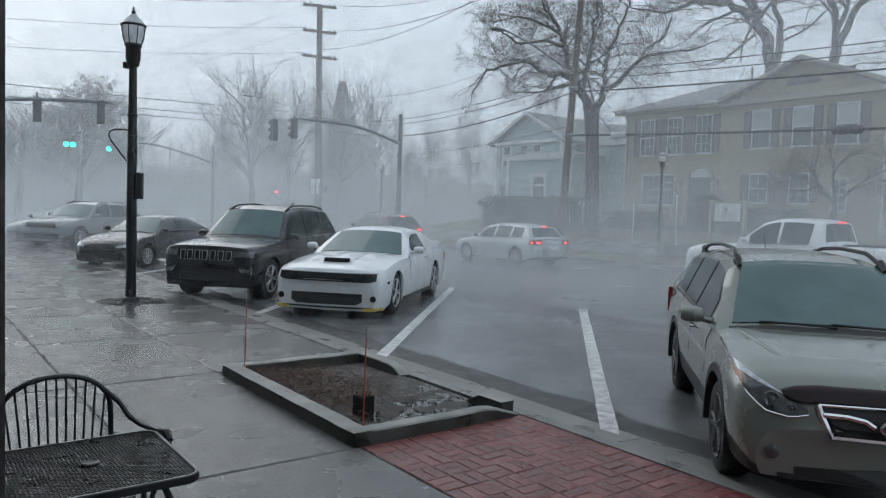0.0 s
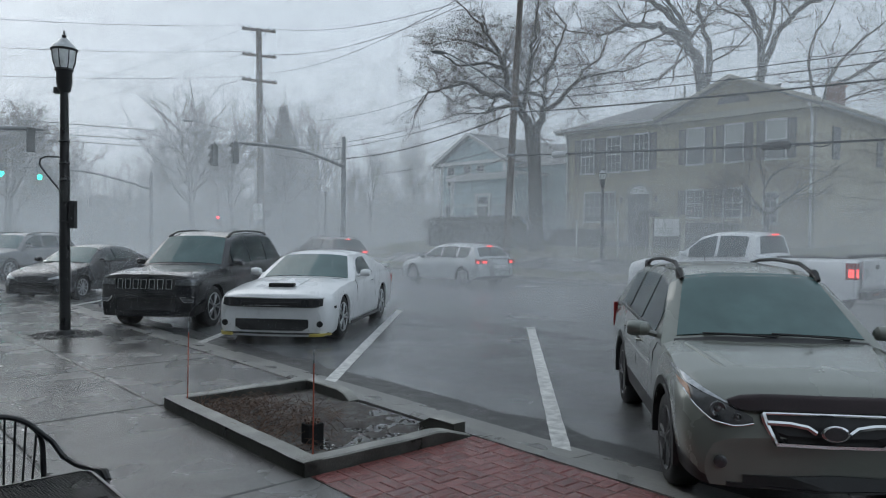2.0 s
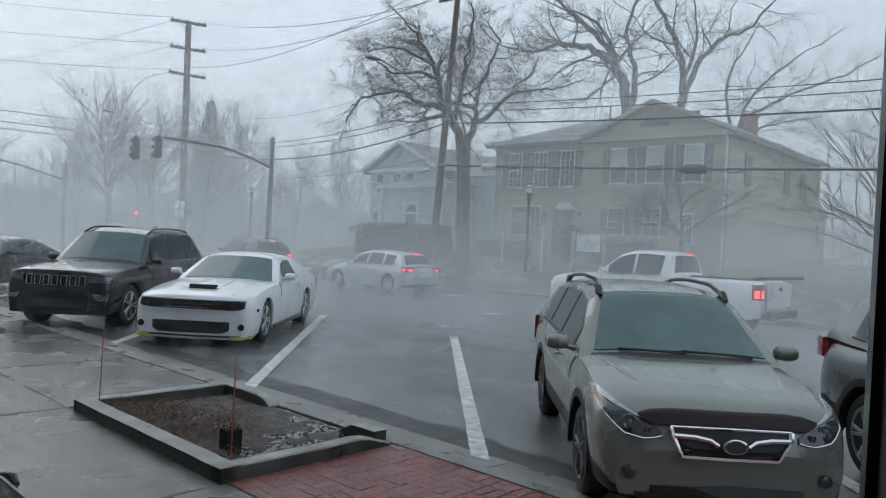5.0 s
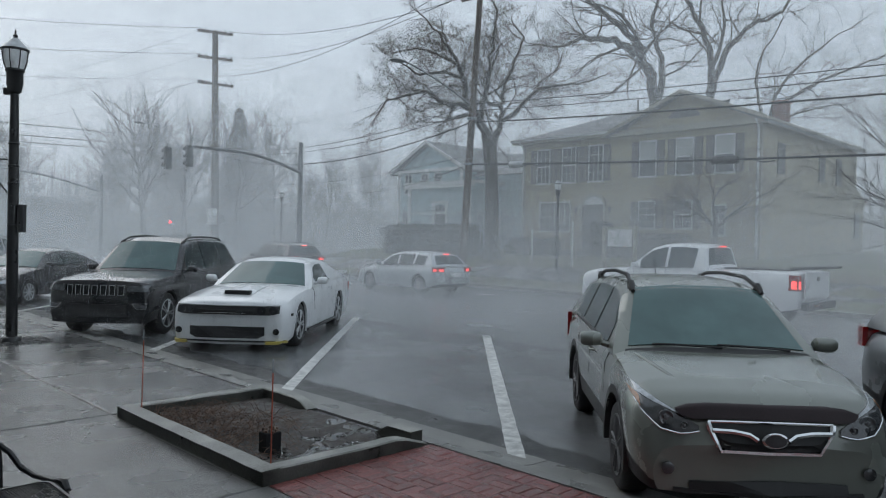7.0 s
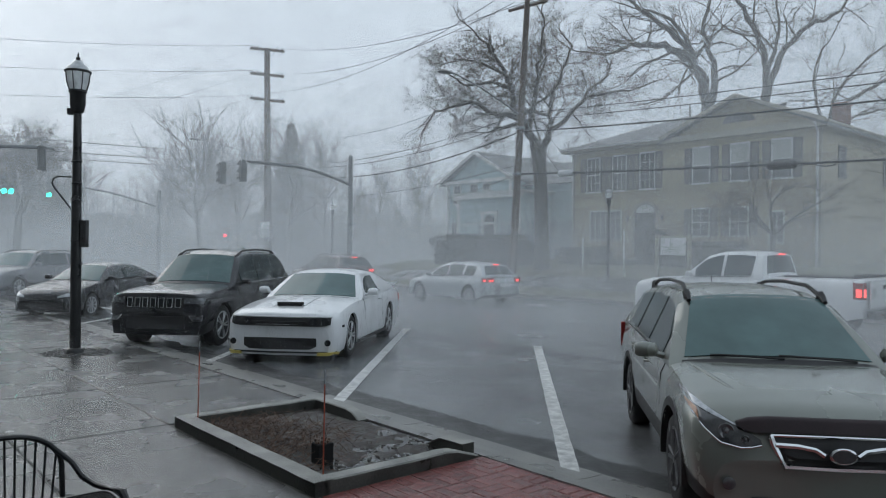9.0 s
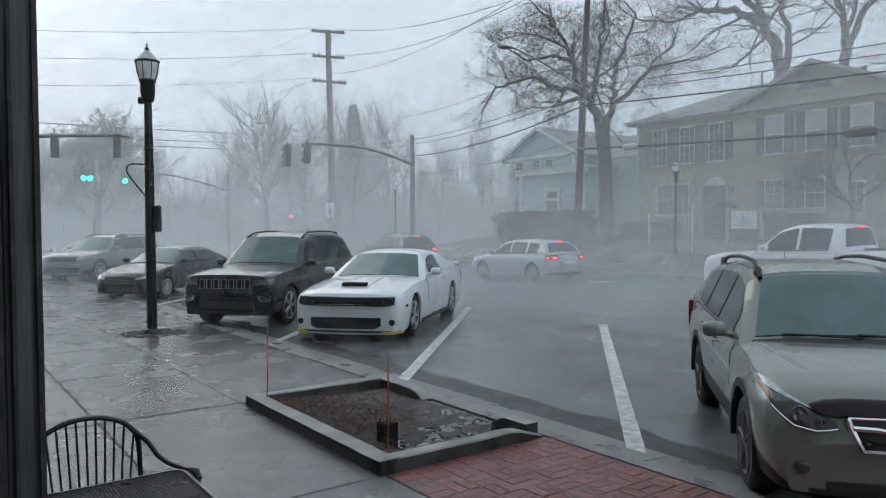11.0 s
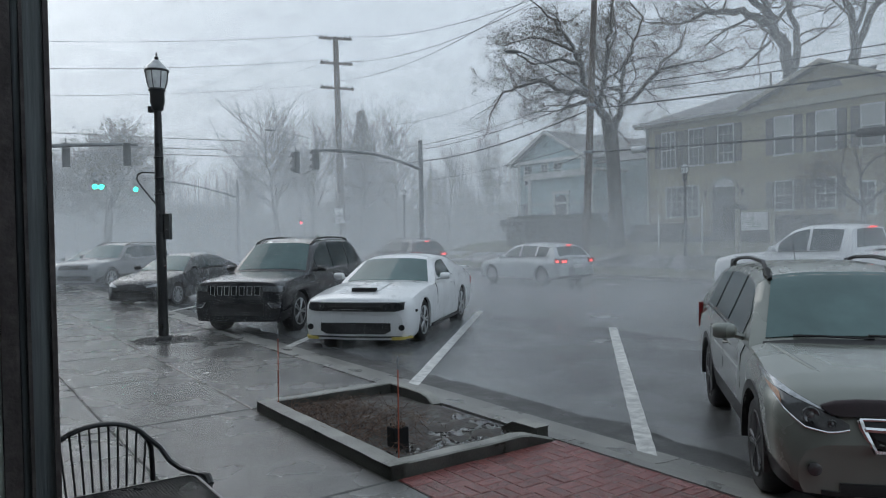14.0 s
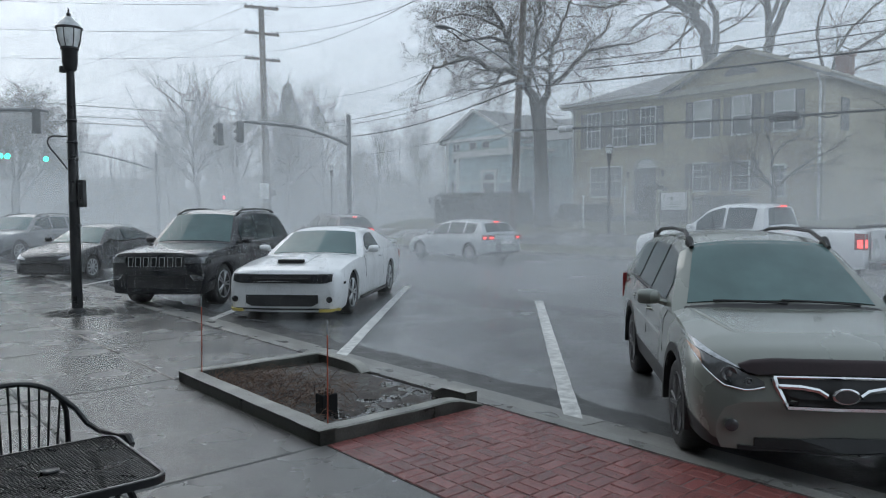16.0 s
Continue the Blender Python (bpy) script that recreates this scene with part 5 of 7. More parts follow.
part("chimney", Shape().box(35.4, 12.8, 7.3, 36.0, 13.4, 8.75).box(35.34, 12.74, 8.65, 36.06, 13.46, 8.78), BRICK_RED, tan_house)
part("roof_vent", Shape().tube([(35.6, 20.7, 8.7), (35.6, 20.7, 9.75)], 0.06, 8), SHUTTER, tan_house)
for u in (23.8, 22.15, 20.5):
    house_window(tan_house, u, 5.0, 6.75, 0.78, N0, shutters=True, blind=False)
for u in (17.6, 15.72, 13.85):
    house_window(tan_house, u, 5.1, 6.72, 0.80, N0, muntins=False)
for u in (17.6, 15.75):
    house_window(tan_house, u, 2.62, 3.85, 0.80, N0, cols=2, blind=False)
house_window(tan_house, 14.05, 2.32, 3.6, 0.55, N0, cols=2, blind=False, shutters=False)
house_window(tan_house, 23.0, 2.45, 3.92, 1.9, N0, cols=6, blind=False, shutters=False)
dr = new("door")
dr.parent, dr.matrix_basis = tan_house, pose(N0, 20.6, 1.45)
s = Shape()
arc = [(0.62 * math.cos(a), 2.30 + 0.50 * math.sin(a)) for a in np.linspace(0, math.pi, 15)]
s.prism([(0.62, 0.0)] + arc + [(-0.62, 0.0)], "x", -0.04, 0.04)
part("leaf", s, DOOR_DARK, dr, "dark panelled door")
s = Shape()
s.prism([(0.74, 2.30)] + [(0.74 * math.cos(a), 2.30 + 0.62 * math.sin(a)) for a in np.linspace(0, math.pi, 15)] + [(-0.62, 2.30)] + [(0.62 * math.cos(a), 2.30 + 0.50 * math.sin(a)) for a in np.linspace(math.pi, 0, 15)], "x", -0.10, 0.04)
s.box(-0.09, -0.76, 0, 0.04, -0.62, 2.3).box(-0.09, 0.62, 0, 0.04, 0.76, 2.3)
part("frame", s, TRIM_TAN, dr)
s = Shape()
s.prism([(0.56 * math.cos(a), 2.34 + 0.42 * math.sin(a)) for a in np.linspace(0, math.pi, 13)], "x", -0.05, 0.0)
part("fanlight", s, TRIM_WHITE, dr)
s = Shape().box(-0.055, -0.25, 1.0, -0.03, 0.25, 2.05)
part("pane", s, WINDOW_GLASS, dr)
part("step", Shape().box(-1.3, -1.1, -0.45, 0, 1.1, -0.02).box(-1.7, -1.1, -0.45, -1.3, 1.1, -0.20), CONCRETE, dr)
for sd in (-1, 1):
    part("wall_lantern", Shape().tube([(-0.12, sd * 1.0, 1.9), (-0.12, sd * 1.0, 2.2)], [0.05, 0.09], 6), DARK_POST, dr)
# side windows of the gabled wing
for n, z in ((33.6, 5.1), (39.0, 5.1), (41.6, 5.1), (44.9, 2.4)):
    s = Shape().box(n - 0.4, 12.24, z, n + 0.4, 12.33, z + 1.4)
    part("side_window", s, SHUTTER, tan_house)

blue_house = thing("house", STREET, "two-storey blue-grey clapboard house with white corner boards", "house", group="houses across the street")
M0 = 32.6
s = Shape()
s.box(M0, 31.0, BASE - 0.5, 42.0, 37.0, 6.45)
s.prism([(31.0, 6.45), (37.0, 6.45), (34.0, 8.1)], "x", M0, 41.9)
s.box(M0 + 1.2, 25.9, BASE - 0.5, 40.0, 31.0, 5.9)
part("wall", s, SIDING_BLUE, blue_house)
s = Shape()
clapboards(s, M0, 31.1, 36.9, BASE, 6.3, 0.16)
clapboards(s, 31.0, 28.95, 34.05, BASE, 4.9, 0.16)
part("siding", s, SIDING_BLUE, blue_house)["kind"] = "stuff"
s = Shape().box(31.0, 28.8, BASE - 0.5, M0 + 1.3, 34.2, 5.25)
part("front_wing", s, SIDING_BLUE, blue_house)
part("roof", gable_roof(31.0, 37.0, M0, 42.0, 6.5, 8.25, 0.36), SHINGLE, blue_house)
s = Shape()
ed = [(M0 + 0.9, 25.5, 5.9), (M0 + 0.9, 31.2, 5.9), (40.3, 31.2, 5.9), (40.3, 25.5, 5.9)]
s.add(ed + [(37.0, 27.2, 7.5), (37.0, 33.0, 7.7)], [(0, 1, 5, 4), (3, 4, 5, 2), (0, 4, 3), (0, 3, 2, 1)])
part("side_roof", s, SHINGLE, blue_house)
part("cornice", Shape().box(30.75, 28.55, 5.0, 31.02, 34.45, 5.34).box(30.75, 28.55, 5.27, 34.0, 34.45, 5.40), TRIM_WHITE, blue_house)
for u in (28.9, 34.1):
    part("pilaster", Shape().box(30.94, u - 0.15, BASE, 31.0, u + 0.15, 5.0), TRIM_WHITE, blue_house)
for u in (31.1, 36.9):
    part("corner_board", Shape().box(M0 - 0.05, u - 0.12, BASE, M0, u + 0.12, 6.3), TRIM_WHITE, blue_house)
for sd in (-1, 1):
    part("rake_board", Shape().prism([(34.0, 8.05), (34.0, 8.25), (34.0 + sd * 3.45, 6.42), (34.0 + sd * 3.45, 6.22)], "x", M0 - 0.5, M0 - 0.42), TRIM_WHITE, blue_house)
part("gable_cornice", Shape().box(M0 - 0.3, 30.6, 6.22, M0 + 0.02, 37.4, 6.42), TRIM_WHITE, blue_house)
house_window(blue_house, 36.0, 4.9, 6.1, 0.62, M0, cols=2, shutters=False, blind=False)
house_window(blue_house, 34.4, 5.3, 6.1, 0.6, M0, cols=2, shutters=False, blind=False)
house_window(blue_house, 33.2, 5.3, 6.1, 0.6, M0, cols=2, shutters=False, blind=False)
house_window(blue_house, 35.1, 1.9, 3.6, 0.62, M0, cols=2, shutters=False, blind=False)
house_window(blue_house, 36.2, 1.9, 3.6, 0.62, M0, cols=2, shutters=False, blind=False)
dr = new("door")
dr.parent, dr.matrix_basis = blue_house, pose(31.0, 31.3, 1.3)
part("leaf", Shape().box(-0.03, -0.48, 0, 0.03, 0.48, 2.1), DOOR_DARK, dr)
s = Shape()
s.box(-0.10, -0.66, 0, 0.03, -0.48, 2.75).box(-0.10, 0.48, 0, 0.03, 0.66, 2.75).box(-0.12, -0.66, 2.1, 0.03, 0.66, 2.24).box(-0.12, -0.72, 2.72, 0.03, 0.72, 2.9)
part("frame", s, TRIM_WHITE, dr)
part("fanlight", Shape().prism([(0.44 * math.cos(a), 2.26 + 0.40 * math.sin(a)) for a in np.linspace(0, math.pi, 13)], "x", -0.05, 0.0), WINDOW_GLASS, dr)
part("panel_strip", Shape().box(30.96, 28.95, 2.6, 31.0, 34.0, 2.75).box(30.96, 29.0, 3.4, 31.0, 30.4, 3.5).box(30.96, 32.2, 3.4, 31.0, 34.0, 3.5), TRIM_WHITE, blue_house)


# hedges
def hedge(n, u0, u1, h, depth, count, label):
    rng = random.Random(int(u0 * 7))
    root = thing("hedge", STREET, label, "hedge", group="hedges before the houses")
    core = Shape()
    rows = []
    z0 = lawn_height(n) - 0.1
    for u in np.linspace(u0 + 0.1, u1 - 0.1, 24):
        k = min(1, (u - u0) / 0.4, (u1 - u) / 0.4)
        top = z0 + 0.1 + h * (0.82 + 0.12 * k) + 0.08 * noise.noise(Vector((u * 1.5, n, 0)))
        rows.append([(n - depth * 0.45, u, z0), (n - depth * 0.45, u, top - 0.15), (n - depth * 0.2, u, top), (n + depth * 0.2, u, top), (n + depth * 0.45, u, top - 0.15), (n + depth * 0.45, u, z0)])
    core.grid(rows)
    core.add(rows[0], [tuple(range(6))])
    core.add(rows[-1], [tuple(range(6))])
    part("core", core, HEDGE, root)
    lv = Shape()
    for i in range(count):
        u, v = rng.uniform(u0, u1), rng.random()
        k = min(1, (u - u0) / 0.4 + 0.3, (u1 - u) / 0.4 + 0.3)
        if v < 0.5:
            p = Vector((n - depth * 0.5, u, z0 + 0.1 + rng.random() * h * k))
        else:
            p = Vector((n + rng.uniform(-0.5, 0.5) * depth, u, z0 + 0.1 + h * (0.86 + 0.12 * k)))
        p += Vector((rng.gauss(0, 0.05), 0, rng.gauss(0, 0.05)))
        a, b = Vector((rng.gauss(0, 1), rng.gauss(0, 1), rng.gauss(0, 1))).normalized() * 0.07, Vector((rng.gauss(0, 1), rng.gauss(0, 1), rng.gauss(0, 1))).normalized() * 0.05
        lv.add([p - a, p + b, p + a, p - b], [(0, 1, 2, 3)])
    ob = part("leaves", lv, HEDGE, root)
    ob["kind"] = "stuff"


hedge(28.0, 25.6, 32.2, 1.55, 1.5, 3000, "dark clipped hedge before the blue-grey house")
hedge(29.6, 14.6, 18.6, 1.05, 1.0, 1600, "dark clipped hedge before the tan house")
hedge(29.8, 21.6, 24.8, 0.75, 0.9, 1200, "low dark hedge beside the house door")
hedge(30.2, 18.9, 19.8, 1.6, 0.9, 800, "dark rounded shrub beside the house door")

# board sign on two posts
sign = thing("sign", street(26.0, 15.8, lawn_height(26.0)), "white board sign between two wooden posts on the lawn", "sign")
part("board", Shape().box(-0.03, -0.55, 0.92, 0.03, 0.55, 1.62), SIGN_WHITE, sign, bevel=0.006)
for sd in (-1, 1):
    part("post", Shape().box(-0.06, sd * 0.72 - 0.07, -0.1, 0.06, sd * 0.72 + 0.07, 1.75), TRIM_TAN, sign, bevel=0.01)
part("crosspiece", Shape().box(-0.02, -0.66, 1.64, 0.02, 0.66, 1.70), TRIM_TAN, sign)
part("emblem", Shape().lathe([(0.07, 0), (0.07, 0.01)], 16, (-0.034, 0.05, 1.38), turn=pose(0, 0, 0, 0, -90, 0).to_3x3()), SIGN_MARK, sign)
for z, w in ((1.22, 0.34), (1.13, 0.26), (1.04, 0.30)):
    part("print_bar", Shape().box(-0.036, -w, z, -0.032, w, z + 0.03), SIGN_MARK, sign)
for n, u, h in ((25.9, 18.05, 1.9), (26.5, 20.7, 1.5)):
    st = thing("yard_stake", street(n, u, lawn_height(n) - 0.05), "thin pale post standing on the lawn", "post", group="yard posts")
    part("post", Shape().tube([(0, 0, 0), (0, 0, h)], 0.035, 8), TRIM_WHITE, st)
    part("cap", Shape().lathe([(0.05, h), (0.06, h + 0.05), (0.02, h + 0.1)], 8), TRIM_WHITE, st)

# ---- lamps, poles, signals and wires ----
def lantern_lamp(m, h, scale=1.0, label="black street lamp with a frosted lantern on a pavement", base_plate=True):
    """A lantern on a slender post; h is the height of its finial."""
    lamp = thing("street_lamp", m, label, "street lamp", group="lantern street lamps")
    k = scale
    t = h - 1.05 * k
    post = Shape()
    post.lathe([(0.088 * k, 0), (0.086 * k, t * 0.33), (0.080 * k, t * 0.62), (0.068 * k, t * 0.9), (0.062 * k, t)], 14)
    part("post", post, DARK_POST, lamp, smooth=True)
    for f in (0.47, 0.64, 0.71, 0.80):
        part("band", Shape().lathe([(0.085 * k, t * f - 0.02), (0.096 * k, t * f), (0.085 * k, t * f + 0.02)], 14), DARK_POST, lamp, smooth=True)
    part("collar", Shape().lathe([(0.062 * k, t), (0.10 * k, t + 0.03 * k), (0.115 * k, t + 0.12 * k), (0.125 * k, t + 0.15 * k), (0.122 * k, t + 0.34 * k), (0.15 * k, t + 0.37 * k), (0.14 * k, t + 0.40 * k)], 18), DARK_POST, lamp, smooth=50)
    part("glass", Shape().lathe([(0.135 * k, t + 0.40 * k), (0.175 * k, t + 0.52 * k), (0.195 * k, t + 0.68 * k), (0.195 * k, t + 0.70 * k)], 16), LAMP_GLASS, lamp, "frosted lantern glass", smooth=True)
    for i in range(8):
        a = math.pi / 4 * i
        part("rib", Shape().tube([(r * k * math.cos(a), r * k * math.sin(a), t + z * k) for r, z in ((0.142, 0.40), (0.183, 0.52), (0.203, 0.69))], 0.008 * k, 5), DARK_POST, lamp)
    part("ring", Shape().lathe([(0.19 * k, t + 0.69 * k), (0.215 * k, t + 0.70 * k), (0.215 * k, t + 0.725 * k), (0.19 * k, t + 0.74 * k)], 18), DARK_POST, lamp, smooth=50)
    part("cap", Shape().lathe([(0.20 * k, t + 0.735 * k), (0.165 * k, t + 0.78 * k), (0.155 * k, t + 0.80 * k), (0.10 * k, t + 0.84 * k), (0.085 * k, t + 0.87 * k), (0.05 * k, t + 0.90 * k)], 18), LANTERN_CAP, lamp, "pale metal lantern cap", smooth=True)
    part("finial", Shape().lathe([(0.05 * k, t + 0.90 * k), (0.03 * k, t + 0.92 * k), (0.042 * k, t + 0.95 * k), (0.012 * k, t + 0.98 * k), (0.016 * k, t + 1.01 * k), (0.003 * k, t + 1.05 * k)], 12), DARK_POST, lamp, smooth=True)
    if base_plate:
        part("base", Shape().lathe([(0.15 * k, 0), (0.14 * k, 0.05), (0.095 * k, 0.09)], 16), DARK_POST, lamp, smooth=50)
    return lamp, t


lamp, t = lantern_lamp(pose(-5.55, 12.55, 0.0, 0, 0, 0), 5.12)
s = Shape()
s.tube([(-0.07, 0, 2.99), (-0.30, -0.02, 3.00), (-0.38, -0.02, 2.96), (-0.40, -0.02, 2.88), (-0.36, -0.02, 2.80), (-0.07, 0, 2.42)], 0.014, 7)
part("bracket", s, DARK_POST, lamp, "bent black banner bracket", smooth=True)
part("control_box", Shape().box(0.10, -0.09, 1.80, 0.19, 0.05, 2.26), DARK_POST, lamp, bevel=0.01)
for z in (1.90, 2.14):
    part("box_strap", Shape().box(0.0, -0.03, z, 0.11, 0.0, z + 0.03), DARK_POST, lamp)
part("sensor_box", Shape().box(-0.16, -0.05, 4.05, -0.05, 0.05, 4.16), DARK_POST, lamp, bevel=0.01)
s = Shape()
prng = random.Random(5)
for i in range(260):
    a, r = prng.uniform(0, 6.28), 0.58 * math.sqrt(prng.random())
    w = prng.uniform(0.012, 0.035)
    s.lathe([(w, 0), (w * 0.9, prng.uniform(0.006, 0.014)), (w * 0.3, 0.016)], 6, (r * math.cos(a), r * math.sin(a), 0.001))
stones = part("gravel_ring", s, ASPHALT_ROUGH, at=pose(-5.50, 12.55, 0.0))
tagged(stones, "ring of dark wet gravel round the lamp foot", "gravel", kind="stuff")
lantern_lamp(street(25.5, 18.57, 0.70), 3.92, 0.80, label="black lantern street lamp standing on the lawn")
lantern_lamp(street(26.0, 41.1, 0.2), 4.75, 0.85, label="black lantern street lamp at the far corner")


def signal_head(parent, p, face, lit=None, scale=1.0, twin=False):
    """Three lamp sections; face: unit vector that the lenses look along."""
    h = new("signal_head")
    h.parent = parent
    h.matrix_basis = Matrix.Translation(p) @ Vector(face).to_track_quat("X", "Z").to_matrix().to_4x4() @ Matrix.Scale(scale, 4)
    part("housing", Shape().box(-0.1, -0.17, -0.53, 0.1, 0.17, 0.53), SIGNAL_BODY, h, bevel=0.02)
    for i, z in enumerate((0.35, 0.0, -0.35)):
        on = lit == i
        part("lens", Shape().lathe([(0.14, 0), (0.13, 0.03), (0.05, 0.05)], 16, (0.10, 0, z), turn=pose(0, 0, 0, 0, 90, 0).to_3x3()), (RED_LIT, AMBER, GREEN_LIT)[i] if on else MATT_DARK, h, ("lit red lens", "", "lit green lens")[i] if on else "")
        vis = Shape()
        vis.grid([[(x, 0.155 * math.cos(a), z + 0.155 * math.sin(a)) for a in np.linspace(-0.4, math.pi + 0.4, 10)] for x in (0.1, 0.30)])
        part("visor", vis, SIGNAL_BODY, h)
    part("hanger", Shape().tube([(0, 0, 0.53), (0, 0, 0.75)], 0.03, 6), STEEL, h)
    if twin:
        part("turn_housing", Shape().box(-0.1, 0.175, -0.53, 0.1, 0.52, 0.18), SIGNAL_BODY, h, bevel=0.02)
        for z, on in ((0.0, False), (-0.35, True)):
            part("turn_lens", Shape().lathe([(0.15, 0), (0.14, 0.03), (0.05, 0.05)], 16, (0.10, 0.35, z), turn=pose(0, 0, 0, 0, 90, 0).to_3x3()), GREEN_LIT if on else MATT_DARK, h, "lit green lens" if on else "")
    return h


def ahead(dx, dy, dz, s):
    """A place s metres away along a level bearing from the shop window."""
    return Vector((0.036 + dx * s, -0.11 + dy * s, 1.82 + dz * s))


# mast arm over the near street at the far corner
def mast(base, top_z, arm, heads, label, r=0.15):
    root = thing("signal_mast", Matrix.Translation(base), label, "traffic signal", group="signal masts")
    b = Vector(base)
    part("pole", Shape().tube([(0, 0, 0), (0, 0, top_z - b.z)], [r, r * 0.72], 12), STEEL, root, smooth=True)
    part("pole_cap", Shape().lathe([(r * 0.8, top_z - b.z), (r * 0.6, top_z - b.z + 0.08), (0.02, top_z - b.z + 0.12)], 12), STEEL, root)
    part("arm", Shape().tube([Vector(p) - b for p in arm], [0.10] + [0.085] * (len(arm) - 2) + [0.05], 9), STEEL, root, smooth=True)
    part("foot", Shape().lathe([(r * 1.9, 0), (r * 1.9, 0.06), (r * 1.2, 0.1)], 12), STEEL, root)
    for i, (p, face, lit) in enumerate(heads):
        signal_head(root, Vector(p) - b, face, lit, 1.0 if lit is None else 1.25, lit is not None and i == 0)
    return root


def curve_between(a, b, rise, n=9):
    a, b = Vector(a), Vector(b)
    return [a.lerp(b, i / n) + Vector((0, 0, rise * math.sin(math.pi / 2 * min(1, 1.6 * i / n)))) for i in range(n + 1)]


pb = ahead(-0.0740, 0.9972, 0, 41.6)
tip = ahead(-0.2100, 0.9777, 0.1130, 37.0)
arm = curve_between(Vector((pb.x, pb.y, 5.45)), Vector((tip.x, tip.y, 5.35)), 0.75)
back = (0.3, 0.95, 0)
mast((pb.x, pb.y, 0.0), 7.05, arm,
     [(ahead(-0.2404, 0.9707, 0.0981, 37.4), (-0.75, 0.66, 0), None), (ahead(-0.2151, 0.9766, 0.1021, 37.8), (-0.75, 0.66, 0), None)], "grey steel signal mast with a curved arm at the corner", 0.17)
pb = ahead(-0.3145, 0.9492, 0, 60)
arm = curve_between(Vector((pb.x, pb.y, 4.9)), Vector(ahead(-0.478, 0.878, 0.0, 62)) + Vector((0, 0, 3.1)), 1.4)
mast((pb.x, pb.y, 0.0), 6.1, arm, [(ahead(-0.4719, 0.8816, 0.0715, 60), (0.47, -0.88, 0), 2), (ahead(-0.4300, 0.9028, 0.0690, 60), (0.43, -0.9, 0), 2)], "distant signal mast with lit green signals over the road", 0.17)
pb = ahead(-0.60, 0.80, 0, 36)
arm = curve_between(Vector((pb.x, pb.y, 5.2)), Vector(ahead(-0.4260, 0.9047, 0.1075, 36.5)), 0.45)
arm[-1].z = arm[-2].z
mast((pb.x, pb.y, 0.0), 7.0, arm, [(ahead(-0.4986, 0.8668, 0.1031, 36.3), (-0.5, 0.86, 0), None), (ahead(-0.4378, 0.8991, 0.1056, 36.4), (-0.45, 0.9, 0), None)], "grey signal mast whose arm carries two signals seen from behind", 0.17)
pp = ahead(-0.2356, 0.9718, 0, 58)
ped = thing("signal_post", Matrix.Translation((pp.x, pp.y, 0)), "short signal post with a lit red lamp", "traffic signal")
part("post", Shape().tube([(0, 0, 0), (0, 0, 2.4)], 0.05, 8), STEEL, ped)
part("housing", Shape().box(-0.15, -0.12, 2.35, 0.15, 0.12, 2.95), SIGNAL_BODY, ped)
part("lens", Shape().lathe([(0.11, 0), (0.10, 0.03), (0.03, 0.04)], 14, (0, -0.12, 2.78), turn=pose(0, 0, 0, 90, 0, 0).to_3x3()), RED_LIT, ped, "lit red lens")


def cobra_arm(root, a, b, name="lamp_arm"):
    a, b = Vector(a), Vector(b)
    pts = [a.lerp(b, t) + Vector((0, 0, 0.5 * math.sin(t * math.pi / 2) - 0.5 * t)) for t in np.linspace(0, 1, 8)]
    part(name, Shape().tube(pts, 0.035, 7), STEEL, root, smooth=True)
    d = (b - a)
    d.z = 0
    d.normalize()
    q = Vector((-d.y, d.x, 0))
    s = Shape()
    rows = []
    for t, w, h in ((0, 0.04, 0.04), (0.15, 0.09, 0.07), (0.35, 0.16, 0.10), (0.58, 0.15, 0.08), (0.72, 0.05, 0.03)):
        rows.append([b + d * t + q * (w * math.cos(k)) + Vector((0, 0, h * math.sin(k))) for k in np.linspace(0, 2 * math.pi, 11)[:-1]])
    s.grid(rows, closed=True)
    s.add(rows[0], [tuple(range(10))])
    s.add(rows[-1], [tuple(range(10))])
    part("lamp_head", s, STEEL, root, "grey cobra lamp head", smooth=True)


# utility pole with three crossarms
ub = ahead(-0.1815, 0.9834, 0, 55)
ut = ahead(-0.1858, 0.9826, 0.268, 55)
upole = thing("utility_pole", Matrix.Translation((ub.x, ub.y, 0)), "tall wooden utility pole with three crossarms", "utility pole", group="utility poles")
U0 = Vector((ub.x, ub.y, 0))
part("pole", Shape().tube([(0, 0, -0.1), Vector((ut.x, ut.y, ut.z)) - U0], [0.29, 0.20], 10), WOOD_POLE, upole, smooth=True)
arm_dir = Vector((0.95, -0.25, -0.14)).normalized()
arm_tops = []
for z, l in ((16.45, 1.32), (14.6, 1.32), (12.75, 1.36)):
    c = Vector((ut.x, ut.y, z)) - U0
    c.x *= z / ut.z
    c.y *= z / ut.z
    part("crossarm", Shape().tube([c - arm_dir * l, c + arm_dir * l], 0.125, 4), WOOD_POLE, upole)
    for f in (-0.9, -0.55, 0.6, 0.9):
        part("insulator", Shape().lathe([(0.03, 0), (0.06, 0.08), (0.04, 0.16), (0.055, 0.2)], 7, c + arm_dir * l * f + Vector((0, 0, 0.06))), STEEL, upole)
    for sd in (-1, 1):
        part("brace", Shape().tube([c + arm_dir * sd * 0.75, c + Vector((0, 0, -0.75))], 0.025, 4), STEEL, upole)
    arm_tops.append((U0 + c, arm_dir * l))
c = Vector((0, 0, 8.3))
cobra_arm(upole, c, ahead(-0.2679, 0.9634, 0.1413, 53.5) - U0)
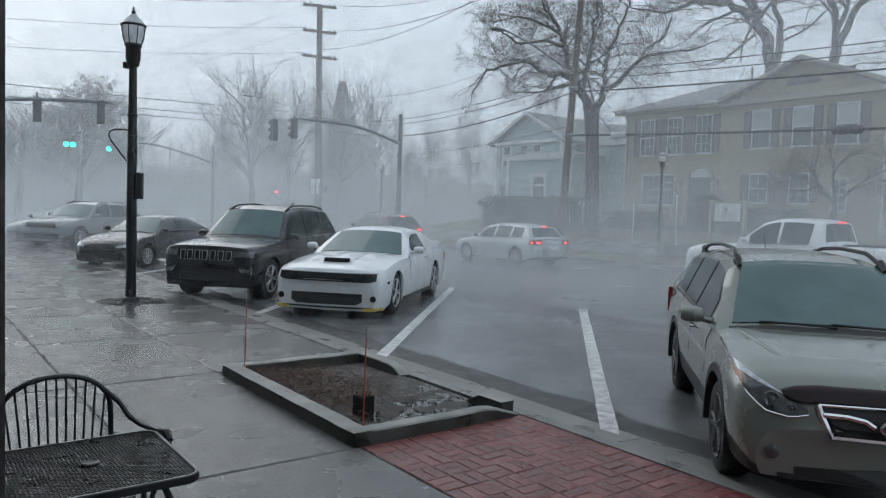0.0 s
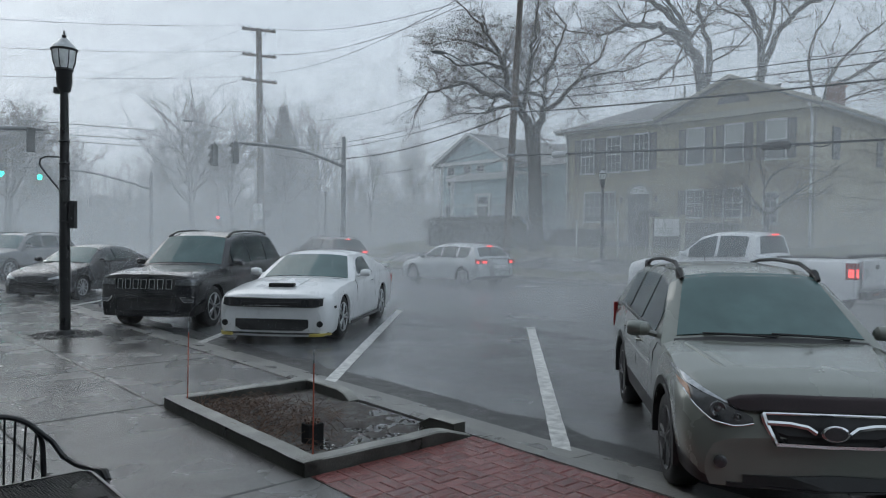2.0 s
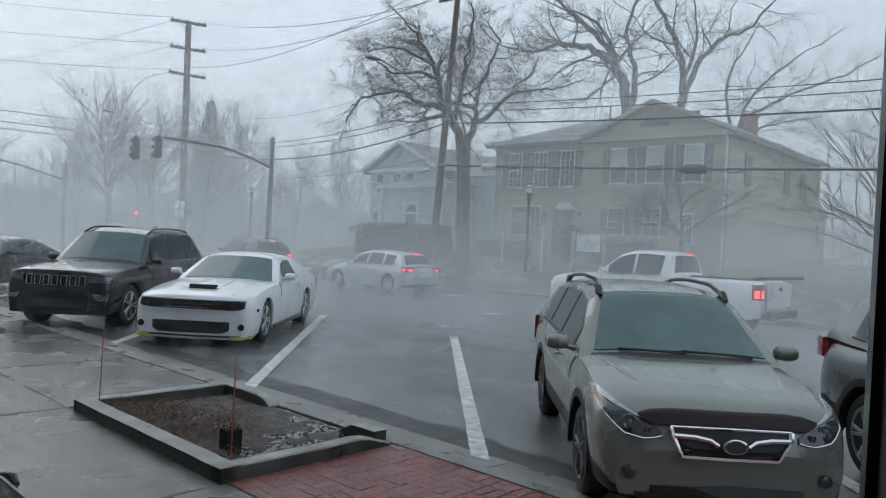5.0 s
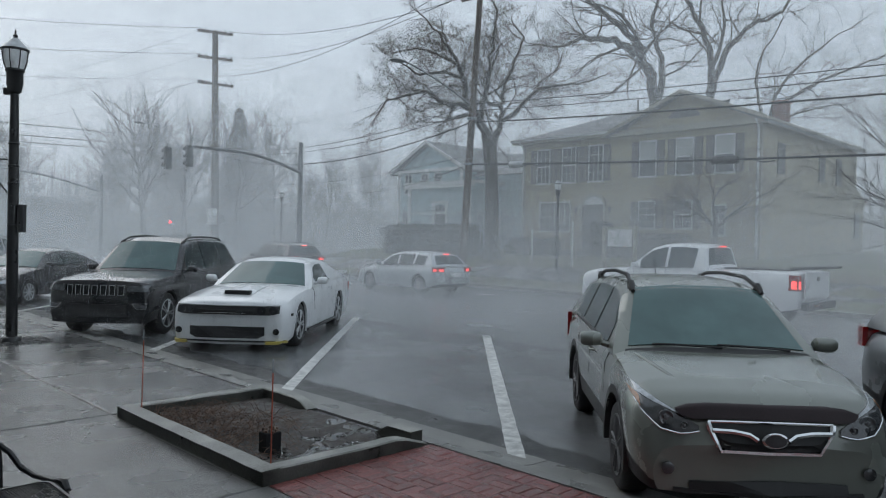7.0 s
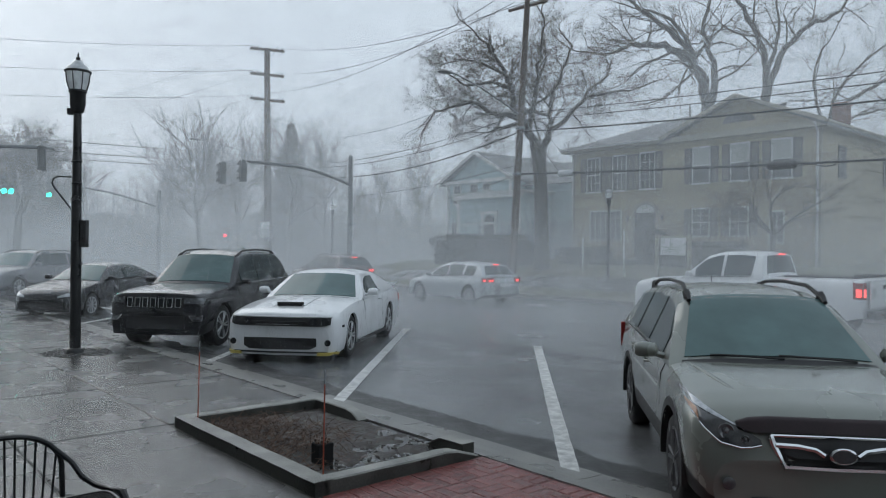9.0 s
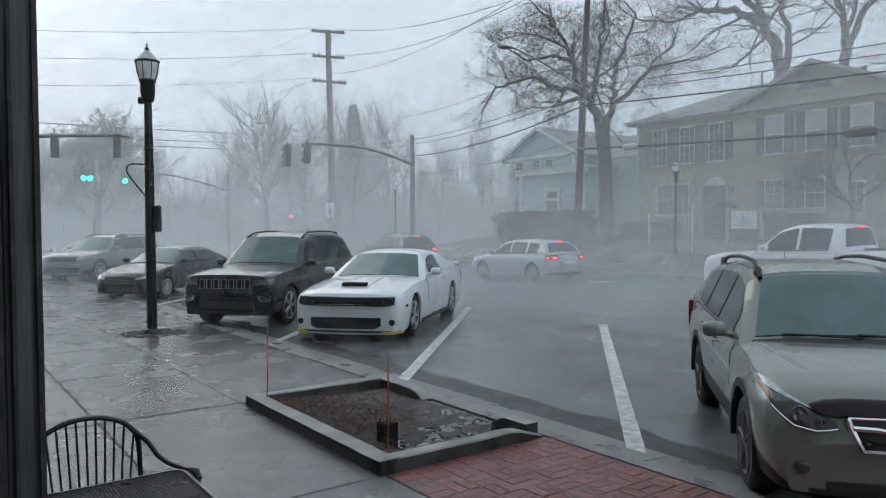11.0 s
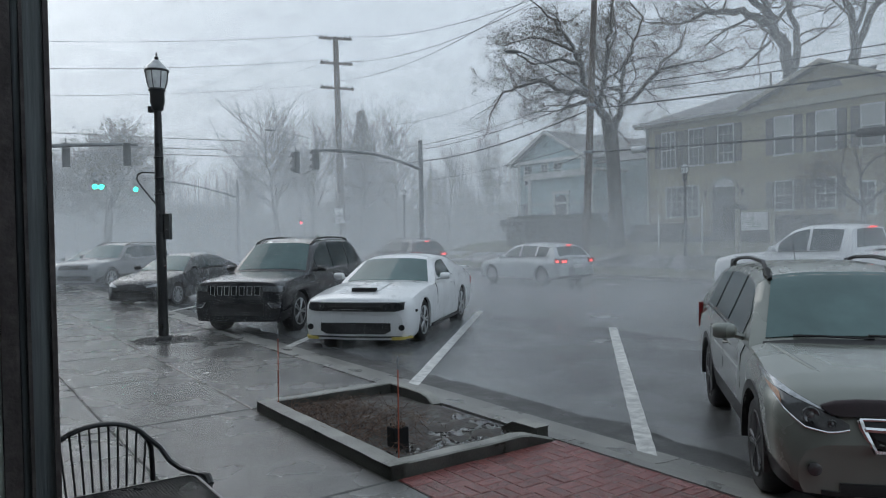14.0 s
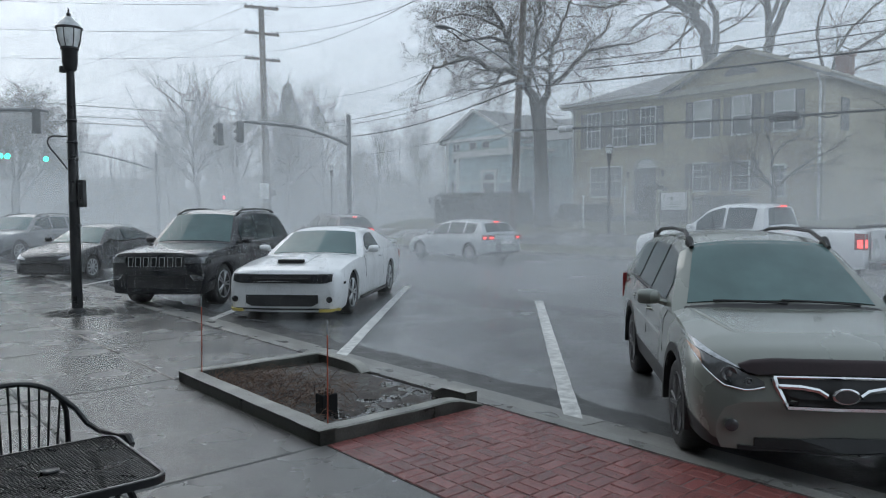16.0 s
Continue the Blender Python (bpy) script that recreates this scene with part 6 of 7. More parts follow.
for z, w in ((2.9, 0.30), (3.5, 0.30)):
    for dx in (-0.36, -0.02):
        part("sign_plate", Shape().box(dx - 0.15, -0.30, z - 0.27, dx + 0.15, -0.27, z + 0.27), SIGN_WHITE, upole, "small white direction plate")
part("push_box", Shape().box(0.25, -0.25, 2.8, 0.65, 0.05, 3.3), SIGNAL_BODY, upole)

# leaning pole by the lawn
lb = Vector((4.80, 31.85, 0.12))
lt = Vector((5.32, 31.2, 13.3))
lpole = thing("utility_pole", Matrix.Translation(lb), "leaning weathered wooden utility pole on the verge", "utility pole", group="utility poles")
part("pole", Shape().tube([(0, 0, -0.2), (lt - lb) * 0.5, lt - lb], [0.17, 0.15, 0.12], 12), WOOD_POLE, lpole, smooth=True)


def on_pole(z):
    return lb.lerp(lt, (z - lb.z) / (lt.z - lb.z))


part("crossarm", Shape().tube([on_pole(12.5) - lb - Vector((0.7, -0.7, 0)), on_pole(12.5) - lb + Vector((0.75, -0.75, 0))], 0.07, 4), WOOD_POLE, lpole)
cobra_arm(lpole, on_pole(7.75) - lb, ahead(0.0655, 0.9978, 0.2445, 30.5) - lb)
for z in (7.2, 5.2):
    part("clamp", Shape().lathe([(0.2, z - lb.z - 0.06), (0.22, z - lb.z), (0.2, z - lb.z + 0.06)], 10, (on_pole(z) - lb) - Vector((0, 0, z - lb.z))), STEEL, lpole)


def wire(a, b, sag, r=0.014, label="black overhead wire between the poles"):
    a, b = Vector(a), Vector(b)
    pts = [a.lerp(b, t) - Vector((0, 0, sag * 4 * t * (1 - t))) for t in np.linspace(0, 1, 22)]
    ob = part("overhead_wire", Shape().tube(pts, r, 5), CABLE)
    tagged(ob, label, "wire", group="overhead wires")
    return ob


right_end = Vector((35.0, -7.5, 0))
for i, (z, dz, r) in enumerate(((7.85, 0.1, 0.018), (7.55, 0.05, 0.018), (7.05, 0.0, 0.032))):
    p = on_pole(z)
    wire(p, right_end + Vector((0, 0, z - 0.5 + dz)), 0.75, r)
    a = ahead(-0.1824, 0.9832, 0, 55)
    wire(p, (a.x, a.y, 8.2 - 0.25 * i), 0.9 if i < 2 else 1.25, r)
low_p = on_pole(5.2)
wire(low_p, right_end + Vector((0, 0, 4.3)), 0.45, 0.04, "thick black telephone cable along the street")
a = ahead(-0.02, 0.9998, 0, 52)
wire(low_p, (a.x, a.y + 8, 5.6), 0.5, 0.016)
wire(on_pole(5.6), (a.x - 8, a.y + 5, 5.9), 0.6, 0.014)
for t, lng, nm in ((0.055, 0.75, "pale cable splice case on the telephone cable"), (0.235, 0.95, "dark cable splice case on the telephone cable")):
    p = low_p.lerp(right_end + Vector((0, 0, 4.3)), t) - Vector((0, 0, 0.45 * 4 * t * (1 - t) + 0.02))
    d = (right_end + Vector((0, 0, 4.3)) - low_p).normalized()
    s = Shape().tube([p - d * lng / 2, p - d * (lng / 2 - 0.08), p + d * (lng / 2 - 0.08), p + d * lng / 2], [0.06, 0.14, 0.14, 0.06], 10)
    tagged(part("splice_case", s, LANTERN_CAP if "pale" in nm else CABLE, smooth=50), nm, "cable case")
    s = Shape()
    s.tube([p + d * (lng * 0.6 + 0.35 * k) + Vector((0, 0, -0.07 + 0.05 * math.sin(k * 2.1))) for k in np.linspace(0, 3.0, 24)], 0.022, 5)
    tagged(part("cable_loop", s, CABLE), "slack loop of black cable", "cable")
ptop = on_pole(12.5)
for (c, d), k in zip(arm_tops, range(3)):
    wire(c - d * 0.9 + Vector((0, 0, 0.2)), Vector((-62, 14, 13.6 - 1.1 * k)), 2.6)
    if k < 2:
        wire(c + d * 0.9 + Vector((0, 0, 0.2)), ptop + Vector((0.7 - 1.2 * k, -0.7 + 1.2 * k, 0.3)), 0.9)
    wire(c - d * 0.55 + Vector((0, 0, 0.2)), Vector((-70, 95, 15 - k)), 2.0, 0.012)
wire(arm_tops[1][0] + Vector((0, 0, -1.3)), ptop + Vector((0, 0, 1.2)), 1.2)
wire(arm_tops[2][0] + Vector((0, 0, -2.6)), on_pole(9.6), 1.3, 0.012)
for p, q in ((0.7, -0.7), (-0.5, 0.5)):
    wire(ptop + Vector((p, q, 0.1)), right_end + Vector((p, q, 13.6)), 0.9, 0.012)
for z, sag in ((8.6, 0.6), (8.0, 0.7), (7.5, 0.55)):
    a = ahead(-0.1824, 0.9832, 0, 55)
    wire((a.x, a.y, z), (-58, 17, z + 0.4), sag, 0.026)
a, b = ahead(-0.1824, 0.9832, 0, 55), ahead(-0.36, 0.933, 0, 75)
wire((a.x, a.y, 7.6), (b.x, b.y, 5.2), 0.6, 0.03)


# ---- trees ----
def branch(s, tw, rng, p, d, length, r, depth, spread, droop, leaves, leaf_size, min_r, kids=(2, 3)):
    """Grows one limb with side shoots; thin ends go to tw."""
    n = 4 if depth > 1 else 3
    pts, rad = [p.copy()], [r]
    for i in range(n):
        wob = 0.16 if depth > 2 else 0.26
        d = (d + Vector((rng.gauss(0, wob), rng.gauss(0, wob), rng.gauss(0, wob * 0.7) + droop))).normalized()
        p = p + d * length / n
        pts.append(p.copy())
        rad.append(r * (1 - 0.42 * (i + 1) / n))
    target = s if r > min_r else tw
    target.tube(pts, rad, 7 if r > 0.12 else (5 if r > 0.035 else 3), cap=False)
    if depth == 0:
        for i in range(leaves):
            t = rng.random()
            q = pts[1].lerp(pts[-1], t) + Vector((rng.gauss(0, 0.09), rng.gauss(0, 0.09), rng.gauss(-0.05, 0.09)))
            a = Vector((rng.gauss(0, 1), rng.gauss(0, 1), rng.gauss(0, 1))).normalized() * leaf_size
            b = Vector((rng.gauss(0, 1), rng.gauss(0, 1), rng.gauss(0, 1))).normalized() * leaf_size * 0.6
            tw.add([q - a, q + b, q + a], [(0, 1, 2)], 1)
        return
    for k in range(rng.randint(*kids) + (1 if depth > 1 else 0)):
        t = 0.35 + 0.65 * (k + rng.random()) / (kids[1] + 1)
        i = min(n - 1, int(t * n))
        q = pts[i].lerp(pts[i + 1], t * n - i)
        ax = Vector((rng.gauss(0, 1), rng.gauss(0, 1), rng.gauss(0, 0.6))).normalized()
        nd = (d + ax * spread * rng.uniform(0.7, 1.3)).normalized()
        branch(s, tw, rng, q, nd, length * rng.uniform(0.55, 0.8), rad[i] * rng.uniform(0.45, 0.62), depth - 1, spread, droop, leaves, leaf_size, min_r, kids)
    branch(s, tw, rng, pts[-1], d, length * 0.72, rad[-1] * 0.92, depth - 1, spread, droop, leaves, leaf_size, min_r, kids)


def tree(m, seed, trunk, limbs, depth, label, spread=0.75, droop=0.02, leaves=0, leaf_size=0.05, kids=(2, 3), group="bare trees"):
    """trunk: points and radii; limbs: index of the trunk point, direction, length, radius."""
    rng = random.Random(seed)
    root = thing("tree", m, label, "tree", group=group)
    s, tw = Shape(), Shape()
    s.tube([p for p, _ in trunk], [r for _, r in trunk], 12)
    for i, d, l, r in limbs:
        branch(s, tw, rng, Vector(trunk[i][0]), Vector(d).normalized(), l, r, depth, spread, droop, leaves, leaf_size, 0.03, kids)
    part("trunk", s, BARK, root, smooth=60)
    ob = part("crown", tw, [TWIG, LEAF], root, "fine bare twigs" if not leaves else "fine twigs with withered leaves")
    ob["kind"] = "stuff"
    return root


ACROSS = Vector((0.79, -0.61, 0))
DEPTH = Vector((0.61, 0.79, 0))


def limbed_tree(m, seed, trunk, limbs, label, shoots, shoot_len, depth, droop, leaves=0, leaf_size=0.05, spread=0.8, kids=(2, 2), first=0.25):
    """A tree with crooked main limbs. limbs: start and end radius, depth drift, then steps (across, up) from the fork."""
    rng = random.Random(seed)
    root = thing("tree", m, label, "tree", group="bare trees")
    s, tw = Shape(), Shape()
    s.tube([p for p, _ in trunk], [r for _, r in trunk], 14)
    fork = Vector(trunk[-1][0])
    for r0, r1, drift, *steps in limbs:
        ctrl = [fork + ACROSS * a + Vector((0, 0, z)) + DEPTH * drift * i / len(steps) for i, (a, z) in enumerate(steps)]
        pts = []
        for i in range(len(ctrl) - 1):
            p0, p1, p2, p3 = ctrl[max(0, i - 1)], ctrl[i], ctrl[i + 1], ctrl[min(len(ctrl) - 1, i + 2)]
            for k in range(4):
                t = k / 4
                q = 0.5 * (2 * p1 + (p2 - p0) * t + (2 * p0 - 5 * p1 + 4 * p2 - p3) * t * t + (3 * p1 - p0 - 3 * p2 + p3) * t ** 3)
                pts.append(q + Vector((rng.gauss(0, 0.25), rng.gauss(0, 0.25), rng.gauss(0, 0.25))) * r0)
        pts.append(ctrl[-1])
        rad = [r0 + (r1 - r0) * (i / (len(pts) - 1)) ** 0.8 for i in range(len(pts))]
        s.tube(pts, rad, 8, cap=False)
        length = sum((b - a).length for a, b in zip(pts, pts[1:]))
        count = max(3, int(length * shoots))
        for k in range(count):
            t = first + (1 - first) * (k + rng.random()) / count
            f = min(len(pts) - 1.001, t * (len(pts) - 1))
            i = int(f)
            p = pts[i].lerp(pts[i + 1], f - i)
            along = (pts[i + 1] - pts[i]).normalized()
            out = Vector((rng.gauss(0, 1), rng.gauss(0, 1), rng.gauss(0.25, 0.8))).normalized()
            d = (along * 0.5 + out).normalized()
            branch(s, tw, rng, p, d, shoot_len * rng.uniform(0.6, 1.3) * (1.15 - 0.4 * t), max(0.014, rad[i] * rng.uniform(0.28, 0.45)), depth, spread, droop, leaves, leaf_size, 0.03, kids)
        branch(s, tw, rng, pts[-1], (pts[-1] - pts[-2]).normalized(), shoot_len, r1, depth, spread, droop, leaves, leaf_size, 0.03, kids)
    part("trunk", s, BARK, root, smooth=60)
    ob = part("crown", tw, [TWIG, LEAF], root, "fine twigs with withered leaves" if leaves else "fine bare twigs")
    ob["kind"] = "stuff"
    return root


limbed_tree(street(27.0, 23.6, 0.9), 4, [((0, 0, -0.2), 0.47), ((0.02, 0, 0.6), 0.39), ((0.0, 0.05, 2.5), 0.34), ((-0.05, 0.1, 4.4), 0.32), ((-0.08, 0.2, 5.6), 0.36), ((-0.08, 0.2, 6.0), 0.40)],
            [(0.25, 0.04, -1.6, (-0.1, -0.1), (-0.65, 0.85), (-1.1, 1.4), (-2.4, 1.45), (-3.3, 2.0), (-4.5, 1.7), (-5.3, 1.3)),
             (0.20, 0.045, 1.2, (-0.65, 0.85), (-1.3, 2.4), (-1.5, 3.5), (-2.1, 4.7), (-2.9, 5.6)),
             (0.20, 0.045, -0.8, (-0.6, 0.8), (-0.35, 1.7), (-0.2, 2.8), (-0.1, 4.3), (0.1, 5.8)),
             (0.12, 0.03, -1.8, (-1.4, 2.9), (-2.4, 3.1), (-3.7, 2.8), (-4.6, 3.2)),
             (0.21, 0.045, 0.8, (0.1, -0.1), (0.55, 0.75), (0.55, 1.65), (0.85, 2.9), (1.4, 4.3), (1.7, 5.4)),
             (0.15, 0.04, -1.0, (0.6, 0.9), (1.5, 1.65), (2.2, 2.4), (3.3, 2.65), (4.4, 2.8)),
             (0.10, 0.03, 1.4, (2.1, 2.3), (2.7, 3.1), (3.5, 3.7), (3.9, 4.6)),
             (0.10, 0.03, 1.0, (-1.5, 3.4), (-2.8, 4.2), (-3.9, 4.4))],
            "large crooked street tree with withered leaves on the lawn", 3.4, 1.25, 3, -0.03, 6, 0.05, 0.95)
limbed_tree(street(49.5, 27.3, 1.0), 9, [((0, 0, 0), 0.85), ((0, 0, 5), 0.68), ((0, 0, 10.8), 0.62)],
            [(0.50, 0.10, -2, (0, -0.2), (-0.6, 2.6), (-2.1, 4.2), (-4.3, 4.9), (-6.3, 4.7), (-7.6, 4.1)),
             (0.42, 0.10, 2, (0, 0), (-0.7, 3.2), (-1.8, 5.6), (-3.6, 7.4), (-5.6, 9.0)),
             (0.34, 0.08, 1, (0, 0), (0.5, 3.4), (-0.2, 6.4), (0.6, 9.5)),
             (0.20, 0.05, -2, (-1.2, 4.6), (-3.2, 6.8), (-6.2, 7.4))],
            "tall bare tree rising behind the tan house", 1.0, 2.5, 3, 0.01)
limbed_tree(street(52.5, 24.4, 1.0), 21, [((0, 0, 0), 0.6), ((0, 0, 6), 0.5), ((0.1, 0.1, 11.8), 0.44)],
            [(0.36, 0.08, 1, (0, -0.2), (0.1, 2.6), (-0.5, 5.2), (-1.9, 7.6), (-3.0, 9.6)),
             (0.30, 0.07, -1, (0, 0.4), (0.9, 3.4), (2.4, 5.4), (4.6, 6.4), (6.4, 8.4)),
             (0.20, 0.05, 2, (0.2, 2.8), (1.3, 5.6), (1.2, 9.0))],
            "tall forked bare tree behind the tan house", 1.0, 2.4, 3, 0.01)
limbed_tree(street(53.5, 20.6, 1.0), 33, [((0, 0, 0), 0.45), ((0, 0, 5), 0.36), ((0.1, 0.1, 9.0), 0.30)],
            [(0.20, 0.05, 1, (0, 0), (1.2, 2.2), (3.8, 3.8), (7.0, 5.2), (9.8, 6.4)),
             (0.18, 0.05, -1, (0, 0), (0.4, 2.6), (1.9, 4.8), (4.0, 6.6)),
             (0.16, 0.05, 0, (0, 0), (-0.7, 2.4), (-0.9, 5.0), (0.3, 7.0)),
             (0.14, 0.04, 2, (0, 0), (2.0, 1.4), (4.4, 2.2), (7.2, 2.8))],
            "leaning bare tree behind the tan house", 1.3, 2.2, 3, 0.02)
tree(street(25.6, 3.9, 0.75), 12, [((0, 0, 0), 0.16), ((0, 0, 0.6), 0.13), ((0, 0, 1.2), 0.12)],
     [(2, (-0.5, 0.9, 0.9), 2.5, 0.05), (2, (0.3, -0.5, 1.0), 2.4, 0.05), (2, (-0.3, 0.3, 1.2), 2.5, 0.055), (2, (-0.3, 1.0, 0.6), 2.3, 0.045), (2, (0.1, 0.6, 1.2), 2.6, 0.05), (1, (-0.2, 1.0, 0.6), 2.2, 0.04), (2, (-0.6, 1.0, 1.3), 2.5, 0.045), (2, (-0.2, 0.8, 1.0), 2.5, 0.045)], 5, "bushy bare tree with many fine reddish twigs", 0.5, 0.03, 0, 0.04, (2, 2))
tree(street(29.3, 13.3, 1.15), 17, [((0, 0, 0), 0.13), ((0, 0, 0.9), 0.11), ((0.05, 0, 1.4), 0.10)],
     [(2, (0, 0.8, 0.7), 1.5, 0.07), (2, (0, -0.8, 0.7), 1.5, 0.07), (2, (0.1, 0.1, 1.0), 1.5, 0.07), (2, (-0.3, 0.4, 0.9), 1.5, 0.06)], 4, "small crooked ornamental tree before the tan house", 0.9, 0.0, 3, 0.035, (2, 3))


def bare(seed, h, lean, stems):
    """A trunk that breaks up into many upswept limbs, wide at the top."""
    r = random.Random(seed)
    t = [((lean * (i / 12) ** 1.5 + r.gauss(0, 0.06), r.gauss(0, 0.10), h * 0.60 * i / 12 - 0.2), 0.018 * h * (1 - 0.80 * i / 12)) for i in range(13)]
    limbs = []
    for k in range(stems):
        i = 5 + int(7.99 * (k + r.random()) / stems)
        a = r.uniform(0, 6.28)
        f = (i - 4) / 8
        limbs.append((i, (math.cos(a), math.sin(a), 0.75 + 1.1 * f * r.random()), h * (0.21 - 0.05 * f) * r.uniform(0.8, 1.2), 0.0066 * h * (1.15 - 0.6 * f)))
    return t, limbs


models = []
for sd, h, stems in ((41, 17.0, 26), (52, 17.0, 20), (63, 17.0, 23)):
    a, b = bare(sd, h, 0.9, stems)
    models.append(tree(pose(0, 0, -50), sd, a, b, 3, "bare winter tree fading in the mist across the junction", 0.55, 0.07, 0, 0.05, (2, 2), "trees across the junction"))
spots = ((-18.1, 65.6, 0, 17.0), (-16.3, 72.2, 1, 17.0), (-12.0, 75.0, 2, 18.0), (-32, 72, 1, 13.0), (-8.9, 84.5, 0, 18.5), (-3.0, 80, 1, 13.5), (2.0, 84, 2, 15.0), (-40, 66, 1, 12.0), (-36, 60, 2, 11.5),
         (9, 88, 0, 15.0), (-27, 86, 2, 15.0), (-45, 80, 2, 14.0), (-21.5, 90, 0, 15.5), (-52, 74, 0, 13.0), (6, 70, 1, 11.0))
trng = random.Random(8)
for i, (x, y, k, h) in enumerate(spots):
    m = pose(x, y, 0.0, 0, 0, trng.uniform(0, 360) if i else 180) @ Matrix.Scale(h / 17.0, 4)
    if i < 3:
        models[k].matrix_basis = m
    else:
        ob = copy_thing(models[k], m)
        ob.matrix_basis = m

tree(pose(-29.0, 56.0, 0), 91, [((0, 0, -0.1), 0.35), ((0, 0, 2.2), 0.30), ((0.1, 0, 4.0), 0.28)],
     [(2, (0.1, 0, 1), 3.2, 0.15), (2, (0.8, 0.2, 0.9), 3.0, 0.12), (2, (-0.8, 0.1, 0.9), 3.0, 0.12), (2, (0.5, -0.4, 1.1), 3.0, 0.12), (2, (-0.4, 0.4, 1.2), 3.0, 0.12), (1, (0.9, 0, 0.7), 2.6, 0.1), (1, (-0.9, 0, 0.7), 2.6, 0.1)], 4, "dense round-crowned tree dim in the mist", 0.7, 0.02, 4, 0.12, (3, 3), "trees across the junction")
# conifer
con = thing("conifer", pose(-12.1, 78.0, 0), "dark pointed conifer among the bare trees", "tree")
part("trunk", Shape().tube([(0, 0, 0), (0, 0, 13.5)], [0.3, 0.05], 8), BARK, con)
s = Shape()
crng = random.Random(2)
for i in range(7600):
    z = 0.8 + 14.4 * crng.random() ** 1.25
    rr = (15.4 - z) / 14.6 * 4.2 * crng.random() ** 0.4 * (0.85 + 0.15 * math.sin(z * 4))
    a = crng.uniform(0, 6.28)
    p = Vector((rr * math.cos(a), rr * math.sin(a), z - rr * 0.25))
    o = Vector((math.cos(a), math.sin(a), -0.35)) * 0.42
    q = Vector((-math.sin(a), math.cos(a), 0.1)) * 0.16
    s.add([p - o * 0.4, p + q, p + o, p - q], [(0, 1, 2, 3)])
ob = part("crown", s, NEEDLE, con)
ob["kind"] = "stuff"

# far woods as a mass of stems and twigs
s = Shape()
wrng = random.Random(77)
for i in range(1150):
    # stems from 850 on are added to cover bright sky on the right
    x, y = (wrng.uniform(-110, 60), wrng.uniform(94, 120)) if i < 850 else (wrng.uniform(45, 130), wrng.uniform(35, 95))
    h = wrng.uniform(5, 13) * (1.0 if x < 10 else 0.8)
    p = Vector((x, y, 0))
    top = p + Vector((wrng.gauss(0, 0.8), wrng.gauss(0, 0.8), h))
    s.tube([p, p.lerp(top, 0.5) + Vector((wrng.gauss(0, 0.3), 0, 0)), top], [0.16, 0.10, 0.02], 4, cap=False)
    for k in range(9):
        t = wrng.uniform(0.25, 0.98)
        q = p.lerp(top, t)
        e = q + Vector((wrng.gauss(0, 1.4), wrng.gauss(0, 1.4), wrng.uniform(0.4, 2.4)))
        s.tube([q, e], [0.05, 0.015], 3, cap=False)
tagged(part("far_woods", s, TWIG), "faint far belt of bare woods in mist", "woods", kind="stuff")

# an added solid band of far woods, closing bright sky gaps at the horizon
s = Shape()
far, wr = [], random.Random(6)
for i in range(240):
    a = radians(-80 + 160 * i / 239)
    r = 150
    h = 8 + 4 * noise.noise(Vector((i * 0.11, 0, 0))) + wr.uniform(-0.6, 0.6)
    far.append([(r * math.sin(a), r * math.cos(a), -1), (r * math.sin(a), r * math.cos(a), max(3, h * 0.7)), ((r + 6) * math.sin(a), (r + 6) * math.cos(a), max(4, h))])
s.grid(far)
tagged(part("backdrop", s, TWIG), "dim added band of far woods covering bright sky gaps", "backdrop", kind="structure")

# bits on the verge across the junction
for px, d, h, kind in ((ahead(0.0385, 0.999, 0, 52), 0, 2.3, "round"), (ahead(0.062, 0.998, 0, 50), 0, 2.0, "box")):
    st = thing("road_sign", Matrix.Translation((px.x, px.y, 0.1)), "small dark road sign on a thin post", "road sign", group="far road signs")
    part("post", Shape().tube([(0, 0, 0), (0, 0, h)], 0.03, 6), STEEL, st)
    part("plate", Shape().lathe([(0.28, -0.02), (0.28, 0.02)], 8, (0, -0.03, h), turn=pose(0, 0, 0, 90, 0, 0).to_3x3()), SIGNAL_BODY, st)
bx = ahead(0.008, 1.0, 0, 50)
tagged(part("utility_cabinet", Shape().box(-0.6, -0.4, 0, 0.6, 0.4, 0.95).box(-0.66, -0.46, 0.95, 0.66, 0.46, 1.02), SIGNAL_BODY, at=Matrix.Translation((bx.x, bx.y, 0.05)), bevel=0.03), "dark green utility cabinet on the far verge", "cabinet")

# ---- the shop window and the pavement furniture ----
GLASS_N = 0.133
mull = thing("window_1", STREET, "dark metal shop window frame with a rain-spotted side pane", "window", kind="structure")
part("mullion", Shape().box(0.100, 1.38, 0.0, 0.158, 1.46, 3.2), FRAME_ALU, mull, bevel=0.004)
part("mullion_rib", Shape().box(0.150, 1.372, 0.0, 0.159, 1.379, 3.2), FRAME_BROWN, mull)
part("mullion_rib", Shape().box(0.112, 1.374, 0.0, 0.118, 1.379, 3.2), FRAME_BROWN, mull)
part("seal", Shape().box(0.072, 1.376, 0.0, 0.099, 1.45, 3.2), FRAME_BROWN, mull, "dark weathered seal")
part("side_pane", Shape().box(-1.2, 1.395, 0.0, 0.071, 1.403, 3.2), RAIN_PANE, mull, "greenish side pane beaded with rain").visible_shadow = False
s = Shape()
drng = random.Random(9)
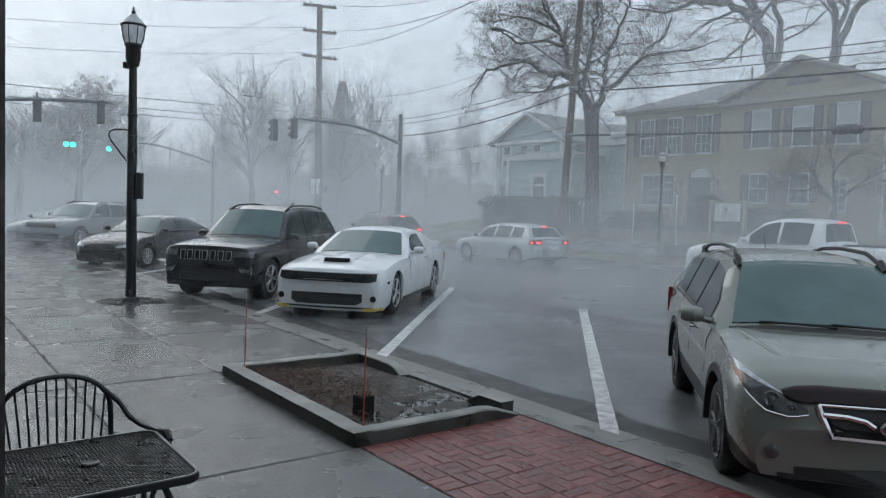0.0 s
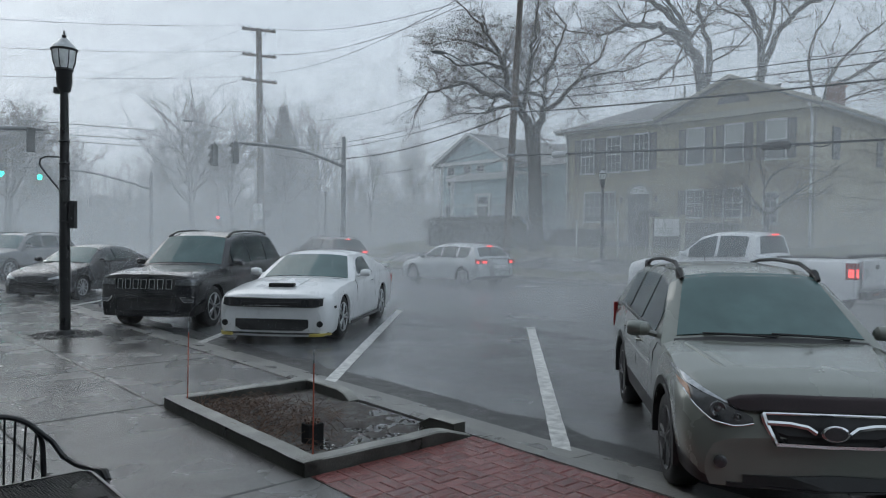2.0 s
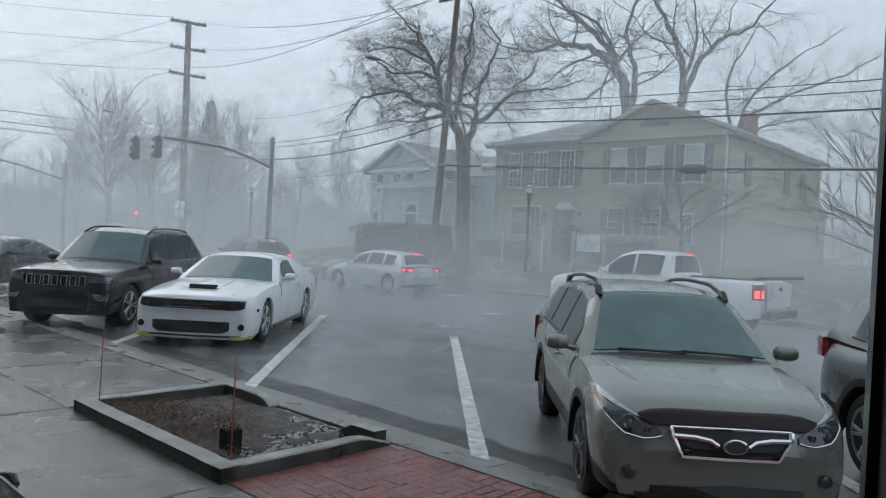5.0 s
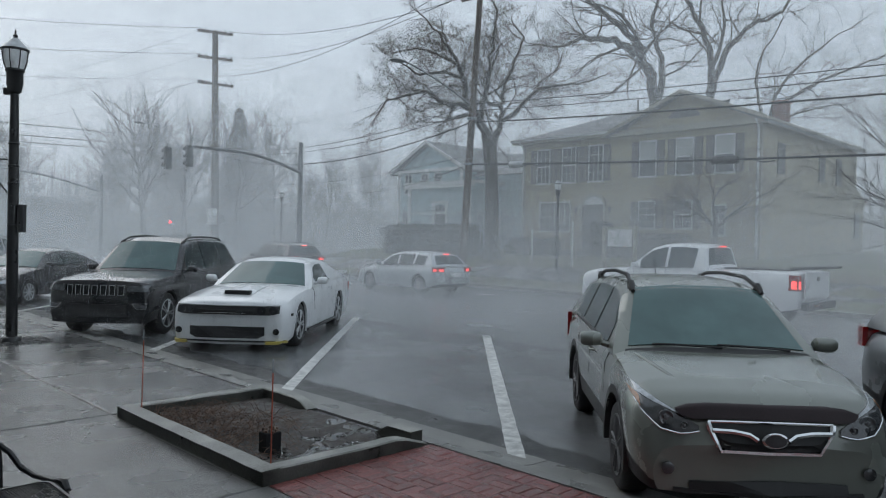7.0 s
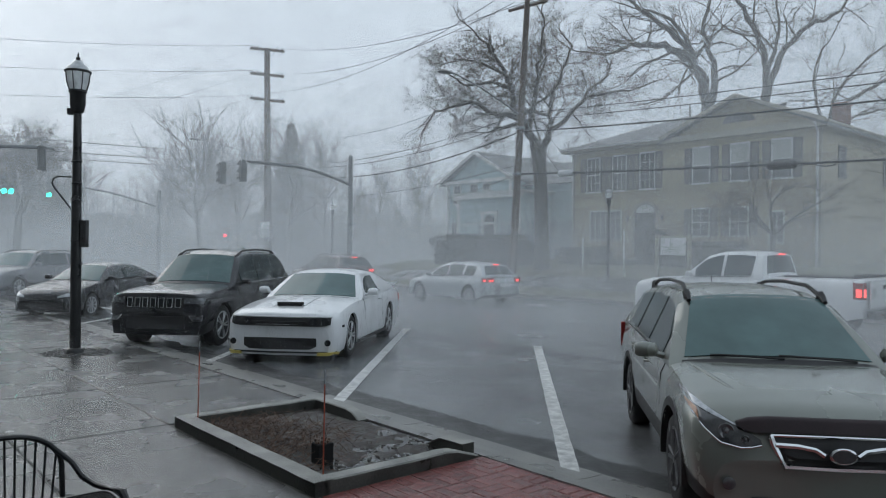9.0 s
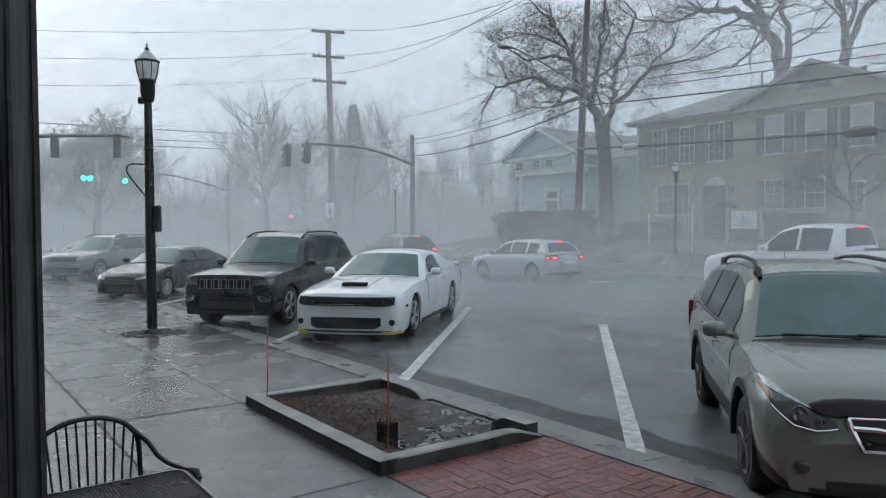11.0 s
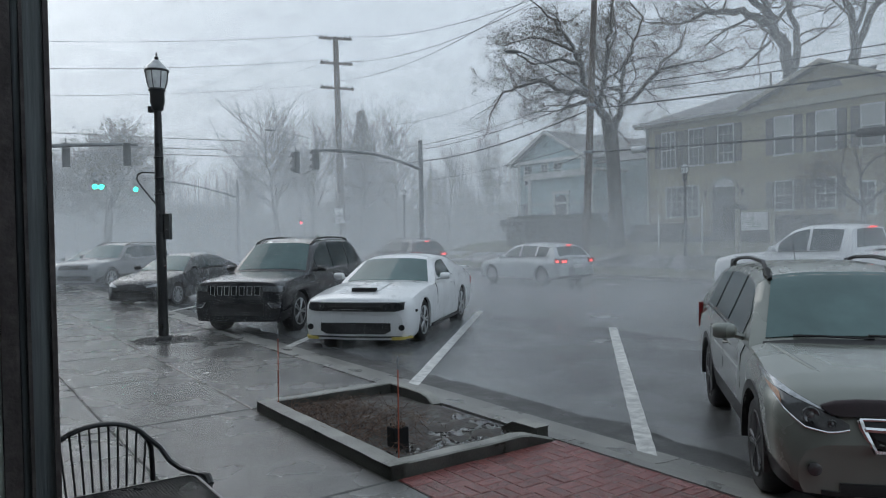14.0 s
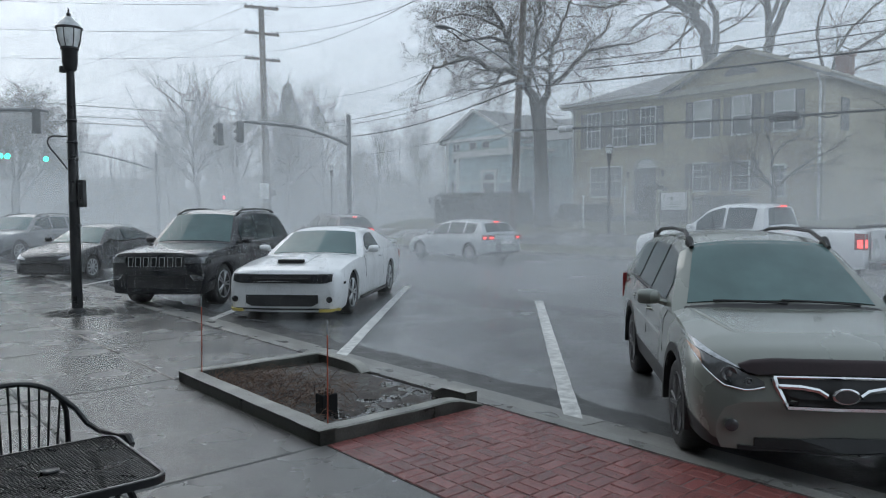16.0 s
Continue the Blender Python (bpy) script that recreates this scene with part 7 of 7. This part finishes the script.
for i in range(420):
    n, z, r = drng.uniform(-0.3, 0.068), drng.uniform(0.6, 2.9), drng.uniform(0.0008, 0.0022)
    s.lathe([(r, 0), (r * 0.8, r * 0.4), (r * 0.2, r * 0.55)], 5, (n, 1.395, z), turn=pose(0, 0, 0, 90, 0, 0).to_3x3())
ob = part("raindrops", s, LAMP_GLASS, mull)
ob["kind"] = "stuff"
part("right_jamb", Shape().box(GLASS_N - 0.022, -0.30, 0.0, GLASS_N + 0.05, -0.14, 3.2), FRAME_BROWN, mull)
part("head", Shape().box(GLASS_N - 0.05, -0.14, 3.0, GLASS_N + 0.05, 1.38, 3.2), FRAME_ALU, mull)
open_door = thing("door_1", STREET @ pose(GLASS_N + 0.04, -0.145, 0, 0, 0, 0), "dark shop door standing open to the pavement", "door", kind="structure")
leaf_turn = math.degrees(math.atan2(0.252, 0.83)) - 0.45
part("leaf", Shape().box(0.0, -0.022, 0.02, 0.862, 0.022, 2.6), DARK_POST, open_door, bevel=0.004, at=pose(0, 0, 0, 0, 0, leaf_turn))
part("edge_strip", Shape().box(0.80, 0.023, 0.02, 0.875, 0.034, 2.6), DARK_POST, open_door, at=pose(0, 0, 0, 0, 0, leaf_turn))
# unseen wall above 3.2 m is added to shade the near pavement
tagged(part("wall_street", Shape().box(GLASS_N - 0.02, -6, 0, GLASS_N + 0.04, -0.30, 3.2).box(GLASS_N - 0.05, -14, 3.2, GLASS_N + 0.04, 24, 8.4).box(GLASS_N - 0.05, 10.0, 0, GLASS_N + 0.03, 24, 3.2), WALL_INSIDE, at=STREET), "shop front wall with an unseen upper part added for shade", "wall", kind="structure")
# glazing added so daylight reaches the side pane and frame from behind
shop_pane = part("window_2", Shape().box(GLASS_N - 0.10, 1.47, 0.0, GLASS_N - 0.09, 9.99, 3.19), SHOP_GLASS, at=STREET)
shop_pane.visible_shadow = False
tagged(shop_pane, "clear plate glass added in the shop front to admit daylight", "window", kind="structure")
tagged(part("wall_back", Shape().box(-5.2, -6, 0, -5.0, 10.0, 3.2), WALL_INSIDE, at=STREET), "plain rear wall of the shop", "wall", kind="structure")
tagged(part("wall_side", Shape().box(-5.0, -6.2, 0, GLASS_N, -6, 3.2).box(-5.0, 10.0, 0, GLASS_N - 0.06, 10.2, 3.2), WALL_INSIDE, at=STREET), "plain side walls of the shop", "wall", kind="structure")
tagged(part("floor", Shape().box(-5.0, -6, -0.1, -0.03, 10.0, 0.0), FLOOR_INSIDE, at=STREET), "dark shop floor", "floor", kind="structure")
tagged(part("ceiling", Shape().box(-5.0, -6, 3.2, GLASS_N - 0.05, 10.0, 3.3), WALL_INSIDE, at=STREET), "plain shop ceiling", "ceiling", kind="structure")

# expanded-metal table
A0, A1, B0, B1, TZ = 0.29, 0.975, 2.70, 3.385, 0.72
table = thing("patio_table", STREET, "black square metal mesh patio table, wet", "table")


def rounded(a0, a1, b0, b1, r, z, k=5):
    pts = []
    for cx, cy, s0 in ((a1 - r, b1 - r, 0), (a0 + r, b1 - r, 90), (a0 + r, b0 + r, 180), (a1 - r, b0 + r, 270)):
        for i in range(k + 1):
            a = radians(s0 + 90 * i / k)
            pts.append((cx + r * math.cos(a), cy + r * math.sin(a), z))
    return pts


rim = rounded(A0, A1, B0, B1, 0.07, TZ)
s = Shape()
rows = []
for d, z in ((0.0, -0.032), (0.0, -0.004), (0.004, 0.0), (0.016, 0.0), (0.018, -0.01)):
    rows.append(rounded(A0 + d, A1 - d, B0 + d, B1 - d, 0.07 - d, TZ + z))
s.grid(rows, closed=True)
part("rim", s, BLACK_METAL, table, smooth=40)
s = Shape()
step, mr = 0.0125, 0.0021
hole = Vector(((A0 + A1) / 2, (B0 + B1) / 2))
w, h = A1 - A0 - 0.03, B1 - B0 - 0.03
for sgn in (1, -1):
    for i in range(-60, 115):
        c = i * step * 1.42
        seg = []
        for x in np.linspace(0, w, 29):
            y = c + x * 0.62 if sgn > 0 else c - x * 0.62
            ok = 0 <= y <= h and (Vector((A0 + 0.015 + x, B0 + 0.015 + y)) - hole).length > 0.028
            if ok:
                seg.append((A0 + 0.015 + x, B0 + 0.015 + y, TZ - 0.006 + 0.0015 * sgn))
            elif len(seg) > 1:
                s.tube([seg[0], seg[-1]], mr, 4, cap=False)
                seg = []
            else:
                seg = []
        if len(seg) > 1:
            s.tube([seg[0], seg[-1]], mr, 4, cap=False)
ob = part("mesh_top", s, BLACK_METAL, table, "black expanded metal mesh")
ob["kind"] = "stuff"
part("umbrella_ring", Shape().lathe([(0.024, -0.012), (0.036, -0.010), (0.036, 0.003), (0.030, 0.006), (0.024, 0.002)], 24, (hole.x, hole.y, TZ)), BLACK_METAL, table, smooth=50)
for sx, sy in ((A0 + 0.06, B0 + 0.06), (A1 - 0.06, B0 + 0.06), (A1 - 0.06, B1 - 0.06), (A0 + 0.06, B1 - 0.06)):
    cx, cy = hole.x, hole.y
    part("leg", Shape().tube([(cx + (sx - cx) * 0.75, cy + (sy - cy) * 0.75, TZ - 0.02), (sx, sy, TZ - 0.25), (sx, sy, 0.0)], 0.014, 8), BLACK_METAL, table, smooth=True)
    part("brace", Shape().tube([(cx + (sx - cx) * 0.1, cy + (sy - cy) * 0.1, TZ - 0.014), (cx + (sx - cx) * 0.98, cy + (sy - cy) * 0.98, TZ - 0.014)], 0.008, 5), BLACK_METAL, table)

# wrought chair with a hooped back of thin rods
chair = thing("patio_chair", STREET @ pose(0.625, 3.58, 0), "black metal patio chair with a hooped rod back", "chair")
ty, half_w = 0.17, 0.245
hoop = []
for i in range(25):
    a = math.pi * i / 24
    hoop.append((half_w * math.cos(a), ty + 0.02, 0.72 + 0.205 * math.sin(a) ** 0.8))
part("back_hoop", Shape().tube([(half_w, ty - 0.02, 0.44)] + hoop + [(-half_w, ty - 0.02, 0.44)], 0.013, 8), BLACK_METAL, chair, smooth=True)
for i in range(11):
    x = (i - 5) / 5.5 * half_w * 0.98
    zt = 0.72 + 0.205 * max(0.02, 1 - (x / half_w) ** 2) ** 0.42
    part("back_rod", Shape().tube([(x * 0.80, ty - 0.03, 0.44), (x, ty + 0.02, zt)], 0.0052, 6), BLACK_METAL, chair)
for sd in (1, -1):
    pts = [(sd * half_w * 0.86, ty + 0.02, 0.84), (sd * (half_w + 0.03), ty - 0.03, 0.775), (sd * 0.305, ty - 0.10, 0.715), (sd * 0.34, ty - 0.18, 0.690), (sd * 0.375, ty - 0.30, 0.690), (sd * 0.395, ty - 0.38, 0.692), (sd * 0.40, ty - 0.43, 0.672), (sd * 0.39, ty - 0.455, 0.63), (sd * 0.33, ty - 0.42, 0.42), (sd * 0.32, ty - 0.45, 0.0)]
    part("arm", Shape().tube(pts, 0.013, 8), BLACK_METAL, chair, smooth=True)
    part("arm_cap", Shape().tube([(sd * 0.385, ty - 0.34, 0.698), (sd * 0.397, ty - 0.40, 0.697), (sd * 0.40, ty - 0.44, 0.672)], [0.014, 0.021, 0.016], 8), BLACK_METAL, chair, smooth=True)
    part("back_leg", Shape().tube([(sd * half_w, ty - 0.02, 0.44), (sd * 0.29, ty + 0.10, 0.0)], 0.013, 8), BLACK_METAL, chair)
seat = Shape()
seat.grid([rounded(-0.26 + d, 0.26 - d, ty - 0.46 + d, ty - 0.01 - d, 0.06 - d, 0.44 + z) for d, z in ((0, -0.02), (0, 0), (0.015, 0.004))], closed=True)
part("seat_rim", seat, BLACK_METAL, chair, smooth=40)
s = Shape()
for i in range(17):
    x = -0.24 + 0.03 * i
    s.tube([(x, ty - 0.45, 0.44), (x, ty - 0.02, 0.44)], 0.004, 4)
for i in range(15):
    y = ty - 0.44 + 0.03 * i
    s.tube([(-0.25, y, 0.441), (0.25, y, 0.441)], 0.004, 4)
ob = part("seat_mesh", s, BLACK_METAL, chair)
ob["kind"] = "stuff"

# ---- driving rain and spray in the air ----
rain_rng = np.random.default_rng(5)
WATER = 0.2  # how much light one thread stops
RAIN = bpy.data.materials.new("rain_spray")
RAIN.use_nodes = True
rn, rl = RAIN.node_tree.nodes, RAIN.node_tree.links
rn.remove(rn["Principled BSDF"])
dif, trn, mixs = rn.new("ShaderNodeBsdfDiffuse"), rn.new("ShaderNodeBsdfTranslucent"), rn.new("ShaderNodeMixShader")
for b in (dif, trn):
    b.inputs["Color"].default_value = (0.93, 0.95, 0.97, 1)
mixs.inputs[0].default_value = 0.5
rl.new(dif.outputs[0], mixs.inputs[1])
rl.new(trn.outputs[0], mixs.inputs[2])
clear, thin = rn.new("ShaderNodeBsdfTransparent"), rn.new("ShaderNodeMixShader")
thin.inputs[0].default_value = WATER
rl.new(clear.outputs[0], thin.inputs[1])
rl.new(mixs.outputs[0], thin.inputs[2])
rl.new(thin.outputs[0], rn["Material Output"].inputs["Surface"])


def rain(name, count, y0, y1, top, length, width, lean, sway, low, label):
    """Hair-thin slanting threads of water, spread through the air over the street."""
    y = y0 + (y1 - y0) * rain_rng.random(count) ** 0.7
    x = rain_rng.uniform(-1, 1, count) * (0.98 * y + 2)
    z = top * rain_rng.random(count) ** low
    size = length * rain_rng.uniform(0.6, 1.4, count)
    wide = width / WATER * rain_rng.uniform(0.6, 1.4, count)
    yaw = rain_rng.uniform(-0.7, 0.7, count)
    tilt = lean + rain_rng.normal(0, sway, count)
    p = np.stack([x, y, z + 0.02 + lawn_rise(x, y)], 1)
    along = np.stack([np.sin(tilt), 0.05 * np.sin(yaw), np.cos(tilt)], 1) * size[:, None]
    side = np.stack([np.cos(yaw), np.sin(yaw), 0 * yaw], 1) * wide[:, None]
    v = np.empty((count * 3, 3), np.float32)
    v[0::3], v[1::3], v[2::3] = p - side, p + side, p + along
    me = bpy.data.meshes.new(name)
    me.vertices.add(count * 3)
    me.vertices.foreach_set("co", v.ravel())
    me.loops.add(count * 3)
    me.loops.foreach_set("vertex_index", np.arange(count * 3, dtype=np.int32))
    me.polygons.add(count)
    me.polygons.foreach_set("loop_start", np.arange(0, count * 3, 3, dtype=np.int32))
    me.materials.append(RAIN)
    me.update(calc_edges=True)
    ob = new(name, me)
    return tagged(ob, label, "rain", kind="stuff")


def lawn_rise(x, y):
    n = x * math.cos(radians(TURN)) + y * math.sin(radians(TURN))
    return np.interp(n, [22.4, 25.5, 31, 45], [-0.1, 0.72, 1.28, 1.6])


rain("rain_spray", 160000, 10.5, 23.0, 2.6, 0.4, 0.00018, 0.14, 0.25, 1.6, "fine wind-blown rain and spray over the road")
rain("rain_mist", 200000, 19.0, 42.0, 10.0, 1.3, 0.00045, 0.14, 0.4, 1.5, "driving rain and mist over the far lanes")
rain("rain_veil", 90000, 42.0, 95.0, 14.0, 1.6, 0.0012, 0.14, 0.4, 1.45, "dense pale veil of rain across the junction")


RISING = ((0.0, 1.0), (0.07, 0.72), (0.2, 0.42), (0.5, 0.24), (1.0, 0.16))
HUGGING = ((0.0, 1.0), (0.04, 0.55), (0.1, 0.22), (0.3, 0.10), (1.0, 0.04))


def curtain_material(name, amount, axis, f0, f1, layers=RISING):
    """Thin drifting mist: denser near the wet ground, uneven, thinning out along an axis from f1 to f0."""
    m = bpy.data.materials.new(name)
    m.use_nodes = True
    nodes, links = m.node_tree.nodes, m.node_tree.links
    nodes.remove(nodes["Principled BSDF"])
    co, sep = nodes.new("ShaderNodeTexCoord"), nodes.new("ShaderNodeSeparateXYZ")
    links.new(co.outputs["Object"], sep.inputs[0])
    up = nodes.new("ShaderNodeMapRange")
    up.inputs["From Min"].default_value, up.inputs["From Max"].default_value = 0.0, 30.0
    links.new(sep.outputs["Z"], up.inputs["Value"])
    ramp = nodes.new("ShaderNodeValToRGB")
    ramp.color_ramp.interpolation = "EASE"
    for i, (p, v) in enumerate(layers):
        e = ramp.color_ramp.elements[i] if i < 2 else ramp.color_ramp.elements.new(p)
        e.position, e.color = p, (v, v, v, 1)
    links.new(up.outputs[0], ramp.inputs["Fac"])
    mp, cloud, soft = nodes.new("ShaderNodeMapping"), nodes.new("ShaderNodeTexNoise"), nodes.new("ShaderNodeMapRange")
    mp.inputs["Scale"].default_value = (0.10, 0.10, 0.17)
    mp.inputs["Rotation"].default_value = (0.0, 0.35, 0.0)
    cloud.inputs["Detail"].default_value = 3
    soft.inputs["From Min"].default_value, soft.inputs["From Max"].default_value = 0.3, 0.7
    soft.inputs["To Min"].default_value, soft.inputs["To Max"].default_value = 0.70 * amount, 1.30 * amount
    links.new(co.outputs["Object"], mp.inputs["Vector"])
    links.new(mp.outputs[0], cloud.inputs["Vector"])
    links.new(cloud.outputs["Fac"], soft.inputs["Value"])
    fade = nodes.new("ShaderNodeMapRange")
    fade.interpolation_type = "SMOOTHSTEP"
    fade.inputs["From Min"].default_value, fade.inputs["From Max"].default_value = f0, f1
    links.new(sep.outputs[axis], fade.inputs["Value"])
    a, b = nodes.new("ShaderNodeMath"), nodes.new("ShaderNodeMath")
    a.operation = b.operation = "MULTIPLY"
    links.new(ramp.outputs[0], a.inputs[0])
    links.new(soft.outputs[0], a.inputs[1])
    links.new(a.outputs[0], b.inputs[0])
    links.new(fade.outputs[0], b.inputs[1])
    white, through_it, drop, mix = nodes.new("ShaderNodeBsdfDiffuse"), nodes.new("ShaderNodeBsdfTranslucent"), nodes.new("ShaderNodeMixShader"), nodes.new("ShaderNodeMixShader")
    for n in (white, through_it):
        n.inputs["Color"].default_value = (0.93, 0.95, 0.97, 1)
    links.new(white.outputs[0], drop.inputs[1])
    links.new(through_it.outputs[0], drop.inputs[2])
    air = nodes.new("ShaderNodeBsdfTransparent")
    links.new(b.outputs[0], mix.inputs[0])
    links.new(air.outputs[0], mix.inputs[1])
    links.new(drop.outputs[0], mix.inputs[2])
    links.new(mix.outputs[0], nodes["Material Output"].inputs["Surface"])
    return m


def curtains(name, mat, at, sheets, label):
    """Sheets of mist, each an upright plane from a to b in its frame."""
    s = Shape()
    for (x0, y0), (x1, y1), top in sheets:
        s.add([(x0, y0, -0.3), (x1, y1, -0.3), (x1, y1, top), (x0, y0, top)], [(0, 1, 2, 3)])
    return tagged(part(name, s, mat, at=at), label, "mist", kind="stuff")


curtains("street_mist", curtain_material("street_mist", 0.17, "Y", 44.0, 22.0), STREET, [((n, -70), (n, 46), 17) for n in (22.6, 25.6, 28.6, 30.6)], "thin sheets of mist blowing along the street")
curtains("lane_mist", curtain_material("lane_mist", 0.19, "Y", 40.0, 20.0, HUGGING), STREET, [((n, -60), (n, 42), 6) for n in (10.6, 12.2, 13.8, 15.4)], "light spray drifting over the near lane")
curtains("kerb_mist", curtain_material("kerb_mist", 0.23, "X", 2.0, -9.0), Matrix(), [((-70, y), (4, y), 17) for y in (26.2, 33.6, 39.5)], "thin sheets of mist over the parked row")
curtains("junction_mist", curtain_material("junction_mist", 0.22, "X", -900.0, -800.0), Matrix(), [((-1.2 * y, y), (1.2 * y, y), 6 + 0.38 * y) for y in (47.0, 53.0, 60.0, 67.5, 75.0, 83.0, 92.0)], "sheets of pale mist across the junction")
